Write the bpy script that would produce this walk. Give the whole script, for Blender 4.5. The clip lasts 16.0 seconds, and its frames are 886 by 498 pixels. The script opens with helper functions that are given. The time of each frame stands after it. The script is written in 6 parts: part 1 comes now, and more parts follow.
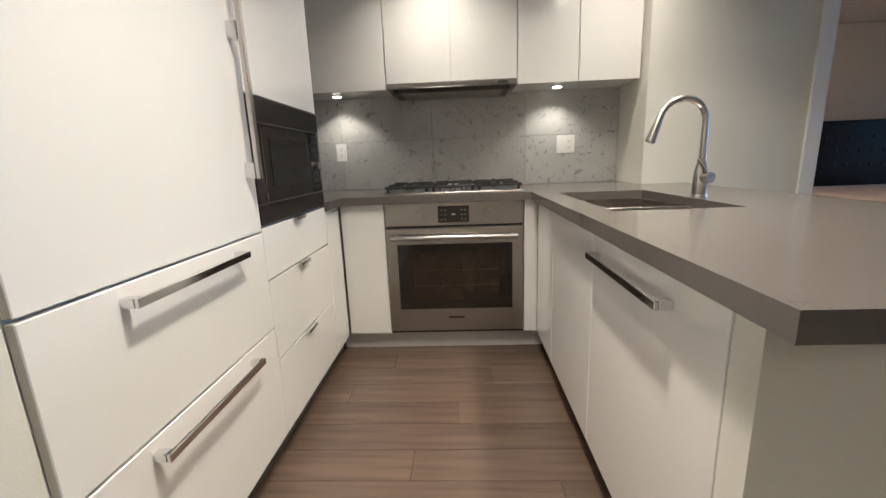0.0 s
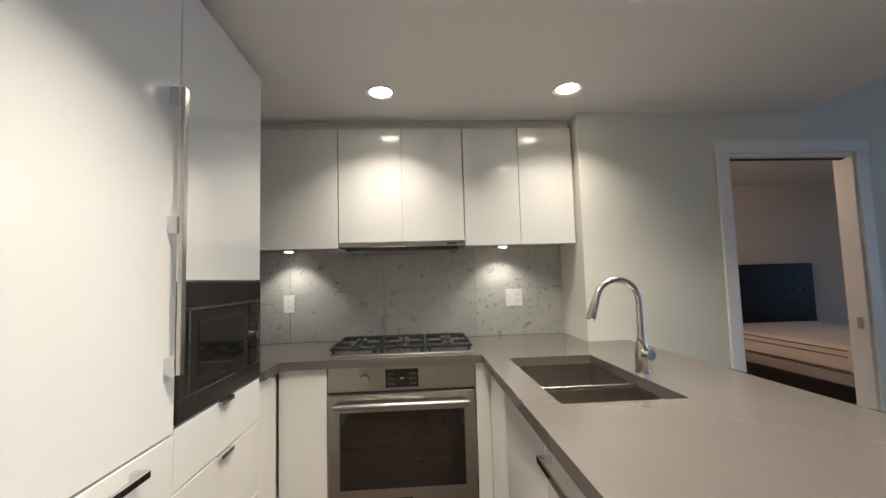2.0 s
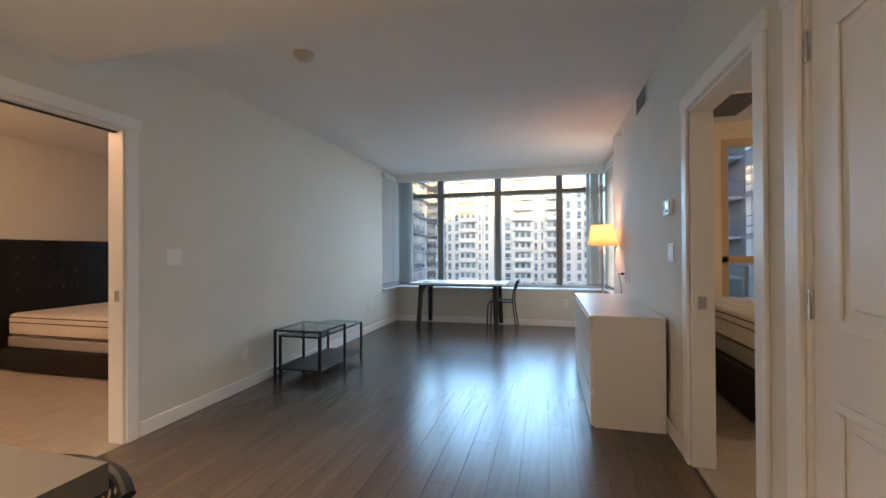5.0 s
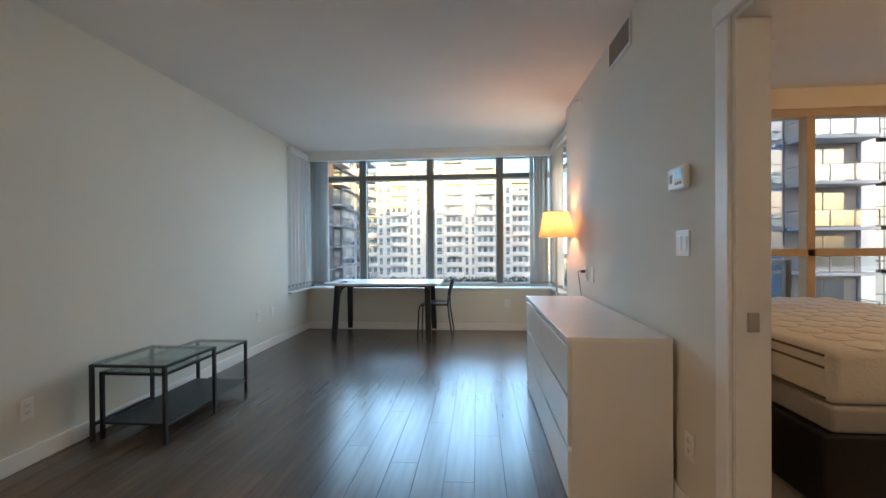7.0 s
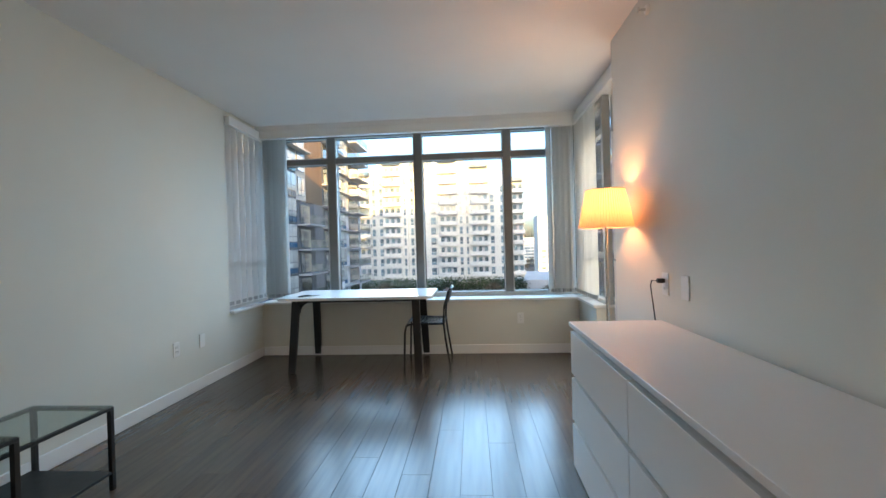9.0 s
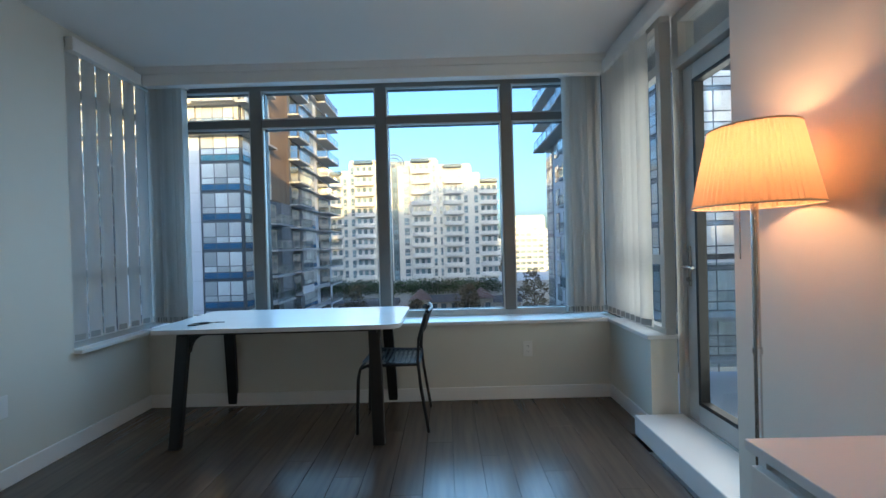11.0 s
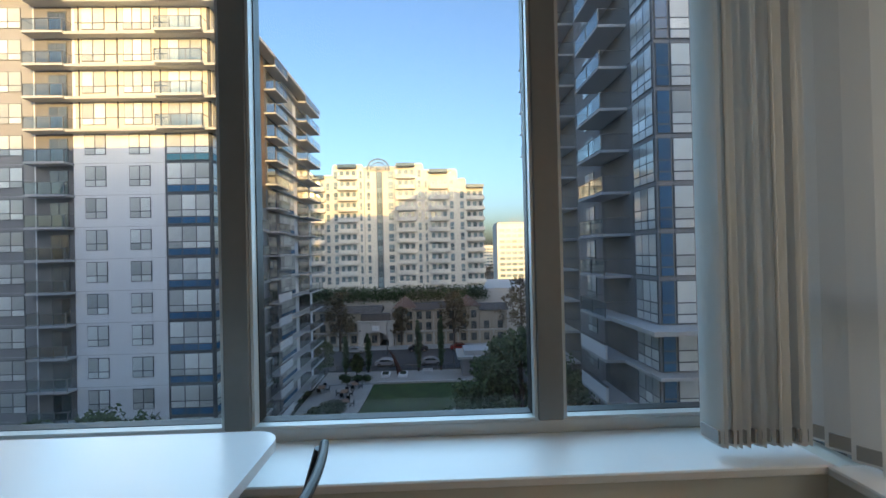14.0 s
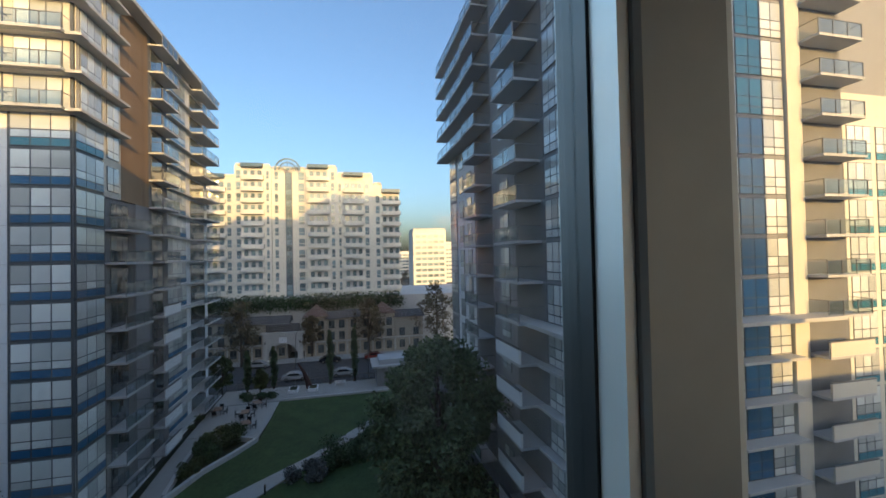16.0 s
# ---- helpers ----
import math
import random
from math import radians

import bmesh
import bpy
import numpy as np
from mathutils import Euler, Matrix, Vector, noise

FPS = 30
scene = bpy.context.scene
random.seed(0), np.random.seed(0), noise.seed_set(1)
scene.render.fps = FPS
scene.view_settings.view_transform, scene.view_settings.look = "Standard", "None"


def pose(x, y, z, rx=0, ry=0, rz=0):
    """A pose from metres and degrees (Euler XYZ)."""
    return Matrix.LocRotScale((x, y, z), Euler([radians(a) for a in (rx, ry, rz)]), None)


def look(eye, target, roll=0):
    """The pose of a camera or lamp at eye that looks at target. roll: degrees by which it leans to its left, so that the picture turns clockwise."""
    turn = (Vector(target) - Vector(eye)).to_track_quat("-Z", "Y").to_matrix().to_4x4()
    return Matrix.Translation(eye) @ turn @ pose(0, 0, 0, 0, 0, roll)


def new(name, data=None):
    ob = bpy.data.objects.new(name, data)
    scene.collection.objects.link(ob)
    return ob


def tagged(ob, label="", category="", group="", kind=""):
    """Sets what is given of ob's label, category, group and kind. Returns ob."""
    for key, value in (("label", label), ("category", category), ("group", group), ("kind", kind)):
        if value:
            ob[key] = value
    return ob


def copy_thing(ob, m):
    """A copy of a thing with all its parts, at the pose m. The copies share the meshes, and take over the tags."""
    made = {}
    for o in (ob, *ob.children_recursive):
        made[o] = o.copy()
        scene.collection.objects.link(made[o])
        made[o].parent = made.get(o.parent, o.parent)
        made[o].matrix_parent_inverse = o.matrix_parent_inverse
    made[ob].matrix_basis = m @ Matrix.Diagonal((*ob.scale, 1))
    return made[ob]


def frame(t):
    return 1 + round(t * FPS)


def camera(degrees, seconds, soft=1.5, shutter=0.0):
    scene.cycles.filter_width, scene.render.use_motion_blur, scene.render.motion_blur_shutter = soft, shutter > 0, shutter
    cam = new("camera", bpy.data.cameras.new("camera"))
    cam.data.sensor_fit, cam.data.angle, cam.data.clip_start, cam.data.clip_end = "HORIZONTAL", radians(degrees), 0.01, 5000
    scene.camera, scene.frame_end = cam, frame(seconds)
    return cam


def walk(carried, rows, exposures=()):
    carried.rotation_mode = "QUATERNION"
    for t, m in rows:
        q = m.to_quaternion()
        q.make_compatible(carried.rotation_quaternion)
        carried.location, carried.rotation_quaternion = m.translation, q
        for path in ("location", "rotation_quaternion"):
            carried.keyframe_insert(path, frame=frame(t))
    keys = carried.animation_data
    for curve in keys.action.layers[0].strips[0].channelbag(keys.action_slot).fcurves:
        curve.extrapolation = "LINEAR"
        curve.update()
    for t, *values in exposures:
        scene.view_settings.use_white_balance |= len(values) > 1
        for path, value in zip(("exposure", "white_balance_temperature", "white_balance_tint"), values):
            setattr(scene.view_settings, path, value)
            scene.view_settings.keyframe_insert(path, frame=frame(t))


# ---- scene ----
cam = camera(95.0, 16.0, soft=1.5)
PATH = [
    (0, (0.921, 0.746, 1.088), (0.826, 2.698, 0.664), -2.2),
    (0.5, (0.935, 0.777, 1.181), (0.852, 2.762, 0.953), -2.0),
    (1, (0.944, 0.793, 1.273), (0.875, 2.792, 1.244), -1.9),
    (1.5, (0.956, 0.797, 1.309), (0.937, 2.794, 1.419), -1.7),
    (2, (0.973, 0.798, 1.306), (1.099, 2.788, 1.454), -1.6),
    (2.5, (1.048, 0.8, 1.293), (1.48, 2.748, 1.426), -1.5),
    (3, (1.158, 0.802, 1.274), (1.98, 2.622, 1.378), -1.5),
    (3.5, (1.259, 0.793, 1.268), (2.507, 2.354, 1.334), -1.1),
    (4, (1.42, 0.718, 1.256), (3.017, 1.921, 1.303), -0.7),
    (4.5, (1.596, 0.604, 1.258), (3.417, 1.431, 1.284), -0.4),
    (5, (1.746, 0.533, 1.231), (3.683, 1.03, 1.245), -0.3),
    (5.2, (1.826, 0.547, 1.214), (3.787, 0.937, 1.229), -0.3),
    (7.3, (2.994, 0.695, 1.218), (4.988, 0.84, 1.205), -1.0),
    (7.5, (3.13, 0.713, 1.229), (5.126, 0.842, 1.216), -1.4),
    (8, (3.482, 0.721, 1.242), (5.478, 0.852, 1.214), -1.3),
    (8.5, (3.787, 0.796, 1.189), (5.783, 0.909, 1.199), -1.4),
    (9, (4.136, 0.759, 1.206), (6.131, 0.901, 1.191), -1.6),
    (11.3, (5.743, 0.864, 1.193), (7.743, 0.856, 1.184), -1.7),
    (11.5, (5.893, 0.842, 1.191), (7.893, 0.821, 1.186), -1.8),
    (12, (6.2, 0.818, 1.208), (8.199, 0.754, 1.207), -1.8),
    (12.5, (6.534, 0.789, 1.215), (8.532, 0.712, 1.218), -1.7),
    (13, (6.884, 0.724, 1.207), (8.883, 0.672, 1.219), -1.5),
    (13.4, (7.146, 0.71, 1.209), (9.145, 0.66, 1.225), -1.6),
    (13.5, (7.204, 0.717, 1.207), (9.203, 0.67, 1.22), -1.5),
    (14, (7.533, 0.72, 1.23), (9.532, 0.662, 1.245), -1.3),
    (14.5, (7.859, 0.666, 1.239), (9.857, 0.589, 1.264), -1.3),
    (15, (8.145, 0.668, 1.233), (10.14, 0.531, 1.267), -1.1),
    (15.5, (8.442, 0.625, 1.231), (10.425, 0.364, 1.268), -1.1),
    (16, (8.632, 0.585, 1.255), (10.577, 0.118, 1.290), -1.2),
]
EXPOSURE = [
    (0.0, 2.3, 4950, 11), (1.0, 2.25, 4950, 10), (2.0, 2.3, 4950, 9), (3.0, 2.5, 5000, 8), (3.5, 2.5, 5300, 14), (4.0, 2.65, 5900, 20), (5.0, 3.0, 6500, 17),
    (7.5, 3.0, 6700, 15), (9.0, 2.95, 6700, 15), (11.5, 2.05, 5600, 8), (12.0, 2.0, 6200, 14), (12.5, 1.95, 6500, 17), (13.0, 1.9, 6500, 15), (14.5, 1.7, 6800, 14), (16.0, 1.5, 6800, 14),
]
walk(cam, [(t, look(e, g, r)) for t, e, g, r in PATH], EXPOSURE)

# ---- world, sun, exposure ----
WINDOW_X = 9.30                 # outside the panes of the big window
SUN_EL, SUN_AZ = 9.0, 15.0      # degrees: height of the sun, and the way its light travels in the plan
world = bpy.data.worlds.new("sky")
scene.world = world
world.use_nodes = True
_n = world.node_tree.nodes
_sky = _n.new("ShaderNodeTexSky")
_sky.sky_type = 'NISHITA'
_sky.sun_disc = False
_sky.sun_elevation = radians(SUN_EL)
_sky.sun_rotation = radians(90 - (SUN_AZ + 180))
_sky.ozone_density = 3.1
_sky.dust_density = 4.0
world.node_tree.links.new(_sky.outputs[0], _n["Background"].inputs[0])
_n["Background"].inputs[1].default_value = 0.143
sun = new("sun", bpy.data.lights.new("sun", "SUN"))
sun.data.energy, sun.data.angle, sun.data.color = 1.7, radians(0.5), (1.0, 0.62, 0.19)
_way = Vector((math.cos(radians(SUN_AZ)), math.sin(radians(SUN_AZ)), -math.tan(radians(SUN_EL))))
sun.rotation_euler = _way.to_track_quat("-Z", "Y").to_euler()
# added fill lamp outside the big window, boosting the sky's light indoors
window_fill = new("window_fill_lamp", bpy.data.lights.new("window_fill_lamp", "AREA"))
window_fill.data.shape, window_fill.data.size, window_fill.data.size_y = 'RECTANGLE', 1.80, 3.30
window_fill.data.energy, window_fill.data.color = 12.0, (0.38, 0.70, 1.0)
window_fill.data.spread = radians(130)
window_fill.location, window_fill.rotation_euler = (WINDOW_X + 0.25, 1.36, 1.85), (0, radians(50), 0)

# added fill lamp outside the balcony door, standing in for courtyard light
door_fill = new("door_fill_lamp", bpy.data.lights.new("door_fill_lamp", "AREA"))
door_fill.data.shape, door_fill.data.size, door_fill.data.size_y = 'RECTANGLE', 1.20, 1.85
door_fill.data.energy, door_fill.data.color = 4.2, (1.0, 0.94, 0.78)
door_fill.location, door_fill.rotation_euler = (7.82, -0.80, 1.25), (radians(90), 0, radians(12))

# ---- materials ----
def material(name, col, rough=0.5, metal=0.0, var=0.06, scale=8.0, bump=0.0, bscale=60.0, stretch=(1, 1, 1), rnd=0.0,
             coat=0.0, spec=0.5, col2=None, detail=5.0, isl=0.0):
    """A painted or plain surface: a base colour varied by noise at two scales, with fine relief."""
    m = bpy.data.materials.new(name)
    m.use_nodes = True
    nt = m.node_tree
    N, L = nt.nodes, nt.links
    b = N["Principled BSDF"]
    tc = N.new("ShaderNodeTexCoord")
    mp = N.new("ShaderNodeMapping")
    mp.inputs["Scale"].default_value = stretch
    L.new(tc.outputs["Object"], mp.inputs[0])
    n1 = N.new("ShaderNodeTexNoise")
    n1.inputs["Scale"].default_value, n1.inputs["Detail"].default_value = scale, detail
    L.new(mp.outputs[0], n1.inputs["Vector"])
    n2 = N.new("ShaderNodeTexNoise")
    n2.inputs["Scale"].default_value = scale * 0.13
    L.new(mp.outputs[0], n2.inputs["Vector"])
    add = N.new("ShaderNodeMath")
    add.operation = 'ADD'
    L.new(n1.outputs[0], add.inputs[0])
    L.new(n2.outputs[0], add.inputs[1])
    mr = N.new("ShaderNodeMapRange")
    mr.inputs[1].default_value, mr.inputs[2].default_value = 0.6, 1.4
    L.new(add.outputs[0], mr.inputs[0])
    ramp = N.new("ShaderNodeMix")
    ramp.data_type = 'RGBA'
    c2 = col2 or tuple(max(0, c * (1 - 2.2 * var)) for c in col)
    ramp.inputs[6].default_value = (*col, 1)
    ramp.inputs[7].default_value = (*c2, 1)
    L.new(mr.outputs[0], ramp.inputs[0])
    out = ramp.outputs[2]
    if rnd or isl:
        src = N.new("ShaderNodeObjectInfo").outputs["Random"] if rnd else N.new("ShaderNodeNewGeometry").outputs["Random Per Island"]
        k = rnd or isl
        r2 = N.new("ShaderNodeMapRange")
        r2.inputs[3].default_value, r2.inputs[4].default_value = 1 - k, 1 + k
        L.new(src, r2.inputs[0])
        hs = N.new("ShaderNodeHueSaturation")
        L.new(r2.outputs[0], hs.inputs["Value"])
        L.new(out, hs.inputs["Color"])
        out = hs.outputs[0]
    L.new(out, b.inputs["Base Color"])
    b.inputs["Metallic"].default_value = metal
    b.inputs["Specular IOR Level"].default_value = spec
    b.inputs["Coat Weight"].default_value = coat
    b.inputs["Coat Roughness"].default_value = 0.03
    rr = N.new("ShaderNodeMapRange")
    rr.inputs[3].default_value, rr.inputs[4].default_value = max(0.0, rough * 0.85), min(1, rough * 1.2)
    L.new(n1.outputs[0], rr.inputs[0])
    L.new(rr.outputs[0], b.inputs["Roughness"])
    if bump:
        n3 = N.new("ShaderNodeTexNoise")
        n3.inputs["Scale"].default_value = bscale
        L.new(mp.outputs[0], n3.inputs["Vector"])
        bp = N.new("ShaderNodeBump")
        bp.inputs["Strength"].default_value, bp.inputs["Distance"].default_value = min(1, bump), 0.004
        L.new(n3.outputs[0], bp.inputs["Height"])
        L.new(bp.outputs[0], b.inputs["Normal"])
    return m


def glowing(name, col, power, base=(0.8, 0.8, 0.8)):
    m = material(name, base, 0.4)
    b = m.node_tree.nodes["Principled BSDF"]
    b.inputs["Emission Color"].default_value = (*col, 1)
    b.inputs["Emission Strength"].default_value = power
    return m


def clear_glass(name, tint=(1, 1, 1), rough=0.0, gloss=0.0):
    """A thin pane: mostly clear, with a faint mirror image."""
    m = bpy.data.materials.new(name)
    m.use_nodes = True
    N, L = m.node_tree.nodes, m.node_tree.links
    N.clear()
    out = N.new("ShaderNodeOutputMaterial")
    tr = N.new("ShaderNodeBsdfTransparent")
    tr.inputs[0].default_value = (*tint, 1)
    gl = N.new("ShaderNodeBsdfGlossy")
    gl.inputs["Roughness"].default_value = rough
    lw = N.new("ShaderNodeLayerWeight")
    pw = N.new("ShaderNodeMath")
    pw.operation = 'POWER'
    pw.inputs[1].default_value = 5.0
    L.new(lw.outputs["Facing"], pw.inputs[0])
    ad = N.new("ShaderNodeMath")
    ad.operation = 'MULTIPLY_ADD'
    ad.inputs[1].default_value, ad.inputs[2].default_value = 0.8, 0.03 + gloss
    L.new(pw.outputs[0], ad.inputs[0])
    mx = N.new("ShaderNodeMixShader")
    L.new(ad.outputs[0], mx.inputs[0])
    L.new(tr.outputs[0], mx.inputs[1])
    L.new(gl.outputs[0], mx.inputs[2])
    L.new(mx.outputs[0], out.inputs[0])
    return m


def marble(name):
    m = material(name, (0.52, 0.52, 0.50), 0.18, 0, 0.15, 4.0, detail=10, rnd=0.05)
    N, L = m.node_tree.nodes, m.node_tree.links
    b = N["Principled BSDF"]
    base = b.inputs["Base Color"].links[0].from_socket
    tc = N.new("ShaderNodeTexCoord")
    oi = N.new("ShaderNodeObjectInfo")
    vm = N.new("ShaderNodeVectorMath")
    vm.operation = 'MULTIPLY_ADD'
    vm.inputs[1].default_value = (1, 1, 1)
    L.new(tc.outputs["Object"], vm.inputs[0])
    L.new(oi.outputs["Random"], vm.inputs[2])
    w = N.new("ShaderNodeTexNoise")
    w.inputs["Scale"].default_value, w.inputs["Detail"].default_value, w.inputs["Distortion"].default_value = 22.0, 12.0, 1.1
    L.new(vm.outputs[0], w.inputs["Vector"])
    r = N.new("ShaderNodeMapRange")
    r.inputs[1].default_value, r.inputs[2].default_value, r.inputs[3].default_value, r.inputs[4].default_value = 0.58, 0.72, 0, 0.7
    L.new(w.outputs[0], r.inputs[0])
    mx = N.new("ShaderNodeMix")
    mx.data_type = 'RGBA'
    mx.inputs[7].default_value = (0.13, 0.13, 0.14, 1)
    L.new(r.outputs[0], mx.inputs[0])
    L.new(base, mx.inputs[6])
    L.new(mx.outputs[2], b.inputs["Base Color"])
    return m


M_wall = material("wall_paint", (0.675, 0.66, 0.59), 0.75, 0, 0.02, 3, 0.15, 220)
M_ceil = material("ceiling_paint", (0.80, 0.79, 0.77), 0.9, 0, 0.02, 3, 0.25, 160)
M_trim = material("trim_paint", (0.80, 0.79, 0.77), 0.38, 0, 0.02, 6, 0.05, 90)
M_gloss = material("gloss_lacquer", (0.77, 0.76, 0.73), 0.13, 0, 0.01, 2, 0.02, 3, coat=0.5)
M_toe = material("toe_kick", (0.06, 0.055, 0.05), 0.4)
M_toe_l = material("toe_kick_light", (0.55, 0.54, 0.52), 0.35, 0.2)
M_quartz = material("grey_quartz", (0.108, 0.097, 0.087), 0.16, 0, 0.03, 40, detail=3)
M_steel = material("brushed_steel", (0.37, 0.35, 0.325), 0.27, 1.0, 0.01, 90.0)
for _m, _r in ((M_steel, 0.28), (M_quartz, 0.2)):      # evenly polished
    for _l in list(_m.node_tree.links):
        if _l.to_socket.name == "Roughness":
            _m.node_tree.links.remove(_l)
    _m.node_tree.nodes["Principled BSDF"].inputs["Roughness"].default_value = _r
M_steel_sink = material("sink_steel", (0.42, 0.39, 0.35), 0.3, 1.0, 0.06, 2, stretch=(60, 1, 1))
M_chrome = material("chrome", (0.75, 0.75, 0.75), 0.1, 1.0, 0.02)
M_nickel = material("brushed_nickel", (0.62, 0.59, 0.55), 0.24, 1.0, 0.03, 60)
M_black = material("black_metal", (0.009, 0.0085, 0.0085), 0.4, 0, 0.1, 20)
M_iron = material("cast_iron", (0.012, 0.012, 0.012), 0.55, 0.2, 0.1, 40, 0.3, 200)
M_glassblk = material("black_glass", (0.010, 0.009, 0.008), 0.06, 0, 0.02, coat=0.3)
M_micro = material("dark_steel", (0.085, 0.08, 0.075), 0.3, 0.9, 0.05, 60, stretch=(1, 20, 1))
M_display = material("display", (0.006, 0.006, 0.008), 0.1)
M_plastic = material("white_plastic", (0.78, 0.77, 0.74), 0.35, 0, 0.01)
M_beige = material("aged_plastic", (0.62, 0.53, 0.40), 0.5, 0, 0.03)
M_slot = material("slot_dark", (0.03, 0.03, 0.03), 0.6)
M_marble = marble("grey_marble")
M_grout = material("grout", (0.34, 0.34, 0.32), 0.8)
M_plank = material("dark_laminate", (0.140, 0.098, 0.070), 0.24, 0, 0.15, 16, 0.05, 60, stretch=(0.10, 1.6, 1), rnd=0.10,
                   col2=(0.050, 0.036, 0.027), spec=0.6)
M_gap = material("floor_gap", (0.035, 0.027, 0.022), 0.8)
M_carpet = material("beige_carpet", (0.44, 0.39, 0.33), 0.95, 0, 0.1, 60, 0.8, 400)
M_dresser = material("white_furniture", (0.78, 0.76, 0.73), 0.34, 0, 0.01, 5)
M_desk = material("white_tabletop", (0.76, 0.76, 0.76), 0.22, 0, 0.01, 5)
M_leather = material("black_leather", (0.009, 0.0075, 0.0075), 0.40, 0, 0.15, 30, 0.35, 120, spec=0.35)
M_matt = material("mattress_fabric", (0.72, 0.67, 0.60), 0.9, 0, 0.05, 20, 0.7, 90)
M_piping = material("brown_piping", (0.16, 0.11, 0.08), 0.7)
M_boxsp = material("grey_fabric", (0.36, 0.34, 0.32), 0.9, 0, 0.05, 60, 0.4, 300)
M_alu = material("window_aluminium", (0.20, 0.195, 0.185), 0.42, 0.45, 0.03, 30)
M_alu_d = material("dark_gasket", (0.012, 0.012, 0.012), 0.5)
M_alu_l = material("grey_window_frame", (0.52, 0.52, 0.50), 0.4, 0.3, 0.03, 30)
# per-vane tone steps put the stack's uneven shading into the colour
M_vane = material("blind_vane", (0.74, 0.73, 0.71), 0.65, 0, 0.03, 4, 0.25, 260, stretch=(1, 1, 0.05), rnd=0.14)
M_glass = clear_glass("window_glass", (0.96, 0.98, 0.98))
M_tglass = clear_glass("table_glass", (0.80, 0.88, 0.86), 0.02, 0.05)
M_bulb = glowing("lamp_diffuser", (1.0, 0.78, 0.48), 4.0)
M_can = material("can_reflector", (0.65, 0.6, 0.55), 0.25, 0.7)
M_cable = material("black_cable", (0.012, 0.012, 0.012), 0.5)


def vane_light(m):
    """Thin cloth: part of the light goes through."""
    N, L = m.node_tree.nodes, m.node_tree.links
    b = N["Principled BSDF"]
    out = [n for n in N if n.type == 'OUTPUT_MATERIAL'][0]
    t = N.new("ShaderNodeBsdfTranslucent")
    t.inputs[0].default_value = (0.88, 0.87, 0.85, 1)
    mx = N.new("ShaderNodeMixShader")
    mx.inputs[0].default_value = 0.64
    L.new(b.outputs[0], mx.inputs[1])
    L.new(t.outputs[0], mx.inputs[2])
    L.new(mx.outputs[0], out.inputs[0])


vane_light(M_vane)
M_shade = material("pleated_shade", (0.86, 0.62, 0.36), 0.8, 0, 0.05, 30)
vane_light(M_shade)
for _k in M_shade.node_tree.nodes:
    if _k.type == 'BSDF_TRANSLUCENT':
        _k.inputs[0].default_value = (0.66, 0.45, 0.28, 1)
    if _k.type == 'MIX_SHADER':
        _k.inputs[0].default_value = 0.4

# ---- building helpers ----
def bx(bm, x0, x1, y0, y1, z0, z1, bevel=0.0, seg=1):
    """One box with optional rounded edges, added to bm."""
    m = Matrix.Translation(((x0 + x1) / 2, (y0 + y1) / 2, (z0 + z1) / 2)) @ Matrix.Diagonal((abs(x1 - x0), abs(y1 - y0), abs(z1 - z0), 1))
    r = bmesh.ops.create_cube(bm, size=1, matrix=m)
    if bevel:
        es = {e for v in r["verts"] for e in v.link_edges}
        bmesh.ops.bevel(bm, geom=list(es), offset=bevel, segments=seg, affect='EDGES', profile=0.5)
    return bm


def B(x0, x1, y0, y1, z0, z1, bevel=0.0, seg=1):
    return bx(bmesh.new(), x0, x1, y0, y1, z0, z1, bevel, seg)


def rod(bm, a, b, r0, r1=None, n=12, caps=True):
    """A round bar from a to b."""
    a, b = Vector(a), Vector(b)
    d = b - a
    m = Matrix.Translation((a + b) / 2) @ d.to_track_quat("Z", "Y").to_matrix().to_4x4()
    bmesh.ops.create_cone(bm, cap_ends=caps, segments=n, radius1=r0, radius2=r0 if r1 is None else r1, depth=d.length, matrix=m)
    return bm


def R(a, b, r0, r1=None, n=12):
    return rod(bmesh.new(), a, b, r0, r1, n)


def tube(bm, pts, r, n=10):
    """A bent round bar along pts."""
    pts = [Vector(p) for p in pts]
    rings = []
    for i, p in enumerate(pts):
        d = (pts[min(i + 1, len(pts) - 1)] - pts[max(i - 1, 0)]).normalized()
        q = d.to_track_quat("Z", "Y")
        rr = r[i] if isinstance(r, (list, tuple)) else r
        rings.append([bm.verts.new(p + q @ Vector((rr * math.cos(2 * math.pi * k / n), rr * math.sin(2 * math.pi * k / n), 0))) for k in range(n)])
    for u, v in zip(rings, rings[1:]):
        for k in range(n):
            j = min(range(n), key=lambda s: (v[s].co - u[0].co).length_squared) if k == 0 else j
            bm.faces.new((u[k], u[(k + 1) % n], v[(j + k + 1) % n], v[(j + k) % n]))
    bm.faces.new(rings[0][::-1])
    bm.faces.new(rings[-1])
    return bm


def mesh_of(name, bm, mat, smooth=False):
    bmesh.ops.recalc_face_normals(bm, faces=bm.faces)
    me = bpy.data.meshes.new(name)
    bm.to_mesh(me)
    bm.free()
    me.materials.append(mat)
    if smooth:
        me.shade_smooth()
        me.set_sharp_from_angle(angle=radians(35))
    return me


def part(name, bm, mat, parent=None, label="", smooth=False, at=None):
    ob = new(name, mesh_of(name, bm, mat, smooth))
    if parent is not None:
        ob.parent = parent
    if at is not None:
        ob.location = at
    if label:
        ob["label"] = label
    return ob


def shared(name, me, parent, loc, rz=0.0):
    ob = new(name, me)
    ob.parent = parent
    ob.location = loc
    ob.rotation_euler = (0, 0, rz)
    return ob


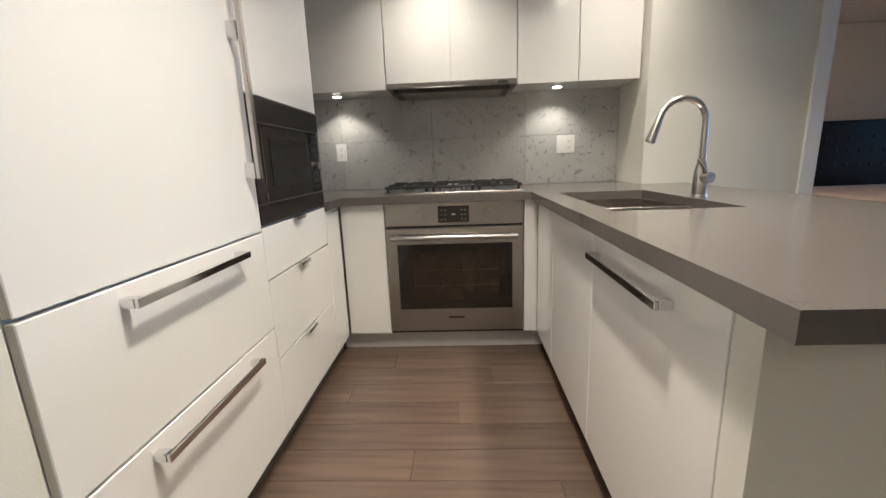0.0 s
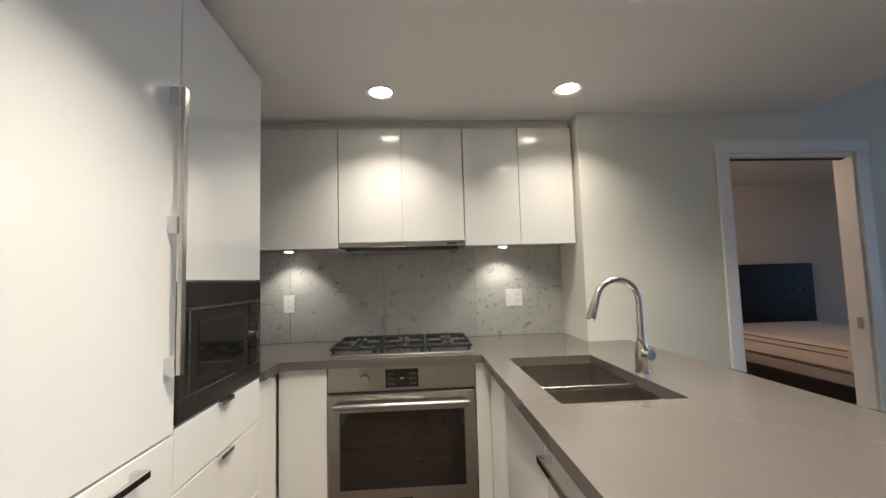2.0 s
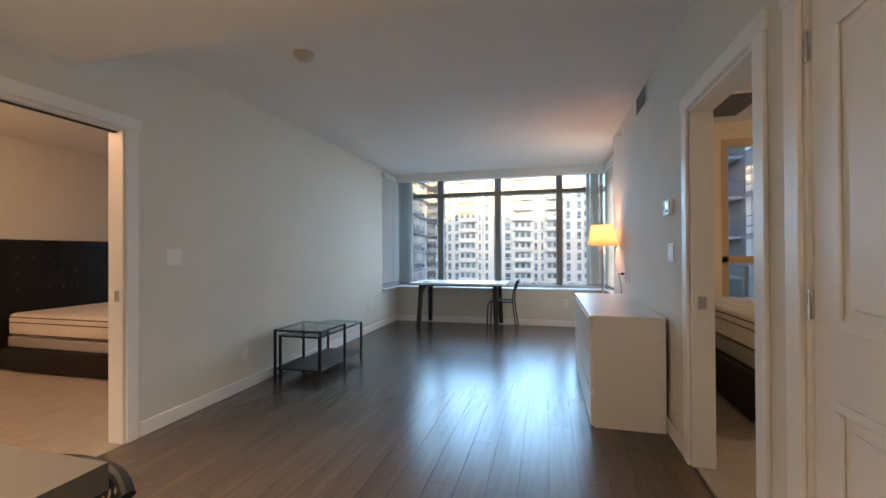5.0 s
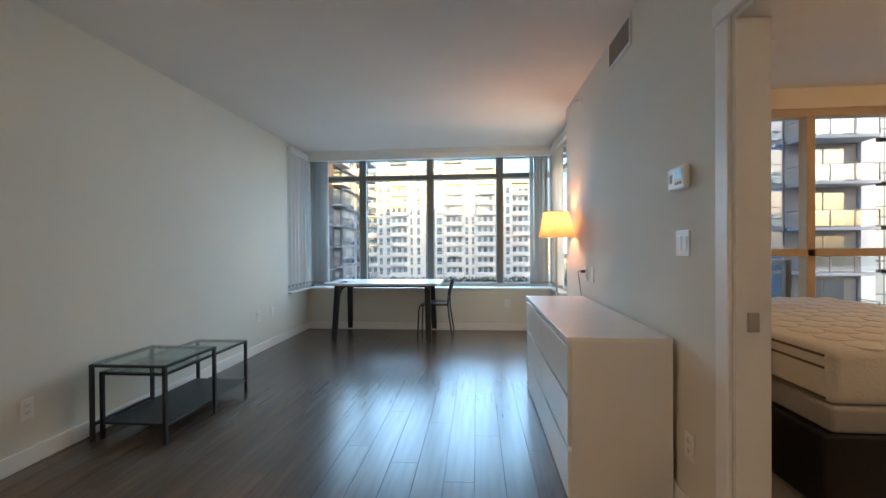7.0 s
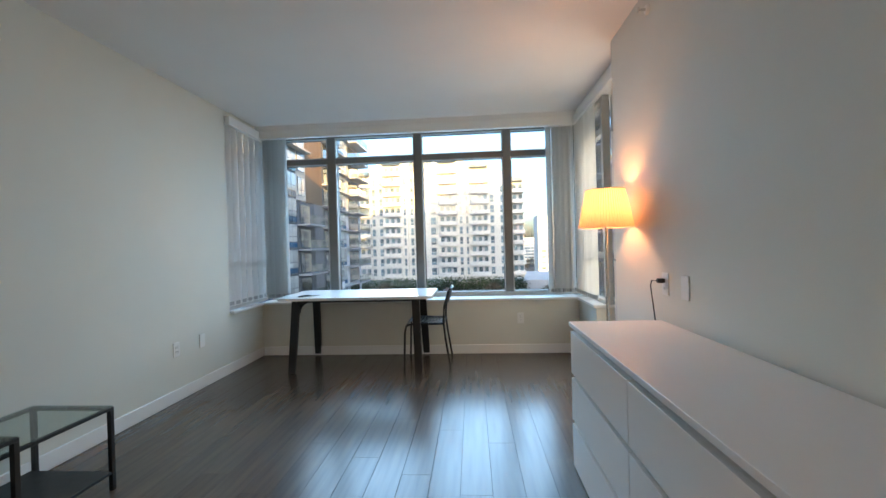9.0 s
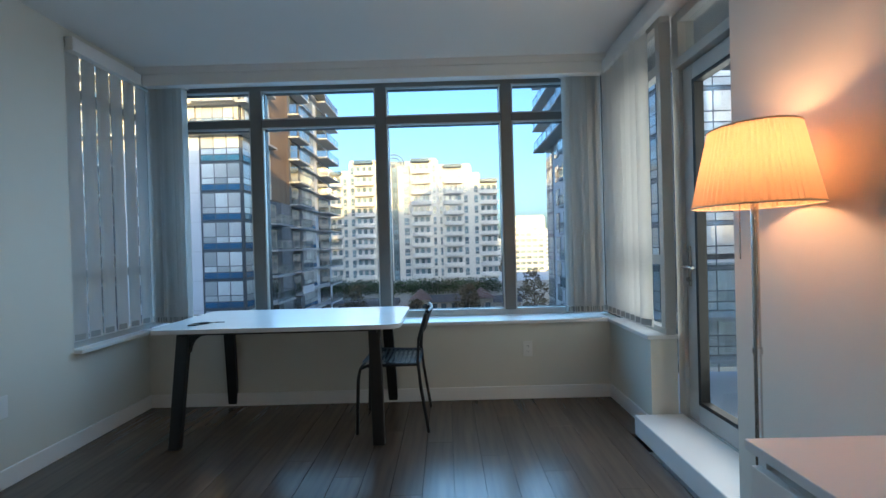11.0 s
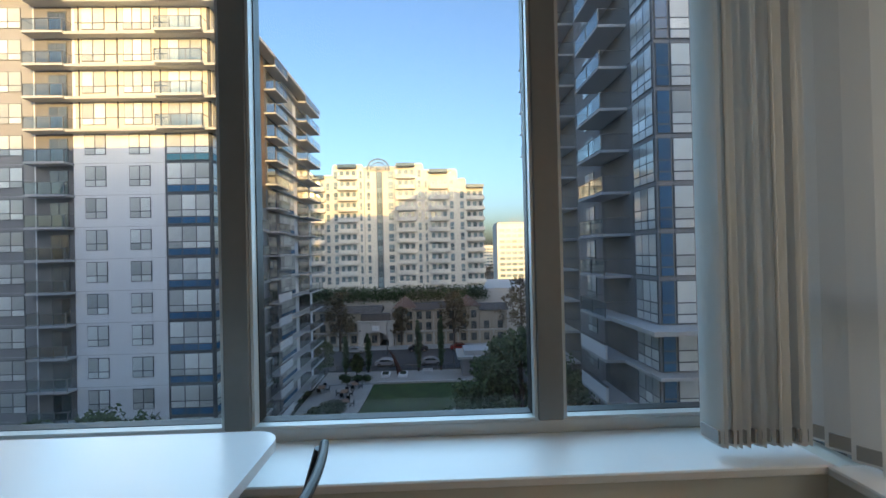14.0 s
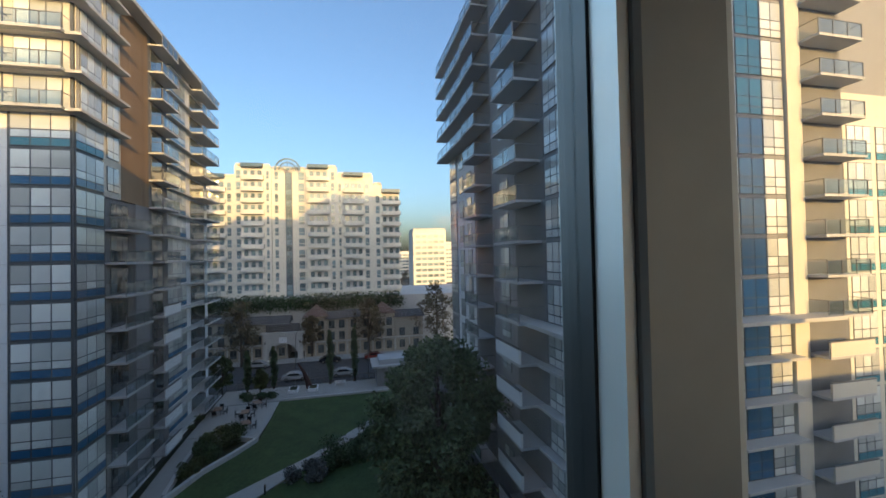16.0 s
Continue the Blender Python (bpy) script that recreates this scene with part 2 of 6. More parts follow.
def thing(name, loc, label, category, group="", rz=0.0, kind=""):
    ob = new(name)
    ob.empty_display_size = 0.1
    ob.location = loc
    ob.rotation_euler = (0, 0, radians(rz))
    return tagged(ob, label, category, group, kind)


def struct(name, bm, mat, label, category):
    return tagged(part(name, bm, mat), label, category, kind="structure")


# ---- the shell: rooms in plan (x towards the big window, y towards the cooker) ----
FY, WY, CK, CL = 3.60, 3.19, 2.31, 2.62      # back wall, long wall, kitchen and living ceilings
RY, GX, DY = -0.26, 8.95, -0.615               # right-hand wall, planes of the window glass and of the balcony door

b = B(-0.60, 8.66, RY - 0.02, FY, -0.12, -0.022)
bx(b, 8.04, 8.664, -0.40, RY - 0.0201, -0.12, -0.022)
bx(b, -0.6, 3.3, -2.0, RY - 0.02, -0.12, -0.022)
floor = struct("floor", b, M_gap, "dark grey-brown laminate plank floor", "floor")
struct("bedroom_floor", B(2.4, 8.0, WY + 0.005, 6.4, -0.12, -0.004), M_carpet, "beige cut-pile carpet in the bedroom", "floor")
struct("side_bedroom_floor", B(3.42, 6.7, -4.6, RY - 0.025, -0.12, -0.004), M_carpet, "beige cut-pile carpet in the side bedroom", "floor")

# kitchen walls
struct("wall_kitchen_back", B(-0.6, 2.09, FY, FY + 0.12, 0, 2.9), M_wall, "pale grey-green painted wall behind the cooker", "wall")
struct("wall_kitchen_side", B(-0.60, -0.48, -2.0, FY, 0, 2.9), M_wall, "pale grey-green painted kitchen wall", "wall")
struct("wall_behind", B(-0.6, 3.3, -2.12, -2.0, 0, 2.9), M_wall, "pale grey-green painted wall of the entry", "wall")
struct("wall_pantry", B(-0.48, 0.25, -2.0, 1.27, 0, 2.9), M_wall, "pale painted wall beside the refrigerator", "wall")
# long wall with the bedroom doorway (2.93 to 3.79) and the side window at its end
b = B(1.975, 2.93, WY, WY + 0.12, 0, 2.9)
bx(b, 1.975, 2.09, WY + 0.12, FY, 0, 2.9)
bx(b, 2.93, 3.79, WY, WY + 0.12, 2.045, 2.9)
bx(b, 3.79, 8.03, WY, WY + 0.12, 0, 2.9)
bx(b, 8.03, 9.1, WY, WY + 0.12, 0, 0.585)
bx(b, 8.03, 9.1, WY, WY + 0.12, 2.56, 2.9)
struct("wall_long", b, M_wall, "long pale grey-green painted living room wall", "wall")
# right-hand wall with the side bedroom doorway (3.57 to 4.36)
b = B(3.28, 3.57, RY - 0.12, RY, 0, 2.9)
bx(b, 3.57, 4.36, RY - 0.12, RY, 2.045, 2.9)
bx(b, 4.36, 7.10, RY - 0.12, RY, 0, 2.9)
bx(b, 2.42, 3.28, RY - 0.12, RY, 2.06, 2.9)
bx(b, 1.9, 2.42, RY - 0.12, RY, 0, 2.9)
bx(b, 6.98, 7.10, -0.70, RY - 0.12, 0, 2.9)
struct("wall_right", b, M_wall, "pale grey-green painted wall behind the dresser", "wall")
# low wall under the big window and its return
b = B(8.664, 9.06, -0.52, WY, 0, 0.585)
struct("wall_window", b, M_wall, "low pale painted wall under the big window", "wall")
struct("wall_window_return", B(8.04, 8.6638, -0.56, -0.395, 0, 0.585), M_wall, "low pale painted return wall beside the balcony door", "wall")
b = B(8.60, 9.10, -0.6, WY - 0.002, 2.565, 2.9)
bx(b, 7.101, 8.60, -0.70, RY - 0.125, 2.565, 2.9)
struct("window_head", b, M_ceil, "painted bulkhead over the windows", "bulkhead")
# ceilings
struct("ceiling_kitchen", B(-0.6, 3.46, -2.1, FY, CK, CK + 0.31), M_ceil, "lowered matt white kitchen ceiling", "ceiling")
struct("ceiling", B(3.462, 9.1, -0.70, 3.4, CL, CL + 0.25), M_ceil, "matt white living room ceiling", "ceiling")
struct("ceiling_bedroom", B(2.3, 8.1, WY + 0.121, 6.5, 2.52, 2.8), M_ceil, "matt white bedroom ceiling", "ceiling")
struct("ceiling_side_bedroom", B(3.3, 7.2, -4.7, RY - 0.121, 2.58, 2.8), M_ceil, "matt white ceiling of the side bedroom", "ceiling")
# bedroom walls
struct("wall_bedroom_far", B(2.3, 8.1, 6.27, 6.4, 0, 2.8), M_wall, "pale grey painted bedroom wall behind the bed", "wall")
struct("wall_bedroom_left", B(2.3, 2.42, WY + 0.12, 6.27, 0, 2.8), M_wall, "pale grey painted bedroom wall", "wall")
b = B(8.0, 8.12, WY + 0.12, 3.9, 0, 2.8)
bx(b, 8.0, 8.12, 5.8, 6.27, 0, 2.8)
bx(b, 8.0, 8.12, 3.9, 5.8, 0, 0.6)
bx(b, 8.0, 8.12, 3.9, 5.8, 2.4, 2.8)
struct("wall_bedroom_window", b, M_wall, "pale grey painted bedroom window wall", "wall")
# side bedroom walls, window towards the balcony
b = B(6.62, 6.74, -1.25, RY - 0.12, 0, 2.8)
bx(b, 6.62, 6.74, -4.6, -1.25, 0, 0.42)
bx(b, 6.62, 6.74, -4.6, -1.25, 2.40, 2.8)
bx(b, 6.62, 6.74, -4.6, -4.2, 0.42, 2.4)
M_cream = material("cream_paint", (0.72, 0.64, 0.50), 0.75, 0, 0.02, 3, 0.15, 220)
struct("wall_side_bedroom_window", b, M_cream, "cream painted window wall of the side bedroom", "wall")
struct("wall_side_bedroom_end", B(3.3, 6.74, -4.72, -4.6, 0, 2.8), M_wall, "pale painted end wall of the side bedroom", "wall")
struct("wall_side_bedroom_left", B(3.3, 3.42, -4.6, RY - 0.12, 0, 2.8), M_wall, "pale painted wall of the side bedroom", "wall")

# window sills
def sill(name, b, label):
    return tagged(part(name, b, M_trim), label, "window sill", kind="structure")


b = B(8.635, 8.90, -0.395, WY - 0.003, 0.586, 0.612, 0.004)
sill("sill_big_window", b, "white painted sill under the big window")
sill("sill_side_window", B(8.03, 8.634, WY - 0.05, WY + 0.10, 0.586, 0.612, 0.004), "white painted sill under the blinds")
sill("sill_return", B(8.02, 8.634, -0.56, -0.365, 0.586, 0.612, 0.004), "white painted sill beside the balcony door")

# baseboards
def baseboard(name, x0, x1, y0, y1):
    return struct(name, B(x0, x1, y0, y1, 0.0, 0.10, 0.003), M_trim, "white painted baseboard along the wall", "baseboard")


baseboard("baseboard_long", 3.88, 8.663, WY - 0.014, WY - 0.001)
baseboard("baseboard_window", 8.650, 8.663, -0.393, WY - 0.015)
baseboard("baseboard_return", 8.04, 8.649, -0.394, -0.381)
baseboard("baseboard_right", 4.445, 7.10, RY + 0.001, RY + 0.014)
baseboard("baseboard_near", 2.10, 2.84, WY - 0.014, WY - 0.001)
baseboard("baseboard_bedroom", 2.43, 4.60, 6.255, 6.269)

# door casings
def casing(name, x0, x1, yf, sgn, h, depth, label, track=False):
    """Door lining and flat trim round an opening in a wall along x; sgn: which way the room lies."""
    t = thing(name, ((x0 + x1) / 2, yf, 0), label, "door frame", kind="structure")
    w, pr = 0.078, 0.018
    cx = (x0 + x1) / 2
    y0, y1 = sorted((sgn * 0.001, sgn * pr))
    part("trim", B(x0 - w - cx, x0 - cx, y0, y1, 0, h, 0.003), M_trim, t)
    part("trim", B(x1 - cx, x1 + w - cx, y0, y1, 0, h, 0.003), M_trim, t)
    y0, y1 = sorted((sgn * 0.001, sgn * (pr + 0.004)))
    part("head_trim", B(x0 - w - 0.012 - cx, x1 + w + 0.012 - cx, y0, y1, h + 0.001, h + w, 0.003), M_trim, t)
    y0, y1 = sorted((0, -sgn * depth))
    part("jamb", B(x0 - cx, x0 + 0.018 - cx, y0, y1, 0, h - 0.001), M_trim, t)
    part("jamb", B(x1 - 0.018 - cx, x1 - cx, y0, y1, 0, h - 0.001), M_trim, t)
    part("head_jamb", B(x0 + 0.019 - cx, x1 - 0.019 - cx, y0, y1, h - 0.02, h - 0.001), M_trim, t)
    if track:
        part("track", B(x0 + 0.02 - cx, x1 - 0.02 - cx, *sorted((-sgn * 0.045, -sgn * 0.075)), h - 0.028, h - 0.021), M_slot, t)
    return t


c1 = casing("door_frame_1", 2.93, 3.79, WY, -1, 2.045, 0.12, "white painted casing of the open bedroom doorway", True)
part("latch", B(0.405, 0.412, 0.03, 0.06, 0.92, 0.99), M_nickel, c1, "dull nickel latch plate")
c2 = casing("door_frame_2", 3.57, 4.36, RY, 1, 2.045, 0.12, "white painted casing of the open side bedroom doorway")
part("latch", B(0.366, 0.376, -0.075, -0.035, 0.90, 0.97, 0.002), M_nickel, c2, "dull nickel latch plate")
c3 = casing("door_frame_3", 2.46, 3.28, RY, 1, 2.045, 0.10, "white painted casing of the closet door")

# closet door with raised panels, closed
d3 = thing("door_3", (2.87, RY - 0.005, 0), "white painted two-panel closet door, closed", "door", kind="structure")
part("leaf", B(-0.388, 0.388, -0.035, -0.004, 0.012, 2.022, 0.003), M_trim, d3)
for z0, z1 in ((0.17, 0.80), (1.0, 1.90)):
    b = bmesh.new()
    for (u0, u1, v0, v1) in ((-0.28, 0.28, z0, z0 + 0.03), (-0.28, 0.28, z1 - 0.03, z1), (-0.28, -0.25, z0 + 0.031, z1 - 0.031), (0.25, 0.28, z0 + 0.031, z1 - 0.031)):
        bx(b, u0, u1, -0.003, 0.007, v0, v1, 0.004, 2)
    part("panel_moulding", b, M_trim, d3)
    part("raised_panel", B(-0.215, 0.215, -0.003, 0.006, z0 + 0.065, z1 - 0.065, 0.006, 2), M_trim, d3)
for z in (0.25, 1.06, 1.87):
    h = part("hinge", B(0.378, 0.405, -0.003, 0.004, z - 0.045, z + 0.045, 0.001), M_chrome, d3, "polished chrome hinge")
    part("hinge_pin", R((0.391, 0.008, z - 0.05), (0.391, 0.008, z + 0.05), 0.006), M_chrome, h)

# ---- the big window ----
def window(name, rail_y, label, x=GX):
    """Aluminium curtain wall along y: mullions, transom, sill and head rails, panes with gaskets."""
    t = thing(name, (x, 0, 0.6), label, "window", kind="structure")
    z0, zt, z1 = 0.012, 1.655, 1.93
    ya, yb = rail_y[0][0], rail_y[-1][1]
    part("bottom_rail", B(-0.05, 0.06, ya, yb, z0, 0.055, 0.003), M_alu_l, t)
    part("head_rail", B(-0.05, 0.06, ya, yb, z1, 1.968, 0.003), M_alu, t)
    for a, c in rail_y:
        part("mullion", B(-0.062, 0.06, a, c, 0.056, z1 - 0.001, 0.004), M_alu, t)
    for (a, c), (e, f) in zip(rail_y, rail_y[1:]):
        part("transom", B(-0.055, 0.06, c + 0.001, e - 0.001, zt - 0.03, zt + 0.03, 0.003), M_alu, t)
        for v0, v1 in ((0.056, zt - 0.031), (zt + 0.031, z1 - 0.001)):
            g = bmesh.new()
            for q in ((c + 0.001, e - 0.001, v0, v0 + 0.012), (c + 0.001, e - 0.001, v1 - 0.012, v1), (c + 0.001, c + 0.014, v0 + 0.0121, v1 - 0.0121), (e - 0.014, e - 0.001, v0 + 0.0121, v1 - 0.0121)):
                bx(g, -0.018, 0.03, *q)
            p = part("gasket", g, M_alu_d, t)
            g = bmesh.new()
            for q in ((c + 0.001, e - 0.001, v0, v0 + 0.010), (c + 0.001, e - 0.001, v1 - 0.010, v1), (c + 0.001, c + 0.011, v0 + 0.0101, v1 - 0.0101), (e - 0.011, e - 0.001, v0 + 0.0101, v1 - 0.0101)):
                bx(g, -0.054, -0.0185, *q)
            part("bead", g, M_alu_l, t)
            pane = part("pane", B(0.0, 0.006, c + 0.014, e - 0.014, v0 + 0.012, v1 - 0.012), M_glass, p)
            pane.visible_shadow = False
    return t


window("window_1", [(-0.52, -0.46), (0.285, 0.372), (1.325, 1.412), (2.36, 2.455), (3.13, 3.188)],
       "big aluminium window with three mullions and a transom")


def side_window(name, y, x0, x1, label, posts=()):
    t = thing(name, (0, y, 0.6), label, "window", kind="structure")
    part("bottom_rail", B(x0, x1, -0.03, 0.03, 0.012, 0.05), M_alu_l, t)
    part("head_rail", B(x0, x1, -0.03, 0.03, 1.93, 1.968), M_alu_l, t)
    for a in (x0, *posts, x1 - 0.05):
        part("mullion", B(a, a + 0.05, -0.035, 0.035, 0.051, 1.929, 0.003), M_alu_l, t)
    part("transom", B(x0 + 0.051, x1 - 0.051, -0.03, 0.03, 1.625, 1.685), M_alu_l, t)
    part("low_transom", B(x0 + 0.051, x1 - 0.051, -0.03, 0.03, 0.445, 0.505), M_alu_l, t)
    pane = part("pane", B(x0 + 0.05, x1 - 0.05, -0.003, 0.003, 0.05, 1.93), M_glass, t)
    pane.visible_shadow = False
    return t


side_window("window_2", WY + 0.07, 8.03, 8.88, "narrow aluminium side window behind blinds")
side_window("window_3", -0.515, 8.02, 8.88, "narrow aluminium side window beside the balcony door")
# corner posts
struct("corner_post", B(8.885, 9.06, -0.53, -0.521, 0.59, 2.56), M_alu, "aluminium corner post of the window", "window post")

# balcony door, in a deeper plane than the side window
t = thing("door_4", (7.60, DY, 0.12), "glazed aluminium balcony door, closed", "door", kind="structure")
part("threshold", B(-0.49, 0.435, 0.03, RY - DY - 0.022, -0.12, -0.001, 0.004), M_trim, t, "white painted raised threshold")
part("sill_plate", B(-0.49, 0.435, -0.05, 0.029, -0.11, 0.006, 0.002), M_alu_l, t)
part("frame_post", B(0.370, 0.438, -0.05, 0.05, 0.007, 2.44, 0.003), M_alu_l, t)
part("frame_post", B(-0.49, -0.452, -0.05, 0.05, 0.007, 2.44, 0.003), M_alu_l, t)
part("frame_head", B(-0.451, 0.369, -0.05, 0.075, 2.095, 2.150, 0.003), M_alu_l, t)
part("frame_top", B(-0.451, 0.369, -0.05, 0.05, 2.38, 2.44, 0.003), M_alu_l, t)
leaf = part("leaf", bx(bx(bx(B(0.275, 0.366, -0.03, 0.03, 0.012, 2.088, 0.003), -0.448, -0.358, -0.03, 0.03, 0.012, 2.088, 0.003), -0.357, 0.274, -0.03, 0.03, 0.012, 0.115, 0.003), -0.357, 0.274, -0.03, 0.03, 1.998, 2.088, 0.003), M_alu_l, t)
g = bmesh.new()
for q in ((-0.357, 0.274, 0.116, 0.137), (-0.357, 0.274, 1.975, 1.997), (-0.357, -0.336, 0.138, 1.974), (0.250, 0.274, 0.138, 1.974)):
    bx(g, q[0], q[1], -0.02, 0.032, q[2], q[3])
part("gasket", g, M_alu_d, leaf)
p = part("pane", B(-0.336, 0.250, -0.003, 0.003, 0.137, 1.975), M_glass, leaf)
p.visible_shadow = False
p = part("transom_pane", B(-0.450, 0.368, -0.003, 0.003, 2.151, 2.379), M_glass, t)
p.visible_shadow = False
part("handle_plate", B(0.312, 0.340, 0.031, 0.039, 0.80, 1.04, 0.003), M_nickel, leaf)
part("lever", tube(bmesh.new(), [(0.326, 0.036, 0.915), (0.326, 0.075, 0.915), (0.310, 0.085, 0.915), (0.215, 0.085, 0.915)], 0.009), M_nickel, leaf, smooth=True)
part("lock", R((0.326, 0.038, 0.84), (0.326, 0.052, 0.84), 0.012), M_nickel, leaf, smooth=True)

# valance rails and vertical blinds
struct("valance_big", B(8.600, 8.66, -0.355, WY - 0.055, 2.475, 2.563, 0.004), M_trim, "white blind valance across the big window", "valance")
struct("valance_side", B(8.03, 8.599, WY - 0.055, WY - 0.003, 2.475, 2.563, 0.004), M_trim, "white blind valance over the side window", "valance")
struct("valance_right", B(7.11, 8.599, -0.40, -0.355, 2.475, 2.563, 0.004), M_trim, "white blind valance over the balcony door", "valance")


def vane_mesh():
    b = bmesh.new()
    n = 6
    pts = []
    for i in range(n + 1):
        u = (i / n - 0.5) * 0.088
        pts.append((u, 0.006 * (1 - (2 * i / n - 1) ** 2)))
    f, k = [], []
    for (u, w) in pts:
        f.append((b.verts.new((u, w, 0)), b.verts.new((u, w, 1.835))))
        k.append((b.verts.new((u, w - 0.0012, 0)), b.verts.new((u, w - 0.0012, 1.835))))
    for a, c in zip(f, f[1:]):
        b.faces.new((a[0], c[0], c[1], a[1]))
    for a, c in zip(k, k[1:]):
        b.faces.new((a[1], c[1], c[0], a[0]))
    return mesh_of("slat", b, M_vane, True)


ME_vane = vane_mesh()
# grey box over each sewn-in weight; its backlit shade is put into the colour
M_hem = material("hem_weight_shade", (0.42, 0.42, 0.41), 0.7, 0, 0.05, 40, 0.1, 200)
ME_hem = mesh_of("hem", B(-0.034, 0.034, 0.0015, 0.0085, 0.008, 0.046, 0.001), M_hem)
rv = random.Random(4)
def blinds(name, label, items):
    t = thing(name, (items[0][0], items[0][1], 0.654), label, "vertical blind")
    part("rail", B(min(i[0] for i in items) - 0.03 - items[0][0], max(i[0] for i in items) + 0.03 - items[0][0],
                   min(i[1] for i in items) - 0.02 - items[0][1], max(i[1] for i in items) + 0.02 - items[0][1], 1.837, 1.86), M_trim, t)
    for x, y, a in items:
        v = shared("slat", ME_vane, t, (x - items[0][0], y - items[0][1], 0), radians(a))
        shared("hem", ME_hem, v, (0, 0, 0))
    return t


blinds("vertical_blind", "grey vertical blind vanes gathered into a stack", [(8.705 + rv.uniform(-.006, .006), -0.355 + 0.0145 * i, 4 + rv.uniform(-15, 15)) for i in range(19)])
blinds("vertical_blind", "grey vertical blind vanes gathered into a stack", [(8.705 + rv.uniform(-.006, .006), 2.885 + 0.0145 * i, -3 + rv.uniform(-15, 15)) for i in range(18)])
blinds("vertical_blind", "pale grey vertical blind half open over the side window", [(8.09 + 0.115 * i, WY + 0.012, -10 + rv.uniform(-3, 3)) for i in range(7)])
blinds("vertical_blind", "pale grey vertical blind drawn beside the balcony door", [(8.10 + 0.074 * i, -0.405, 34 + rv.uniform(-5, 5)) for i in range(10)])
for px, py in ((8.70, -0.385),):
    t = thing("blind_wand", (px, py, 0.7), "thin dark blind control cord hanging from the rail", "blind cord")
    part("cord", R((0, 0, 0), (0, 0, 1.79), 0.003, n=6), M_slot, t)

# ---- kitchen ----
LX = 0.25        # front plane of the tall units
def front(name, t, y0, y1, z0, z1, mat=None, x=LX):
    """A lacquered door or drawer front facing +x, with a fine gap all round."""
    return part(name, B(x - 0.019, x, y0 + 0.002, y1 - 0.002, z0 + 0.002, z1 - 0.002, 0.0018), mat or M_gloss, t)


def tab(parent, a, c, z, x, sgn=1):
    """Folded metal tab pull on the top edge of a front."""
    b = B(min(x, x + sgn * 0.016), max(x, x + sgn * 0.016), a, c, z - 0.001, z + 0.0015)
    bx(b, min(x + sgn * 0.0125, x + sgn * 0.016), max(x + sgn * 0.0125, x + sgn * 0.016), a, c, z - 0.012, z - 0.001)
    part("tab_pull", b, M_chrome, parent)


def bar_y(parent, x, y0, y1, z, sgn=1, r=0.006):
    """Flat bar handle along y on two end posts."""
    b = B(*sorted((x + sgn * 0.030, x + sgn * 0.040)), y0, y1, z - 0.010, z + 0.010, 0.0015)
    h = part("handle", b, M_chrome, parent, "polished chrome bar handle")
    for q in (y0, y1 - 0.022):
        part("handle_post", B(*sorted((x, x + sgn * 0.0295)), q, q + 0.022, z - 0.010, z + 0.010, 0.001), M_chrome, h)


# refrigerator behind lacquered panels
t = thing("refrigerator", (0, 0, 0), "built-in refrigerator with glossy white panels and chrome handles", "refrigerator")
part("body", B(-0.37, LX - 0.021, 1.285, 2.068, 0.10, 2.29), M_gloss, t)
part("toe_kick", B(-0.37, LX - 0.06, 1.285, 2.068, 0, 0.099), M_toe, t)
d = front("door", t, 1.285, 2.068, 0.878, 2.285)
h = part("handle", B(LX + 0.032, LX + 0.046, 2.012, 2.034, 1.055, 1.90, 0.002), M_nickel, d, "tall brushed steel bar handle")
for z in (1.055, 1.46, 1.85):
    part("handle_post", B(LX, LX + 0.0315, 2.010, 2.036, z, z + 0.05, 0.0015), M_chrome, h)
d = front("drawer", t, 1.285, 2.068, 0.533, 0.875)
bar_y(d, LX, 1.47, 1.905, 0.838)
d = front("drawer", t, 1.285, 2.068, 0.11, 0.53)
bar_y(d, LX, 1.47, 1.905, 0.490)

# tall unit with the microwave
t = thing("microwave_cabinet", (0, 0, 0), "tall glossy white cabinet with three drawers around a microwave", "cabinet")
part("body", bx(B(-0.37, LX - 0.021, 2.070, 2.712, 0.10, 0.893), -0.37, LX - 0.021, 2.070, 2.712, 1.322, 2.29), M_gloss, t)
part("back_panel", B(-0.37, -0.20, 2.070, 2.712, 0.8935, 1.3215), M_gloss, t)
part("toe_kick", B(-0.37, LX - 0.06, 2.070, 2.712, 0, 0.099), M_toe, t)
front("door", t, 2.070, 2.712, 1.322, 2.285)
for z0, z1 in ((0.11, 0.405), (0.407, 0.702), (0.704, 0.890)):
    d = front("drawer", t, 2.070, 2.712, z0, z1)
    tab(d, 2.33, 2.43, z1 - 0.001, LX)
t = thing("microwave", (0, 0, 0), "built-in dark steel microwave with a black glass door", "microwave")
part("trim_frame", bx(bx(bx(B(LX - 0.03, LX + 0.004, 2.073, 2.709, 0.897, 0.965, 0.002), LX - 0.03, LX + 0.004, 2.073, 2.709, 1.238, 1.319, 0.002),
                         LX - 0.03, LX + 0.004, 2.073, 2.118, 0.966, 1.237, 0.002), LX - 0.03, LX + 0.004, 2.672, 2.709, 0.966, 1.237, 0.002), M_micro, t)
part("body", B(-0.18, LX - 0.012, 2.119, 2.671, 0.967, 1.236), M_micro, t)
b = bmesh.new()
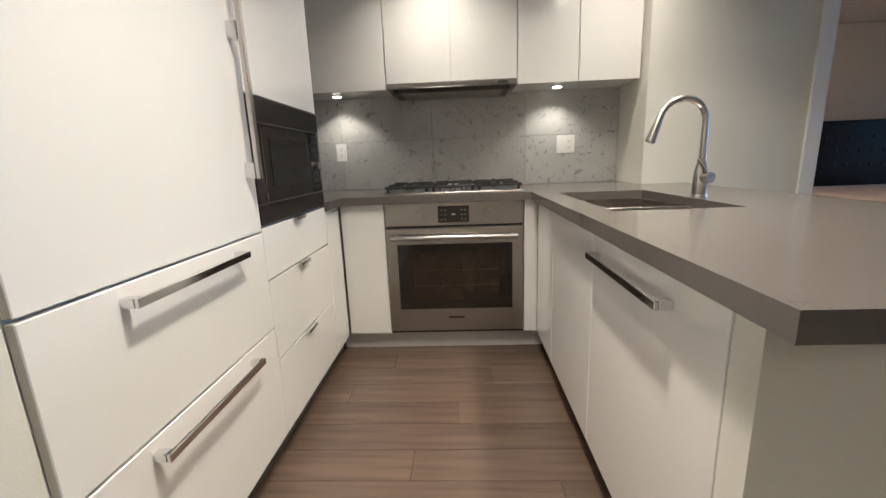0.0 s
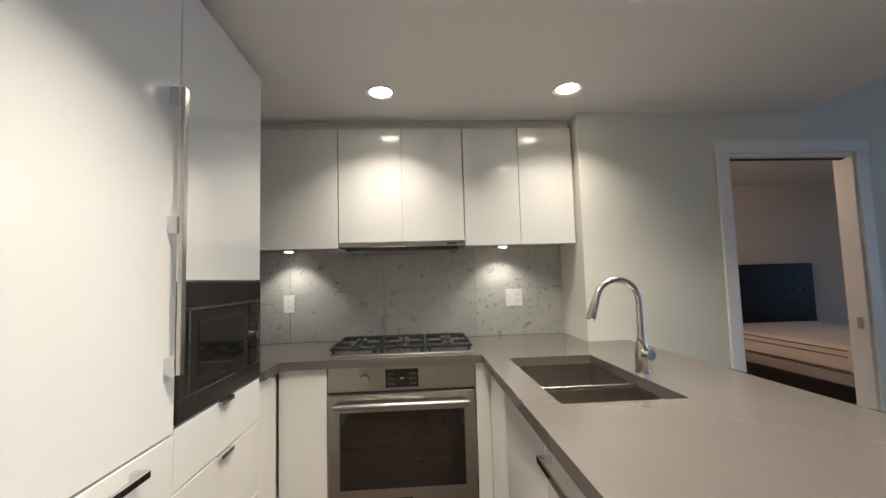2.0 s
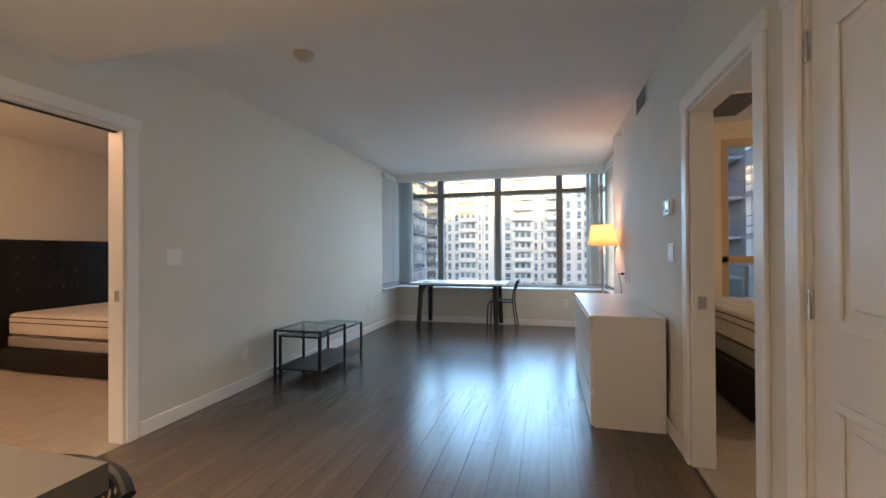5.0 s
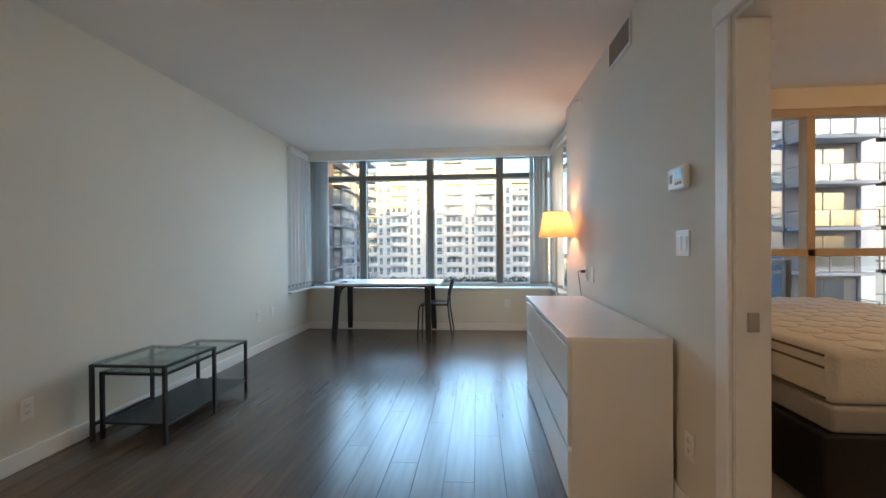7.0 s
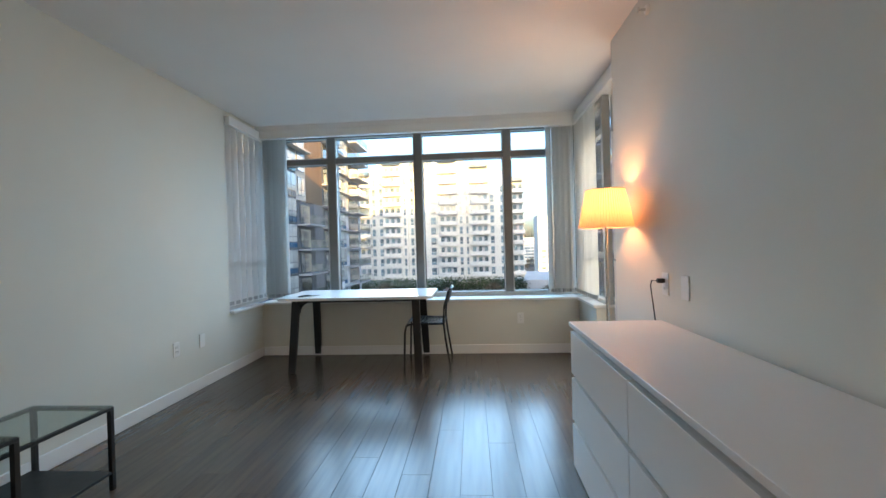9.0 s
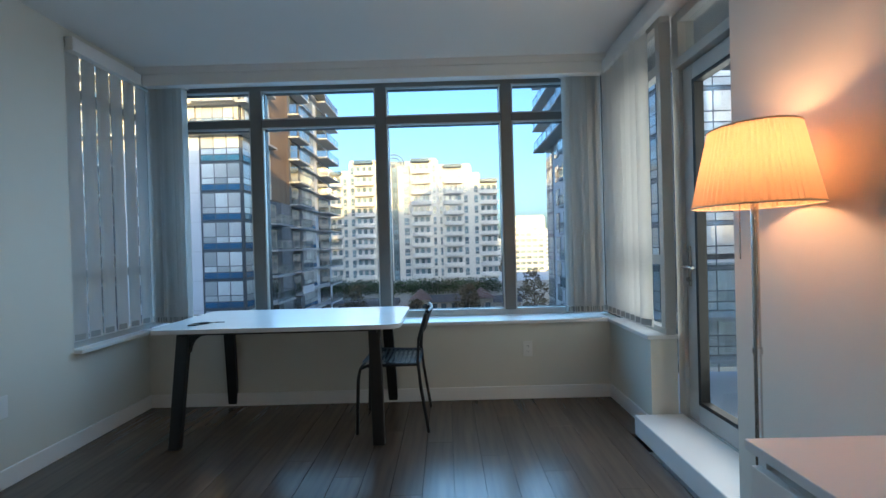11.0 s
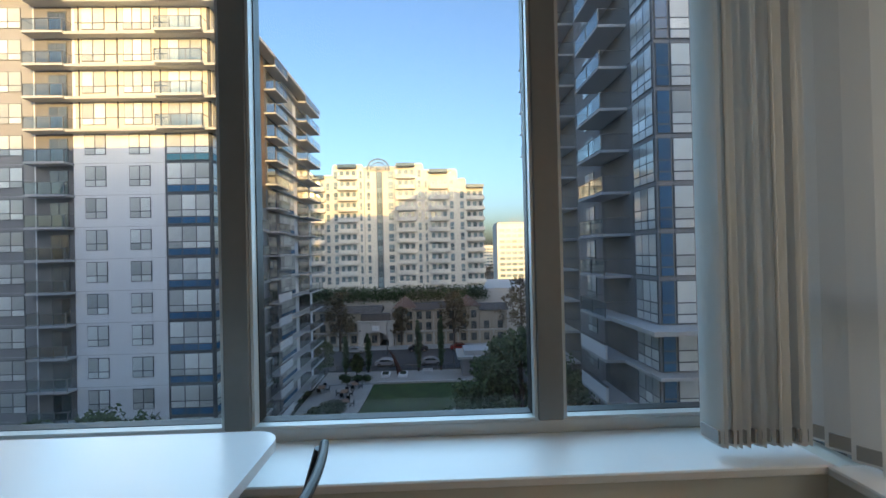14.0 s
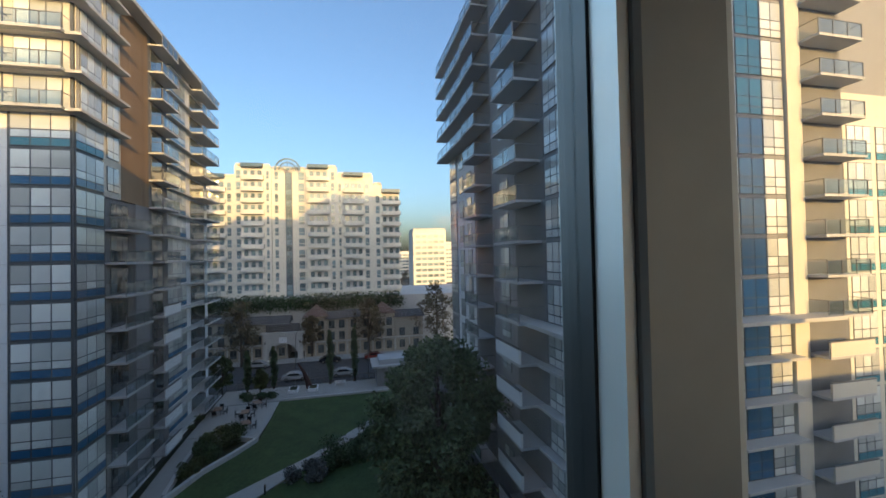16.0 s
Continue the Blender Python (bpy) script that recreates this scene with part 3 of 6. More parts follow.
for q in ((2.119, 2.671, 0.967, 0.972), (2.119, 2.671, 1.231, 1.236), (2.119, 2.124, 0.973, 1.230), (2.666, 2.671, 0.973, 1.230)):
    bx(b, LX - 0.0115, LX + 0.012, *q)
part("steel_edge", b, M_chrome, t, "bright steel edge strip")
d = part("door", B(LX - 0.0115, LX + 0.008, 2.125, 2.565, 0.9735, 1.2295, 0.002), M_micro, t)
part("door_glass", B(LX + 0.0082, LX + 0.0105, 2.18, 2.52, 1.018, 1.192, 0.001), M_glassblk, d)
part("logo", B(LX + 0.0082, LX + 0.0095, 2.32, 2.37, 0.990, 0.997), M_chrome, d)
p = part("control_panel", B(LX - 0.0115, LX + 0.008, 2.570, 2.6655, 0.9735, 1.2295, 0.001), M_display, t)
part("display", B(LX + 0.0082, LX + 0.0095, 2.582, 2.654, 1.185, 1.220), M_glassblk, p)
part("knob", R((LX + 0.008, 2.618, 1.09), (LX + 0.028, 2.618, 1.09), 0.017), M_chrome, p, smooth=True)
for z in (0.985, 1.015, 1.045, 1.125, 1.15):
    part("button", B(LX + 0.0082, LX + 0.0105, 2.584, 2.652, z, z + 0.018, 0.001), M_micro, p)

# base cabinet in the left corner, with the counter over it
t = thing("corner_cabinet", (0, 0, 0), "glossy white corner base cabinet under grey counter", "cabinet")
part("body", B(-0.47, LX - 0.021, 2.714, 3.595, 0.10, 0.868), M_gloss, t)
part("toe_kick", B(-0.47, LX - 0.06, 2.714, 3.0, 0, 0.099), M_toe, t)
d = front("door", t, 2.714, 2.930, 0.11, 0.866)
tab(d, 2.79, 2.87, 0.865, LX)
t = thing("filler_cabinet", (0, 0, 0), "plain glossy white panel beside the oven", "cabinet")
part("door", B(LX + 0.004, 0.494, 2.955, 2.974, 0.112, 0.866, 0.0018), M_gloss, t)
part("body", B(LX + 0.004, 0.494, 2.976, 3.595, 0.10, 0.868), M_gloss, t)
t = thing("side_cabinet", (0, 0, 0), "narrow glossy white filler cabinet beside the oven", "cabinet")
part("board", B(1.262, 1.335, 2.955, 2.974, 0.112, 0.866, 0.0018), M_gloss, t)
struct("oven_plinth", B(LX - 0.055, 1.375, 3.01, 3.03, 0.0, 0.108), M_toe_l, "pale plinth under the oven", "plinth")

# oven
t = thing("oven", (0.878, 2.955, 0), "stainless steel built-in oven with black glass door", "oven")
part("body", B(-0.378, 0.378, 0.022, 0.60, 0.12, 0.866), M_steel, t)
part("control_panel", B(-0.378, 0.378, -0.004, 0.021, 0.742, 0.866, 0.002), M_steel, t)
part("display", B(-0.085, 0.085, -0.0065, -0.0042, 0.757, 0.848, 0.001), M_glassblk, t)
for u in (-0.19, 0.19):
    k = part("knob", R((u, -0.004, 0.80), (u, -0.03, 0.80), 0.029, 0.026, 24), M_steel, t, smooth=True)
    part("knob_grip", B(u - 0.004, u + 0.004, -0.036, -0.0305, 0.776, 0.824, 0.001), M_steel, k)
for iu in (-0.065, -0.045, 0.045, 0.065):
    for iz in (0.775, 0.8, 0.825):
        part("mark", B(iu - 0.005, iu + 0.005, -0.0075, -0.0066, iz - 0.0012, iz + 0.0012), M_boxsp, t)
part("mark", B(-0.01, 0.01, -0.0075, -0.0066, 0.799, 0.806), M_boxsp, t)
part("gap", B(-0.376, 0.376, 0.005, 0.0215, 0.730, 0.741), M_slot, t)
d = part("door", B(-0.378, 0.378, -0.012, 0.021, 0.128, 0.729, 0.003), M_steel, t)
part("door_glass", B(-0.318, 0.318, -0.0155, -0.0122, 0.262, 0.640, 0.001), M_glassblk, d)
part("window", B(-0.245, 0.245, -0.0168, -0.0156, 0.318, 0.600), material("oven_window", (0.022, 0.015, 0.010), 0.05, 0, 0.1), d)
for z in (0.40, 0.49):
    part("rack_line", B(-0.24, 0.24, -0.0174, -0.0169, z, z + 0.0025), material("rack_steel", (0.06, 0.045, 0.03), 0.3, 0.6), d)
h = part("handle", R((-0.34, -0.062, 0.683), (0.34, -0.062, 0.683), 0.014, n=18), M_steel, d, smooth=True)
for u in (-0.32, 0.32):
    part("handle_post", B(u - 0.012, u + 0.012, -0.058, -0.0122, 0.673, 0.693, 0.002), M_steel, h)
part("logo", B(-0.045, 0.045, -0.0135, -0.0122, 0.203, 0.215), M_slot, d)
part("bottom_strip", B(-0.378, 0.378, 0.0, 0.0215, 0.114, 0.126), M_slot, t)

# peninsula base units facing the cooker aisle
PX = 1.335
def pfront(name, t, y0, y1, z0=0.11, z1=0.866):
    return part(name, B(PX, PX + 0.019, y0 + 0.002, y1 - 0.002, z0 + 0.002, z1 - 0.002, 0.0018), M_gloss, t)


for y0, y1, lab in ((2.575, 2.953, "narrow glossy white base cabinet"), (2.015, 2.573, "glossy white sink base cabinet")):
    t = thing("base_cabinet", (0, 0, 0), lab, "cabinet", "peninsula units")
    part("body", B(PX + 0.021, 1.905, y0, y1, 0.10, 0.66), M_gloss, t)
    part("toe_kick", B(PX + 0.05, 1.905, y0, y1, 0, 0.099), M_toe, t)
    d = pfront("door", t, y0, y1)
    tab(d, (y0 + y1) / 2 - 0.05, (y0 + y1) / 2 + 0.05, 0.865, PX, -1)
t = thing("dishwasher", (0, 0, 0), "dishwasher behind a glossy white panel with chrome handle", "dishwasher", "peninsula units")
part("body", B(PX + 0.021, 1.905, 1.352, 2.013, 0.10, 0.866), M_gloss, t)
part("toe_kick", B(PX + 0.05, 1.905, 1.352, 2.013, 0, 0.099), M_toe, t)
d = pfront("door", t, 1.352, 2.013)
bar_y(d, PX, 1.52, 1.97, 0.792, -1)
struct("peninsula_end_wall", bx(B(PX, 2.0, 1.285, 1.350, 0, 0.868), 1.907, 2.0, 1.351, WY - 0.001, 0, 0.868), M_wall, "white painted end and back of the peninsula", "wall")

# continuous grey counter with a cut-out for the sink
SX0, SX1, SY0, SY1 = 1.405, 1.815, 2.055, 2.795
b = bmesh.new()
x0, x1, xf = -0.475, 1.972, 1.292
outer = [(x0, 2.716), (0.272, 2.716), (0.272, 2.905), (0.31, 2.915), (xf, 2.915), (xf, 1.185), (2.222, 1.185), (2.222, WY - 0.002), (1.972, WY - 0.002), (1.972, 3.588), (x0, 3.588)]
vt = [b.verts.new((x, y, 0.912)) for x, y in outer]
hole = [b.verts.new((x, y, 0.912)) for x, y in ((SX0, SY0), (SX1, SY0), (SX1, SY1), (SX0, SY1))]
es = [b.edges.new((vt[i], vt[(i + 1) % len(vt)])) for i in range(len(vt))] + [b.edges.new((hole[i], hole[(i + 1) % 4])) for i in range(4)]
bmesh.ops.triangle_fill(b, use_beauty=True, edges=es)
r = bmesh.ops.extrude_face_region(b, geom=list(b.faces))
bmesh.ops.translate(b, verts=[v for v in r["geom"] if isinstance(v, bmesh.types.BMVert)], vec=(0, 0, -0.042))
counter = tagged(part("countertop", b, M_quartz), "polished grey-brown quartz countertop with a long peninsula", "countertop")

# sink: two undermounted bowls
t = thing("sink", ((SX0 + SX1) / 2, (SY0 + SY1) / 2, 0.87), "undermounted stainless double-bowl sink", "sink")
hw, hl = (SX1 - SX0) / 2, (SY1 - SY0) / 2
for y0, y1 in ((-hl, -0.072), (-0.058, hl)):
    b = bmesh.new()
    bx(b, -hw, hw, y0, y1, -0.205, -0.199)
    bx(b, -hw - 0.004, -hw, y0, y1, -0.205, -0.001)
    bx(b, hw, hw + 0.004, y0, y1, -0.205, -0.001)
    bx(b, -hw, hw, y0 - 0.004, y0, -0.205, -0.001)
    bx(b, -hw, hw, y1, y1 + 0.004, -0.205, -0.001)
    bowl = part("bowl", b, M_steel_sink, t)
    part("drain", R((0, (y0 + y1) / 2, -0.1985), (0, (y0 + y1) / 2, -0.195), 0.045, 0.042, 24), M_chrome, bowl, smooth=True)
part("divider", B(-hw, hw, -0.0675, -0.0625, -0.20, 0.012, 0.002), M_steel, t)

# faucet: arched pull-down
t = thing("faucet", (1.862, 2.40, 0.912), "brushed nickel pull-down faucet on the counter", "faucet")
part("base", R((0, 0, 0), (0, 0, 0.012), 0.031, 0.029, 24), M_nickel, t, smooth=True)
part("body", tube(bmesh.new(), [(0, 0, 0.012), (0, 0, 0.05), (0, 0, 0.10), (0, 0, 0.125), (0, 0, 0.14)], [0.027, 0.027, 0.025, 0.018, 0.0135], 20), M_nickel, t, smooth=True)
pts = [(0, 0, 0.135), (0, 0, 0.20), (0, 0, 0.28)]
for i in range(0, 13):
    a = math.pi * i / 12 * 0.93
    pts.append((-0.088 + 0.088 * math.cos(a), 0, 0.285 + 0.088 * math.sin(a)))
part("spout", tube(bmesh.new(), pts, 0.0125, 16), M_nickel, t, smooth=True)
e = Vector(pts[-1])
dr = (e - Vector(pts[-2])).normalized()
hd = part("spray_head", tube(bmesh.new(), [e, e + dr * 0.012, e + dr * 0.03, e + dr * 0.09, e + dr * 0.094], [0.013, 0.0145, 0.016, 0.019, 0.016], 18), M_nickel, t, smooth=True)
part("button", B(e.x - 0.024, e.x - 0.014, -0.006, 0.006, e.z - 0.062, e.z - 0.035, 0.002), M_slot, hd)
lv = part("lever", tube(bmesh.new(), [(0.0, -0.015, 0.075), (0.01, -0.05, 0.076)], [0.019, 0.021], 18), M_nickel, t, smooth=True)
part("lever_pin", tube(bmesh.new(), [(0.004, -0.035, 0.09), (-0.01, -0.03, 0.115), (-0.03, -0.025, 0.145)], [0.007, 0.006, 0.005], 10), M_nickel, lv, smooth=True)

# gas cooktop
t = thing("gas_cooktop", (0.878, 3.235, 0.912), "stainless gas cooktop with black cast-iron grates", "cooktop")
part("tray", B(-0.385, 0.385, -0.255, 0.26, 0.0, 0.010, 0.004, 2), M_steel, t)
for cx in (-0.255, 0.0, 0.255):
    g = bmesh.new()
    w = 0.118
    for y in (-0.225, 0.225):
        bx(g, cx - w, cx + w, y - 0.006, y + 0.006, 0.030, 0.044, 0.002)
    for x in (-w, w):
        bx(g, cx + x - 0.006, cx + x + 0.006, -0.231, 0.231, 0.030, 0.044, 0.002)
    for y in (-0.11, 0.11):
        bx(g, cx - w, cx - 0.03, y - 0.005, y + 0.005, 0.034, 0.052, 0.002)
        bx(g, cx + 0.03, cx + w, y - 0.005, y + 0.005, 0.034, 0.052, 0.002)
        bx(g, cx - 0.005, cx + 0.005, y - 0.11, y - 0.03, 0.034, 0.052, 0.002)
        bx(g, cx - 0.005, cx + 0.005, y + 0.03, y + 0.11, 0.034, 0.052, 0.002)
    for x in (-w + 0.01, w - 0.01):
        for y in (-0.215, 0.215):
            bx(g, cx + x - 0.007, cx + x + 0.007, y - 0.007, y + 0.007, 0.0105, 0.031)
    part("grate", g, M_iron, t)
for cx, cy, r in ((-0.255, -0.11, 0.034), (-0.255, 0.11, 0.042), (0, 0.02, 0.055), (0.255, -0.11, 0.034), (0.255, 0.11, 0.042)):
    k = part("burner", R((cx, cy, 0.0105), (cx, cy, 0.022), r, r * 0.94, 24), M_steel, t, smooth=True)
    part("burner_cap", R((cx, cy, 0.0222), (cx, cy, 0.030), r * 0.8, r * 0.72, 24), M_iron, k, smooth=True)
for i in range(5):
    part("knob", R((-0.12 + 0.06 * i, -0.185, 0.0105), (-0.12 + 0.06 * i, -0.185, 0.034), 0.019, 0.017, 20), M_steel, t, smooth=True)

# upper cabinets, hood, lights under them
for x0, x1, n in ((-0.0, 0.499, 1), (0.501, 1.266, 2), (1.268, 1.965, 2)):
    zb = 1.545 if n == 2 and x0 < 1 else 1.512
    t = thing("wall_cabinet", (0, 0, 0), "glossy white wall cabinet above the marble backsplash", "cabinet", "wall cabinets")
    part("body", B(x0, x1, 3.291, 3.598, zb, 2.248), M_gloss, t)
    w = (x1 - x0) / n
    for i in range(n):
        part("door", B(x0 + w * i + 0.0015, x0 + w * (i + 1) - 0.0015, 3.27, 3.289, zb - 0.004, 2.248, 0.0018), M_gloss, t)
t = thing("wall_cabinet", (0, 0, 0), "glossy white corner wall cabinet mostly hidden", "cabinet", "wall cabinets")
part("body", B(-0.47, -0.002, 3.28, 3.598, 1.512, 2.248), M_gloss, t)
struct("cabinet_filler", B(-0.47, 1.965, 3.31, 3.598, 2.2485, CK - 0.001), M_wall, "painted filler strip above the wall cabinets", "trim")
t = thing("range_hood", (0.883, 3.30, 1.50), "slim stainless pull-out range hood under the cabinet", "range hood")
part("front_strip", B(-0.381, 0.381, -0.045, -0.012, 0.010, 0.038, 0.003), M_steel, t)
part("body", B(-0.345, 0.345, -0.011, 0.27, -0.012, 0.0405), M_micro, t)
part("filter", B(-0.30, 0.30, 0.01, 0.25, -0.016, -0.0122), M_steel, t)
for u in (-0.32, 0.32):
    part("bracket", B(u - 0.012, u + 0.012, -0.03, 0.0, -0.012, 0.009), M_slot, t)
part("switch", B(0.27, 0.33, -0.0462, -0.0452, 0.018, 0.028), M_slot, t)

# marble backsplash tiles over the grout bed
bs = struct("backsplash", B(-0.47, 1.973, 3.5935, 3.5995, 0.913, 1.54), M_grout, "backsplash of large honed grey marble tiles", "backsplash")
for z0, z1 in ((0.9135, 1.231), (1.2335, 1.5395)):
    for x0, x1 in ((-0.47, 0.1175), (0.1195, 0.739), (0.741, 1.3605), (1.3625, 1.9725)):
        part("tile", B(x0 - (x0 + x1) / 2, x1 - (x0 + x1) / 2, -0.008, 0, z0 - z0, z1 - z0, 0.0008), M_marble, bs, at=((x0 + x1) / 2, 3.5934, z0))


def plate(name, loc, rz, kinds, label, w=0.072, hgt=0.118):
    """A wall plate facing -y before turning by rz, with rocker switches and sockets side by side."""
    n = len(kinds)
    t = thing(name, loc, label, "wall plate", rz=rz)
    W = w + 0.046 * (n - 1)
    part("plate", B(-W / 2, W / 2, -0.006, -0.0005, -hgt / 2, hgt / 2, 0.002), M_plastic, t)
    for i, k in enumerate(kinds):
        u = (i - (n - 1) / 2) * 0.046
        if k == "s":
            part("rocker", B(u - 0.016, u + 0.016, -0.0095, -0.0062, -0.033, 0.033, 0.0015), M_plastic, t)
        elif k == "o":
            for z in (-0.02, 0.02):
                s = part("socket", B(u - 0.016, u + 0.016, -0.0080, -0.0062, z - 0.0145, z + 0.0145, 0.002), M_plastic, t)
                g = bmesh.new()
                for du in (-0.006, 0.006):
                    bx(g, u + du - 0.0012, u + du + 0.0012, -0.0086, -0.0081, z - 0.003, z + 0.006)
                rod(g, (u, -0.0086, z - 0.008), (u, -0.0081, z - 0.008), 0.0022, n=8)
                part("slots", g, M_slot, s)
        else:
            part("jack", B(u - 0.009, u + 0.009, -0.0085, -0.0062, -0.009, 0.009, 0.001), M_plastic, t)
    return t


plate("power_outlet", (0.112, 3.5852, 1.168), 0, "o", "white duplex outlet on the marble backsplash")
plate("switch_plate", (1.630, 3.5852, 1.166), 0, "so", "white switch and outlet plate on the marble backsplash")
plate("light_switch", (4.143, WY, 1.203), 0, "ss", "white double light switch on the long wall")
plate("power_outlet", (4.86, WY, 0.32), 0, "o", "white duplex outlet low on the long wall")
plate("power_outlet", (7.28, WY, 0.42), 0, "o", "white duplex outlet low on the long wall")
plate("cable_outlet", (7.60, WY, 0.42), 0, "j", "white cable plate low on the long wall")
plate("light_switch", (4.712, RY, 1.220), 180, "ss", "white double light switch below the thermostat")
plate("power_outlet", (4.66, RY, 0.33), 180, "o", "white duplex outlet low beside the dresser")
plate("power_outlet", (6.36, RY, 0.972), 180, "o", "white duplex outlet above the dresser")
plate("cable_outlet", (6.16, RY, 0.972), 180, "j", "white cable plate above the dresser")
plate("power_outlet", (8.664, 0.245, 0.386), -90, "o", "white duplex outlet under the big window")

# recessed ceiling lights
def downlight(loc, power, label):
    t = thing("ceiling_light", loc, label, "ceiling light", "recessed ceiling lights")
    g = bmesh.new()
    pr = [(0.048, 0.045), (0.060, -0.001), (0.078, -0.006), (0.080, 0.0)]
    n = 32
    rings = [[g.verts.new((r * math.cos(2 * math.pi * k / n), r * math.sin(2 * math.pi * k / n), z)) for k in range(n)] for r, z in pr]
    for u, v in zip(rings, rings[1:]):
        for k in range(n):
            g.faces.new((u[k], u[(k + 1) % n], v[(k + 1) % n], v[k]))
    part("trim_ring", g, M_trim, t, smooth=True)
    part("lens", R((0, 0, -0.0015), (0, 0, 0.006), 0.059, 0.055, 32), M_bulb, t, "glowing warm lens")
    if power:
        la = new("lamp_light", bpy.data.lights.new("lamp_light", "AREA"))
        la.data.shape, la.data.size, la.data.energy, la.data.color = 'DISK', 0.11, power, (1.0, 0.76, 0.48)
        la.data.spread = radians(118)
        la.parent = t
        la.location = (0, 0, -0.009)
    return t


DL = 3.3
for loc in ((0.797, 2.915, CK), (1.80, 2.87, CK), (1.79, 2.10, CK), (0.97, 1.55, CK), (0.9, -0.9, CK), (2.5, -0.9, CK)):
    downlight(loc, DL * (0.48 if loc[0] < 1 and loc[1] > 2.5 else 0.45 if loc[1] > 2.5 else 0.9 if loc[0] > 2.2 else 1.6 if loc[1] < 1.8 else 1.2), "round recessed ceiling light with white ring, lit")
# small lights under the wall cabinets
for x in (0.16, 1.53):
    t = thing("cabinet_light", (x, 3.42, 1.512), "small round light under the wall cabinet, lit", "cabinet light", "under-cabinet lights")
    part("body", R((0, 0, -0.008), (0, 0, -0.0005), 0.033, 0.033, 24), M_chrome, t, smooth=True)
    part("lens", R((0, 0, -0.0105), (0, 0, -0.0082), 0.025, 0.026, 24), M_bulb, t)
    la = new("lamp_light", bpy.data.lights.new("lamp_light", "SPOT"))
    la.data.energy, la.data.color, la.data.spot_size, la.data.spot_blend, la.data.shadow_soft_size = 2.4, (1.0, 0.78, 0.5), radians(110), 0.7, 0.02
    la.parent = t
    la.location = (0, 0, -0.013)
    la.rotation_euler = (radians(14), 0, 0)

# bar stools tucked along the living side of the peninsula: only their moulded backs rise over the counter
M_moulded = material("black_moulded_plastic", (0.014, 0.013, 0.012), 0.65, 0, 0.1, 30, 0.2, 300, spec=0.25)
def bar_stool(loc, rz):
    t = thing("bar_stool", loc, "black bar stool with a perforated moulded back", "bar stool", "stools at the peninsula", rz)
    # local frame: the back stands at +y, the sitter looks to -y
    g = bmesh.new()
    n, rows = 30, 12
    grid = []
    for j in range(rows + 1):
        z = 0.68 + 0.185 * j / rows
        row = []
        for i in range(n + 1):
            u = (i / n - 0.5) * 2
            row.append(g.verts.new((u * (0.105 + 0.025 * j / rows), 0.185 - 0.03 * u * u + 0.025 * (j / rows), z - 0.022 * u ** 6 * j / rows)))
        grid.append(row)
    fs = []
    for j in range(rows):
        for i in range(n):
            hole = 1 <= j <= rows - 2 and i % 2 == 1 and (i // 2 + j) % 2 == 0 and 1 < i < n - 2
            if not hole:
                fs.append(g.faces.new((grid[j][i], grid[j][i + 1], grid[j + 1][i + 1], grid[j + 1][i])))
    bmesh.ops.solidify(g, geom=fs, thickness=0.006)
    part("backrest", g, M_moulded, t, smooth=True)
    part("top_rail", tube(bmesh.new(), [(u * 0.131, 0.210 - 0.03 * u * u, 0.863 - 0.022 * u ** 6) for u in [k / 8 - 1 for k in range(17)]], 0.011, 10), M_moulded, t, smooth=True)
    part("seat", B(-0.19, 0.19, -0.19, 0.19, 0.655, 0.675, 0.008, 2), M_black, t)
    for x in (-0.14, 0.14):
        part("back_post", tube(bmesh.new(), [(x * 0.70, 0.165, 0.66), (x * 0.74, 0.158, 0.70), (x * 0.90, 0.172, 0.82)], 0.011, 10), M_black, t, smooth=True)
        for y in (-0.17, 0.17):
            part("leg", R((x, y, 0.655), (x * 1.2, y * 1.15, 0.0), 0.012, 0.010), M_black, t, smooth=True)
        part("footrest", R((x * 1.12, -0.185, 0.25), (x * 1.12, 0.185, 0.25), 0.008), M_black, t, smooth=True)
    return t


s1 = bar_stool((2.075, 1.32, 0), -90)
for y in (1.93, 2.50):
    copy_thing(s1, pose(2.145, y, 0, 0, 0, -90))

# ---- living room ----
# dresser: three rows of two drawers
t = thing("dresser", (4.76, -0.235, 0), "long white dresser with six plain drawers", "dresser")
L, D, H = 1.60, 0.48, 0.78
part("top", B(-0.004, L + 0.004, 0, D + 0.004, H - 0.022, H, 0.0015), M_dresser, t)
part("side", B(0, 0.022, 0, D - 0.02, 0, H - 0.0225, 0.001), M_dresser, t)
part("side", B(L - 0.022, L, 0, D - 0.02, 0, H - 0.0225, 0.001), M_dresser, t)
part("carcass", B(0.0225, L - 0.0225, 0.0, D - 0.045, 0.05, H - 0.0225), M_dresser, t)
part("plinth", B(0.0225, L - 0.0225, 0.1, D - 0.055, 0, 0.0495), M_dresser, t)
for i in range(2):
    for j in range(3):
        z0, z1 = 0.012 + j * 0.247, 0.012 + (j + 1) * 0.247 - 0.022
        x0, x1 = 0.004 + i * (L / 2 - 0.002), L / 2 - 0.002 + i * (L / 2 - 0.002)
        d = part("drawer", B(x0, x1 - 0.003, D - 0.019, D - 0.001, z0, z1 - 0.001, 0.0012), M_dresser, t)
        part("lip", B(x0, x1 - 0.003, D - 0.044, D - 0.0195, z1 - 0.024, z1 - 0.002, 0.001), M_dresser, d)

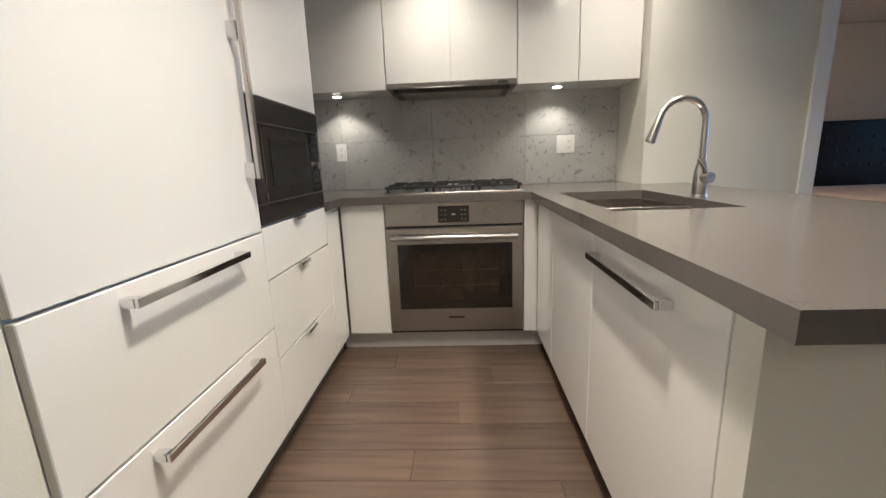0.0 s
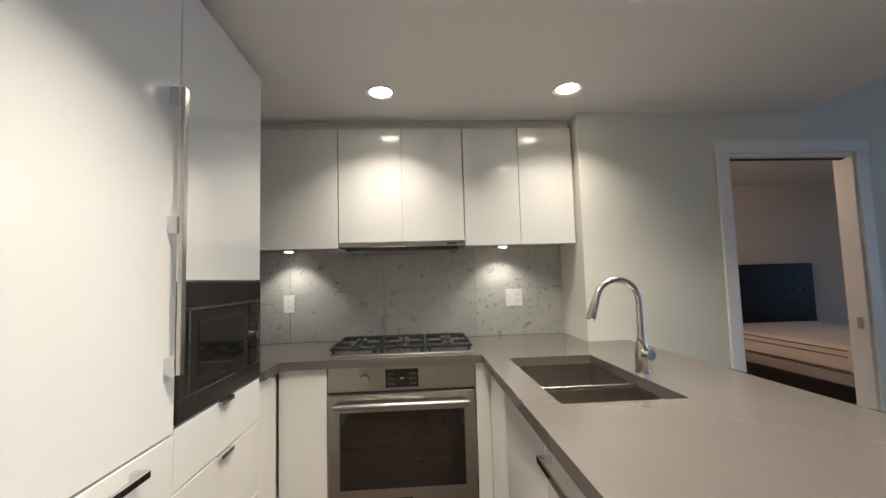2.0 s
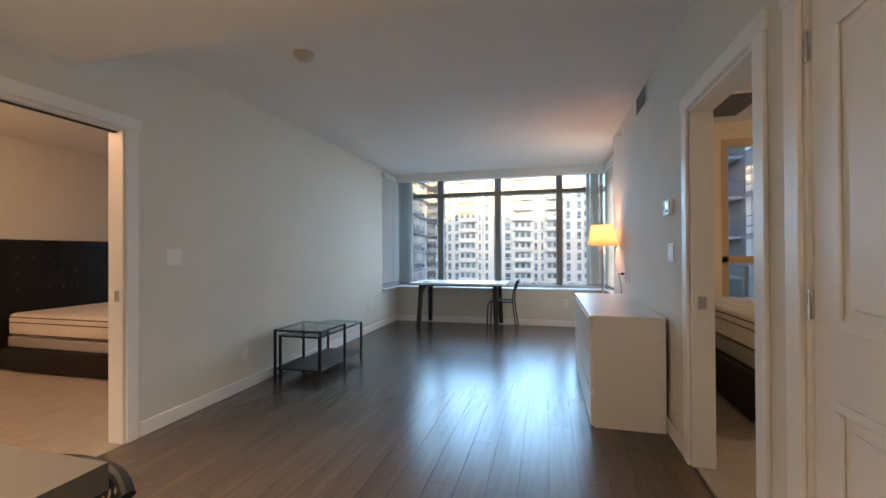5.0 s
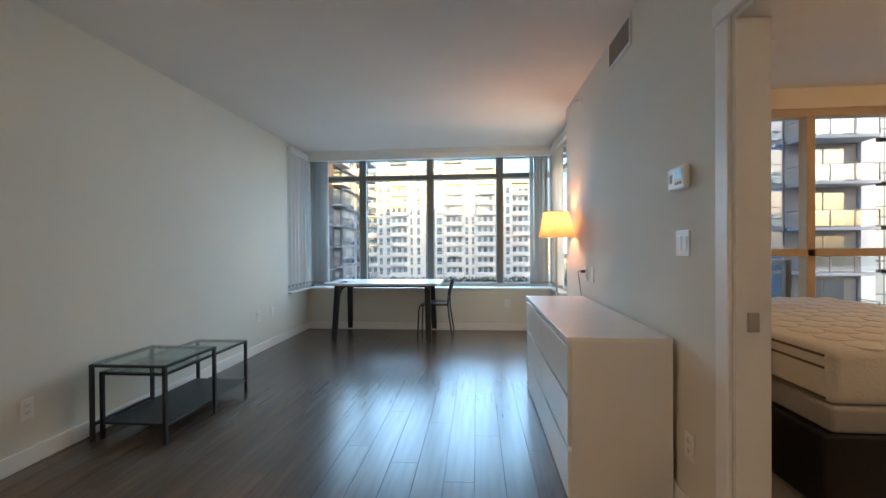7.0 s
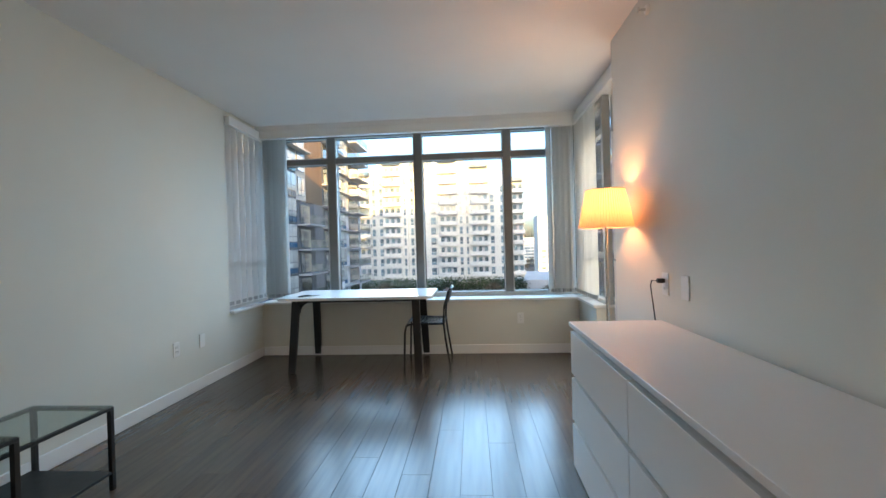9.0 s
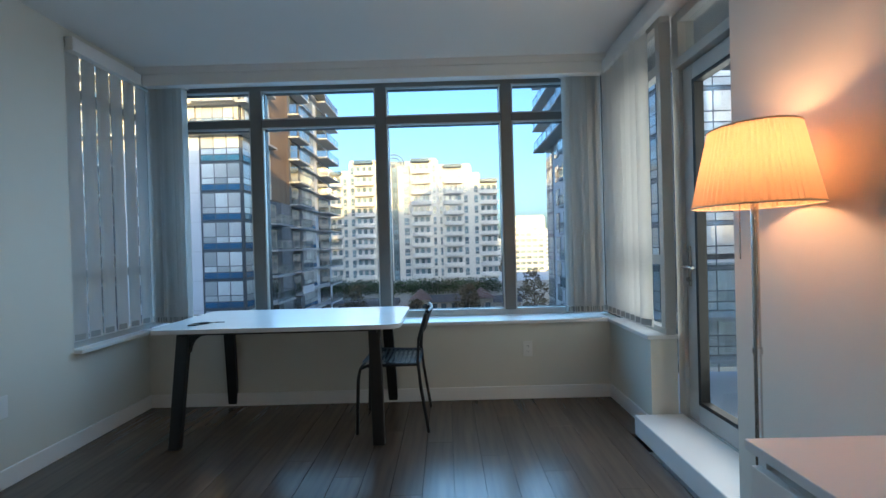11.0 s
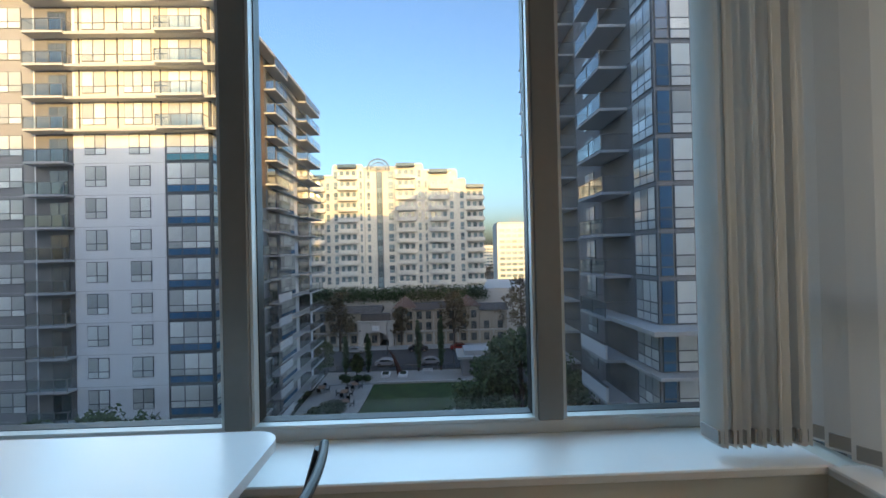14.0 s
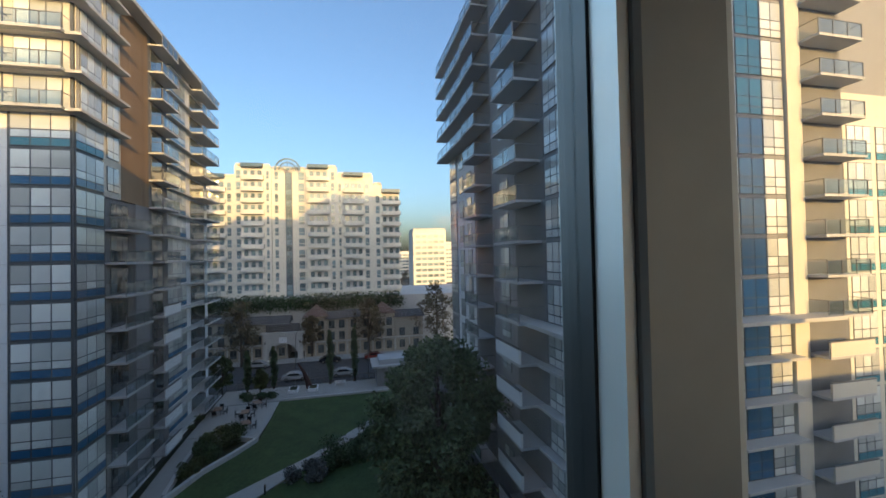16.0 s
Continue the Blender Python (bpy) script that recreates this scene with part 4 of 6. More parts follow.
# thermostat, vent, sprinkler, smoke detector
t = thing("thermostat", (4.722, RY, 1.515), "white wall thermostat with a small grey display", "thermostat", rz=180)
part("body", B(-0.078, 0.078, -0.030, -0.0005, -0.054, 0.054, 0.013, 3), M_plastic, t)
part("display", B(-0.008, 0.055, -0.0313, -0.0302, -0.005, 0.036, 0.001), material("lcd", (0.20, 0.24, 0.22), 0.2), t)
for i in range(3):
    part("button", B(0.040 - 0.022 * i, 0.053 - 0.022 * i, -0.0325, -0.0302, -0.032, -0.018, 0.002), M_boxsp, t)
part("button", B(-0.05, -0.035, -0.0325, -0.0302, -0.02, 0.02, 0.002), M_boxsp, t)
M_ventslat = material("vent_slat", (0.30, 0.29, 0.28), 0.5, 0.2)
t = thing("wall_vent", (5.52, RY, 2.515), "white wall air vent with slanted slats", "air vent", rz=180)
part("frame", bx(bx(bx(B(-0.205, 0.205, -0.010, -0.0005, 0.075, 0.098, 0.002), -0.205, 0.205, -0.010, -0.0005, -0.098, -0.075, 0.002), -0.205, -0.183, -0.010, -0.0005, -0.0749, 0.0749, 0.002), 0.183, 0.205, -0.010, -0.0005, -0.0749, 0.0749, 0.002), M_trim, t)
part("backing", B(-0.182, 0.182, -0.002, -0.0005, -0.074, 0.074), M_slot, t)
for i in range(22):
    u = -0.172 + i * 0.0164
    g = B(-0.006, 0.006, -0.0008, 0.0008, -0.0735, 0.0735)
    bmesh.ops.rotate(g, verts=g.verts, matrix=Matrix.Rotation(radians(40), 3, 'Z'))
    part("slat", g, M_ventslat, t, at=(u, -0.0065, 0))
t = thing("sprinkler", (6.50, RY, 2.50), "small chrome fire sprinkler head on the wall", "sprinkler", rz=180)
part("escutcheon", R((0, -0.0005, 0), (0, -0.012, 0), 0.03, 0.024, 20), M_trim, t, smooth=True)
part("head", R((0, -0.0125, 0), (0, -0.05, 0), 0.008, 0.006), M_chrome, t, smooth=True)
part("deflector", R((0, -0.0505, 0), (0, -0.053, 0), 0.016, 0.016, 16), M_chrome, t, smooth=True)
t = thing("smoke_detector", (4.245, 2.172, CL), "round aged cream smoke detector on the ceiling", "smoke detector")
part("base", R((0, 0, -0.018), (0, 0, -0.0005), 0.068, 0.072, 28), M_beige, t, smooth=True)
part("cap", R((0, 0, -0.042), (0, 0, -0.0182), 0.045, 0.060, 28), M_beige, t, smooth=True)

# floor lamp
t = thing("floor_lamp", (6.77, -0.09, 0), "lit floor lamp with pleated cream shade on a steel pole", "floor lamp")
part("base", R((0, 0, 0), (0, 0, 0.02), 0.135, 0.13, 32), M_nickel, t, smooth=True)
part("pole", R((0, 0, 0.0205), (0, 0, 1.34), 0.0105), M_nickel, t, smooth=True)
part("joint", R((0, 0, 0.84), (0, 0, 0.86), 0.014), M_nickel, t, smooth=True)
g = bmesh.new()
n = 120
ra = [[g.verts.new(((r + (0.0022 if k % 2 else -0.0022)) * math.cos(2 * math.pi * k / n), (r + (0.0022 if k % 2 else -0.0022)) * math.sin(2 * math.pi * k / n), z)) for k in range(n)] for r, z in ((0.164, 1.295), (0.116, 1.53))]
for k in range(n):
    g.faces.new((ra[0][k], ra[0][(k + 1) % n], ra[1][(k + 1) % n], ra[1][k]))
part("shade", g, M_shade, t, "pleated cream fabric shade glowing orange")
for r, z in ((0.165, 1.294), (0.117, 1.531)):
    part("shade_rim", tube(bmesh.new(), [(r * math.cos(2 * math.pi * k / 32), r * math.sin(2 * math.pi * k / 32), z) for k in range(33)], 0.003, 6), M_beige, t)
bulb = part("bulb", bmesh.new(), glowing("warm_bulb", (1.0, 0.55, 0.22), 1), t)
g = bmesh.new()
bmesh.ops.create_uvsphere(g, u_segments=16, v_segments=10, radius=0.03, matrix=Matrix.Translation((0, 0, 1.39)))
g.to_mesh(bulb.data)
g.free()
part("pull_chain", R((0.035, 0.02, 1.13), (0.035, 0.02, 1.33), 0.0022, n=6), M_nickel, t)
la = new("lamp_light", bpy.data.lights.new("lamp_light", "POINT"))
la.data.energy, la.data.color, la.data.shadow_soft_size = 1.9, (1.0, 0.48, 0.22), 0.05
la.parent = t
la.location = (0, 0, 1.42)
t = thing("lamp_cord", (6.36, RY, 0.97), "black plug and cord hanging from the outlet", "power cord")
part("plug", B(-0.014, 0.014, 0.009, 0.045, 0.008, 0.032, 0.004, 2), M_cable, t)
part("cord", tube(bmesh.new(), [(0.0, 0.045, 0.02), (0.03, 0.06, 0.02), (0.07, 0.05, -0.01), (0.10, 0.03, -0.08), (0.10, 0.02, -0.17), (0.09, 0.014, -0.26), (0.10, 0.012, -0.5), (0.16, 0.012, -0.96)], 0.0035, 8), M_cable, t, smooth=True)

# desk
t = thing("desk", (8.325, 1.92, 0), "white desk with rounded corners on black legs", "desk")
g = bmesh.new()
hx, hy, rc = 0.375, 0.77, 0.07
ol = []
for cx, cy, a0 in ((hx - rc, hy - rc, 0), (-hx + rc, hy - rc, 90), (-hx + rc, -hy + rc, 180), (hx - rc, -hy + rc, 270)):
    for k in range(7):
        a = radians(a0 + 15 * k)
        ol.append((cx + rc * math.cos(a), cy + rc * math.sin(a)))
f = g.faces.new([g.verts.new((x, y, 0.735)) for x, y in ol])
r = bmesh.ops.extrude_face_region(g, geom=[f])
bmesh.ops.translate(g, verts=[v for v in r["geom"] if isinstance(v, bmesh.types.BMVert)], vec=(0, 0, -0.027))
part("tabletop", g, M_desk, t)
for y in (-1, 1):
    part("rail", B(-0.30, 0.30, y * 0.60 - 0.02, y * 0.60 + 0.02, 0.672, 0.7075, 0.002), M_black, t)
    for x in (-1, 1):
        g = bmesh.new()
        top = [(x * 0.26 - 0.022, y * 0.600 - 0.038), (x * 0.26 + 0.022, y * 0.600 - 0.038), (x * 0.26 + 0.022, y * 0.600 + 0.038), (x * 0.26 - 0.022, y * 0.600 + 0.038)]
        bot = [(x * 0.345 - 0.018, y * 0.625 - 0.036), (x * 0.345 + 0.018, y * 0.625 - 0.036), (x * 0.345 + 0.018, y * 0.625 + 0.036), (x * 0.345 - 0.018, y * 0.625 + 0.036)]
        va = [g.verts.new((*p, 0.706)) for p in top]
        vb = [g.verts.new((*p, 0.0)) for p in bot]
        g.faces.new(va)
        g.faces.new(vb[::-1])
        for k in range(4):
            g.faces.new((vb[k], vb[(k + 1) % 4], va[(k + 1) % 4], va[k]))
        bmesh.ops.bevel(g, geom=list(g.edges), offset=0.004, segments=1, affect='EDGES')
        part("leg", g, M_black, t)
for x in (-1, 1):
    part("side_rail", B(x * 0.262 - 0.014, x * 0.262 + 0.014, -0.562, 0.562, 0.678, 0.7075, 0.002), M_black, t)
    for y in (1,):
        g = bmesh.new()
        arc = [(0.0, 0.0), (0.105, 0.0)] + [(0.105 - 0.105 * math.sin(radians(a)), -0.105 + 0.105 * math.cos(radians(a))) for a in range(0, 91, 15)]
        va = [g.verts.new((x * 0.262 - 0.013, y * (0.562 - u), 0.6775 + v)) for u, v in arc]
        vb = [g.verts.new((x * 0.262 + 0.013, y * (0.562 - u), 0.6775 + v)) for u, v in arc]
        g.faces.new(va)
        g.faces.new(vb[::-1])
        for k in range(len(va)):
            g.faces.new((va[k], vb[k], vb[(k + 1) % len(va)], va[(k + 1) % len(va)]))
        part("bracket", g, M_black, t)
part("crossbar", B(-0.025, 0.025, -0.579, 0.579, 0.682, 0.7075, 0.002), M_black, t)
t = thing("cable_tie", (8.12, 2.42, 0.735), "short black cable lying on the desk", "cable")
part("cable", tube(bmesh.new(), [(-0.02, 0.07, 0.006), (0.0, 0.03, 0.007), (0.02, 0.0, 0.006), (0.045, -0.04, 0.005), (0.05, -0.10, 0.004)], [0.006, 0.009, 0.008, 0.003, 0.002], 8), M_cable, t, smooth=True)
part("clip", B(-0.05, -0.005, 0.03, 0.085, 0.0005, 0.008, 0.002), M_cable, t)

# chair with a perforated seat
t = thing("chair", (8.335, 1.235, 0), "black metal chair with a perforated dark seat", "chair")
M_seat = material("dark_seat", (0.018, 0.026, 0.032), 0.4, 0, 0.05, 20)
g = bmesh.new()
n = 24
vs = [[g.verts.new((-0.195 + 0.39 * i / n, -0.19 + 0.38 * j / n, 0.452 - 0.010 * math.sin(math.pi * i / n) - 0.006 * math.cos(math.pi * j / n))) for i in range(n + 1)] for j in range(n + 1)]
fs = []
for j in range(n):
    for i in range(n):
        if not (1 <= i < n - 1 and 1 <= j < n - 1 and i % 2 == 1 and j % 2 == 1):
            fs.append(g.faces.new((vs[j][i], vs[j][i + 1], vs[j + 1][i + 1], vs[j + 1][i])))
bmesh.ops.solidify(g, geom=fs, thickness=0.012)
part("seat", g, M_seat, t)
for x in (-1, 1):
    part("back_leg", tube(bmesh.new(), [(x * 0.205, -0.235, 0.0), (x * 0.20, -0.19, 0.30), (x * 0.195, -0.175, 0.46), (x * 0.19, -0.185, 0.60), (x * 0.185, -0.235, 0.765)], 0.011, 10), M_black, t, smooth=True)
    part("front_leg", tube(bmesh.new(), [(x * 0.215, 0.225, 0.0), (x * 0.208, 0.21, 0.36), (x * 0.205, 0.195, 0.42), (x * 0.20, 0.15, 0.436), (x * 0.195, -0.17, 0.438)], 0.011, 10), M_black, t, smooth=True)
part("front_bar", R((-0.20, 0.185, 0.432), (0.20, 0.185, 0.432), 0.009), M_black, t, smooth=True)
g = bmesh.new()
vs = [[g.verts.new((u * 0.188, -0.20 - 0.05 * (z - 0.62) / 0.15 - 0.022 * (1 - u * u), z)) for u in [k / 8 - 1 for k in range(17)]] for z in (0.635, 0.68, 0.73, 0.775)]
fs = [g.faces.new((vs[j][i], vs[j][i + 1], vs[j + 1][i + 1], vs[j + 1][i])) for j in range(3) for i in range(16)]
bmesh.ops.solidify(g, geom=fs, thickness=0.008)
part("backrest", g, M_black, t, smooth=True)
part("top_rail", tube(bmesh.new(), [(u * 0.188, -0.2465 - 0.022 * (1 - u * u), 0.775) for u in [k / 8 - 1 for k in range(17)]], 0.011, 10), M_black, t, smooth=True)

# nesting glass tables
def steel_table(name, loc, lx, ly, h, label, shelf):
    t = thing(name, loc, label, "coffee table", "nesting coffee tables")
    w = 0.011
    for x in (0, lx - 2 * w):
        for y in (0, ly - 2 * w):
            part("leg", B(x, x + 2 * w, y, y + 2 * w, 0, h - 0.0225, 0.0015), M_black, t)
    for y in (0, ly - 2 * w):
        part("rail", B(0, lx, y, y + 2 * w, h - 0.022, h - 0.006, 0.0015), M_black, t)
    for x in (0, lx - 2 * w):
        part("rail", B(x, x + 2 * w, 2 * w, ly - 2 * w, h - 0.022, h - 0.006, 0.0015), M_black, t)
    part("glass_top", B(0.004, lx - 0.004, 0.004, ly - 0.004, h - 0.0055, h, 0.001), M_tglass, t)
    if shelf:
        part("shelf", B(2 * w, lx - 2 * w, 0.002, ly - 0.002, 0.085, 0.10, 0.002), M_black, t)
    else:
        part("stretcher", B(2 * w, lx - 2 * w, ly - 2 * w, ly, 0.10, 0.116), M_black, t)
    return t


steel_table("coffee_table", (5.135, 2.585, 0), 0.495, 0.51, 0.495, "square black steel table with a clear glass top", False)
steel_table("coffee_table", (5.185, 2.625, 0), 0.915, 0.45, 0.432, "long low black steel table with glass top and shelf", True)

# ---- bedrooms ----
def bed(name, loc, rz, w, l, label, base_h, top_h, head=True):
    """Head end at +y."""
    t = thing(name, loc, label, "bed", rz=rz)
    part("base", B(-w / 2 - 0.05, w / 2 + 0.05, -l / 2 - 0.05, l / 2, 0.02, base_h, 0.012, 2), M_leather, t)
    bs0 = base_h + 0.001
    bs1 = bs0 + (top_h - base_h) * 0.32
    part("box_spring", B(-w / 2, w / 2, -l / 2, l / 2 - 0.02, bs0, bs1, 0.02, 3), M_boxsp, t)
    m = part("mattress", B(-w / 2, w / 2, -l / 2, l / 2 - 0.02, bs1 + 0.001, top_h, 0.045, 4), M_matt, t, smooth=True)
    for z in (bs1 + 0.018, top_h - 0.10, top_h - 0.045):
        g = bmesh.new()
        e = 0.003
        for q in ((-w / 2 - e, -w / 2 + 0.012, -l / 2 + 0.04, l / 2 - 0.06), (w / 2 - 0.012, w / 2 + e, -l / 2 + 0.04, l / 2 - 0.06), (-w / 2 + 0.04, w / 2 - 0.04, -l / 2 - e, -l / 2 + 0.012)):
            bx(g, *q, z, z + 0.013, 0.003)
        part("piping", g, M_piping, m)
    if head:
        hb = part("headboard", B(-w / 2 - 0.07, w / 2 + 0.07, l / 2 + 0.002, l / 2 + 0.085, 0.02, 1.39, 0.02, 3), M_leather, t, "black tufted leather headboard", smooth=True)
        nx = 11
        for i in range(nx):
            for z in (0.85, 1.02, 1.19):
                g = bmesh.new()
                bmesh.ops.create_uvsphere(g, u_segments=10, v_segments=6, radius=0.024, matrix=Matrix.Translation(((i - (nx - 1) / 2) * 0.145, l / 2 + 0.001, z)) @ Matrix.Diagonal((1, 0.5, 1, 1)))
                part("button", g, M_leather, hb, smooth=True)
    else:
        g = bmesh.new()
        for i in range(int(w / 0.17)):
            for j in range(int(l / 0.17)):
                bmesh.ops.create_uvsphere(g, u_segments=8, v_segments=5, radius=0.085, matrix=Matrix.Translation((-w / 2 + 0.10 + i * 0.17, -l / 2 + 0.10 + j * 0.17, top_h - 0.002)) @ Matrix.Diagonal((1, 1, 0.18, 1)))
        part("quilting", g, M_matt, m, smooth=True)
    return t


bed("bed", (5.60, 5.18, 0), 0, 1.62, 1.92, "bed with black leather frame and bare striped mattress", 0.24, 0.60)
bed("bed", (5.68, -1.66, 0), 90, 1.50, 1.90, "bed with black base and bare quilted mattress", 0.36, 0.74, False)
t = thing("ceiling_vent", (6.05, -1.13, 2.58), "dark slatted air grille in the bedroom ceiling", "air vent")
part("frame", bx(bx(bx(B(-0.36, 0.36, -0.20, -0.17, -0.012, -0.001), -0.36, 0.36, 0.17, 0.20, -0.012, -0.001), -0.36, -0.33, -0.169, 0.169, -0.012, -0.001), 0.33, 0.36, -0.169, 0.169, -0.012, -0.001), M_trim, t)
for i in range(14):
    part("slat", B(-0.329, 0.329, -0.160 + i * 0.0245, -0.152 + i * 0.0245, -0.010, -0.003), M_boxsp, t)
part("backing", B(-0.329, 0.329, -0.169, 0.169, -0.002, -0.0008), M_slot, t)
t = thing("window_4", (6.68, 0, 0), "timber-framed bedroom window towards the balcony", "window", kind="structure")
M_tan = material("tan_frame", (0.50, 0.36, 0.22), 0.4, 0, 0.06, 20)
for z0, z1 in ((0.42, 0.50), (1.10, 1.17), (2.33, 2.40)):
    part("rail", B(-0.05, 0.05, -4.2, -1.25, z0, z1, 0.004), M_tan, t)
for y in (-4.2, -3.25, -2.3, -1.32):
    part("post", B(-0.05, 0.05, y, y + 0.07, 0.501, 2.329, 0.004), M_tan, t)
p = part("pane", B(-0.003, 0.003, -4.2, -1.26, 0.42, 2.38), M_glass, t)
p.visible_shadow = False
# window added on an unseen wall so that daylight enters the bedroom
t = thing("window_5", (8.06, 4.85, 0.6), "unseen white-framed bedroom window added to let daylight in", "window", kind="structure")
part("frame", bx(bx(bx(B(-0.03, 0.03, -0.95, -0.90, 0, 1.8), -0.03, 0.03, 0.90, 0.95, 0, 1.8), -0.03, 0.03, -0.899, 0.899, 0, 0.05), -0.03, 0.03, -0.899, 0.899, 1.75, 1.8), M_trim, t)
p = part("pane", B(-0.003, 0.003, -0.90, 0.90, 0.05, 1.75), M_glass, t)
p.visible_shadow = False

# lamp of the bedroom, on the ceiling near its door
t = thing("bedroom_ceiling_light", (3.2, 4.6, 2.52), "round flush bedroom ceiling light added out of view, lit", "ceiling light")
part("base", R((0, 0, -0.02), (0, 0, -0.0005), 0.15, 0.15, 28), M_trim, t, smooth=True)
part("diffuser", R((0, 0, -0.06), (0, 0, -0.0205), 0.11, 0.14, 28), M_bulb, t, smooth=True)
la = new("lamp_light", bpy.data.lights.new("lamp_light", "POINT"))
la.data.energy, la.data.color, la.data.shadow_soft_size = 5.0, (1.0, 0.55, 0.30), 0.10
la.parent = t
la.location = (0, 0, -0.20)

# unseen lamp added to brighten the side bedroom in place of window light
lb = thing("side_bedroom_ceiling_light", (4.2, -2.9, 2.58), "round flush bedroom ceiling light added out of view, lit", "ceiling light")
part("base", R((0, 0, -0.02), (0, 0, -0.0005), 0.15, 0.15, 28), M_trim, lb, smooth=True)
part("diffuser", R((0, 0, -0.06), (0, 0, -0.0205), 0.11, 0.14, 28), M_bulb, lb, smooth=True)
la = new("lamp_light", bpy.data.lights.new("lamp_light", "POINT"))
la.data.energy, la.data.color, la.data.shadow_soft_size = 3.5, (1.0, 0.62, 0.34), 0.10
la.parent = lb
la.location = (0, 0, -0.20)

# ---- floor planks, laid along x over the joint bed ----
PW, PL = 0.158, 1.21
rp = random.Random(11)
plank_me = {}
ny = int(math.ceil((FY - RY) / PW)) + 1
for j in range(-11, ny):
    y0 = RY + 0.002 + j * PW
    off = (j * 0.43) % 1.0 * PL
    xa, xb = (-0.47, 8.66) if j >= 0 else (0.26, 3.28)
    x = xa - off
    while x < xb:
        u0, u1 = max(x, xa), min(x + PL, xb)
        x += PL
        y1 = y0 + PW - 0.0015
        if u1 - u0 < 0.03:
            continue
        yy0, yy1 = y0, min(y1, FY - 0.001)
        if j >= 0 and u0 >= 1.975:
            yy1 = min(yy1, WY - 0.001)
        if j < 0:
            yy1 = min(yy1, RY)
        if yy1 - yy0 < 0.01:
            continue
        key = (round(u1 - u0, 3), round(yy1 - yy0, 3))
        if key not in plank_me:
            plank_me[key] = mesh_of("plank", B(0.0006, key[0] - 0.0006, 0, key[1], -0.0215, 0.0, 0.0005), M_plank)
        shared("plank", plank_me[key], floor, (u0, yy0, rp.uniform(-0.0004, 0.0)))
# the nook beside the balcony door
shared("plank", mesh_of("plank", B(0.001, 0.622, 0, 0.131, -0.0215, 0.0, 0.0007), M_plank), floor, (8.04, -0.3935, 0))

# ---- outside: materials ----
M_conc = material("pale_concrete", (0.56, 0.55, 0.53), 0.8, 0, 0.06, 0.8, 0.2, 12)
M_white = material("white_render", (0.84, 0.845, 0.85), 0.75, 0, 0.04, 0.6, 0.1, 20)
M_creamx = material("cream_render", (0.70, 0.65, 0.55), 0.75, 0, 0.04, 0.6, 0.1, 20)
M_greyw = material("grey_render", (0.31, 0.305, 0.305), 0.75, 0, 0.06, 0.6, 0.1, 20)
M_brown = material("timber_cladding", (0.36, 0.23, 0.13), 0.7, 0, 0.2, 2.0, 0.2, 8, stretch=(4, 4, 0.2))
M_wframe = material("dark_window_frame", (0.13, 0.14, 0.15), 0.45, 0.3, 0.05, 3)
M_slab = material("balcony_slab", (0.55, 0.55, 0.55), 0.8, 0, 0.08, 1.0, 0.2, 12)
M_blue = material("blue_spandrel", (0.045, 0.155, 0.29), 0.12, 0, 0.1, 0.5, coat=0.4, rnd=0.15)
M_teal = material("teal_spandrel", (0.06, 0.27, 0.36), 0.14, 0, 0.1, 0.5, coat=0.4, rnd=0.1)
M_spand = material("white_spandrel", (0.72, 0.73, 0.71), 0.15, 0, 0.05, 0.5, coat=0.3, rnd=0.06)
M_pane = material("curtained_pane", (0.74, 0.77, 0.74), 0.06, 0, 0.10, 0.9, coat=0.8, rnd=0.35, spec=1.0)
M_pane_d = material("dark_pane", (0.12, 0.145, 0.15), 0.05, 0, 0.25, 0.9, coat=0.8, rnd=0.5, spec=1.0)
M_rail = material("grey_railing", (0.20, 0.20, 0.20), 0.4, 0.5, 0.04, 5)
M_rglass = clear_glass("balustrade_glass", (0.80, 0.86, 0.87), 0.02, 0.08)
# dark tone for flat sheets that paint in the shade behind balconies
M_balcony_shade = material("balcony_shade_tone", (0.24, 0.235, 0.235), 0.8, 0, 0.2, 0.7)
M_far = material("far_render", (0.73, 0.70, 0.63), 0.8, 0, 0.05, 0.25, 0.1, 4)
M_farglass = material("far_glass", (0.20, 0.28, 0.31), 0.1, 0, 0.2, 0.4, coat=0.6, rnd=0.4)

_pc = {}
def piece(name, face, u0, u1, d0, d1, z0, z1, mat, parent, label=""):
    """A box on a facade: u along it, d outwards from its plane. face: (axis, plane, outward sign)."""
    ax, pl, sg = face
    du, dd, dz = round(abs(u1 - u0), 3), round(abs(d1 - d0), 3), round(abs(z1 - z0), 3)
    key = (ax, du, dd, dz, mat.name)
    if key not in _pc:
        h = (dd / 2, du / 2) if ax == "x" else (du / 2, dd / 2)
        _pc[key] = mesh_of(name, B(-h[0], h[0], -h[1], h[1], -dz / 2, dz / 2), mat)
    uc, dc, zc = (u0 + u1) / 2, pl + sg * (d0 + d1) / 2, (z0 + z1) / 2
    w = Vector((dc, uc, zc) if ax == "x" else (uc, dc, zc))
    ob = new(name, _pc[key])
    ob.parent = parent
    base = parent
    off = Vector((0, 0, 0))
    while base is not None:
        off += base.location
        base = base.parent
    ob.location = w - off
    if label:
        ob["label"] = label
    return ob


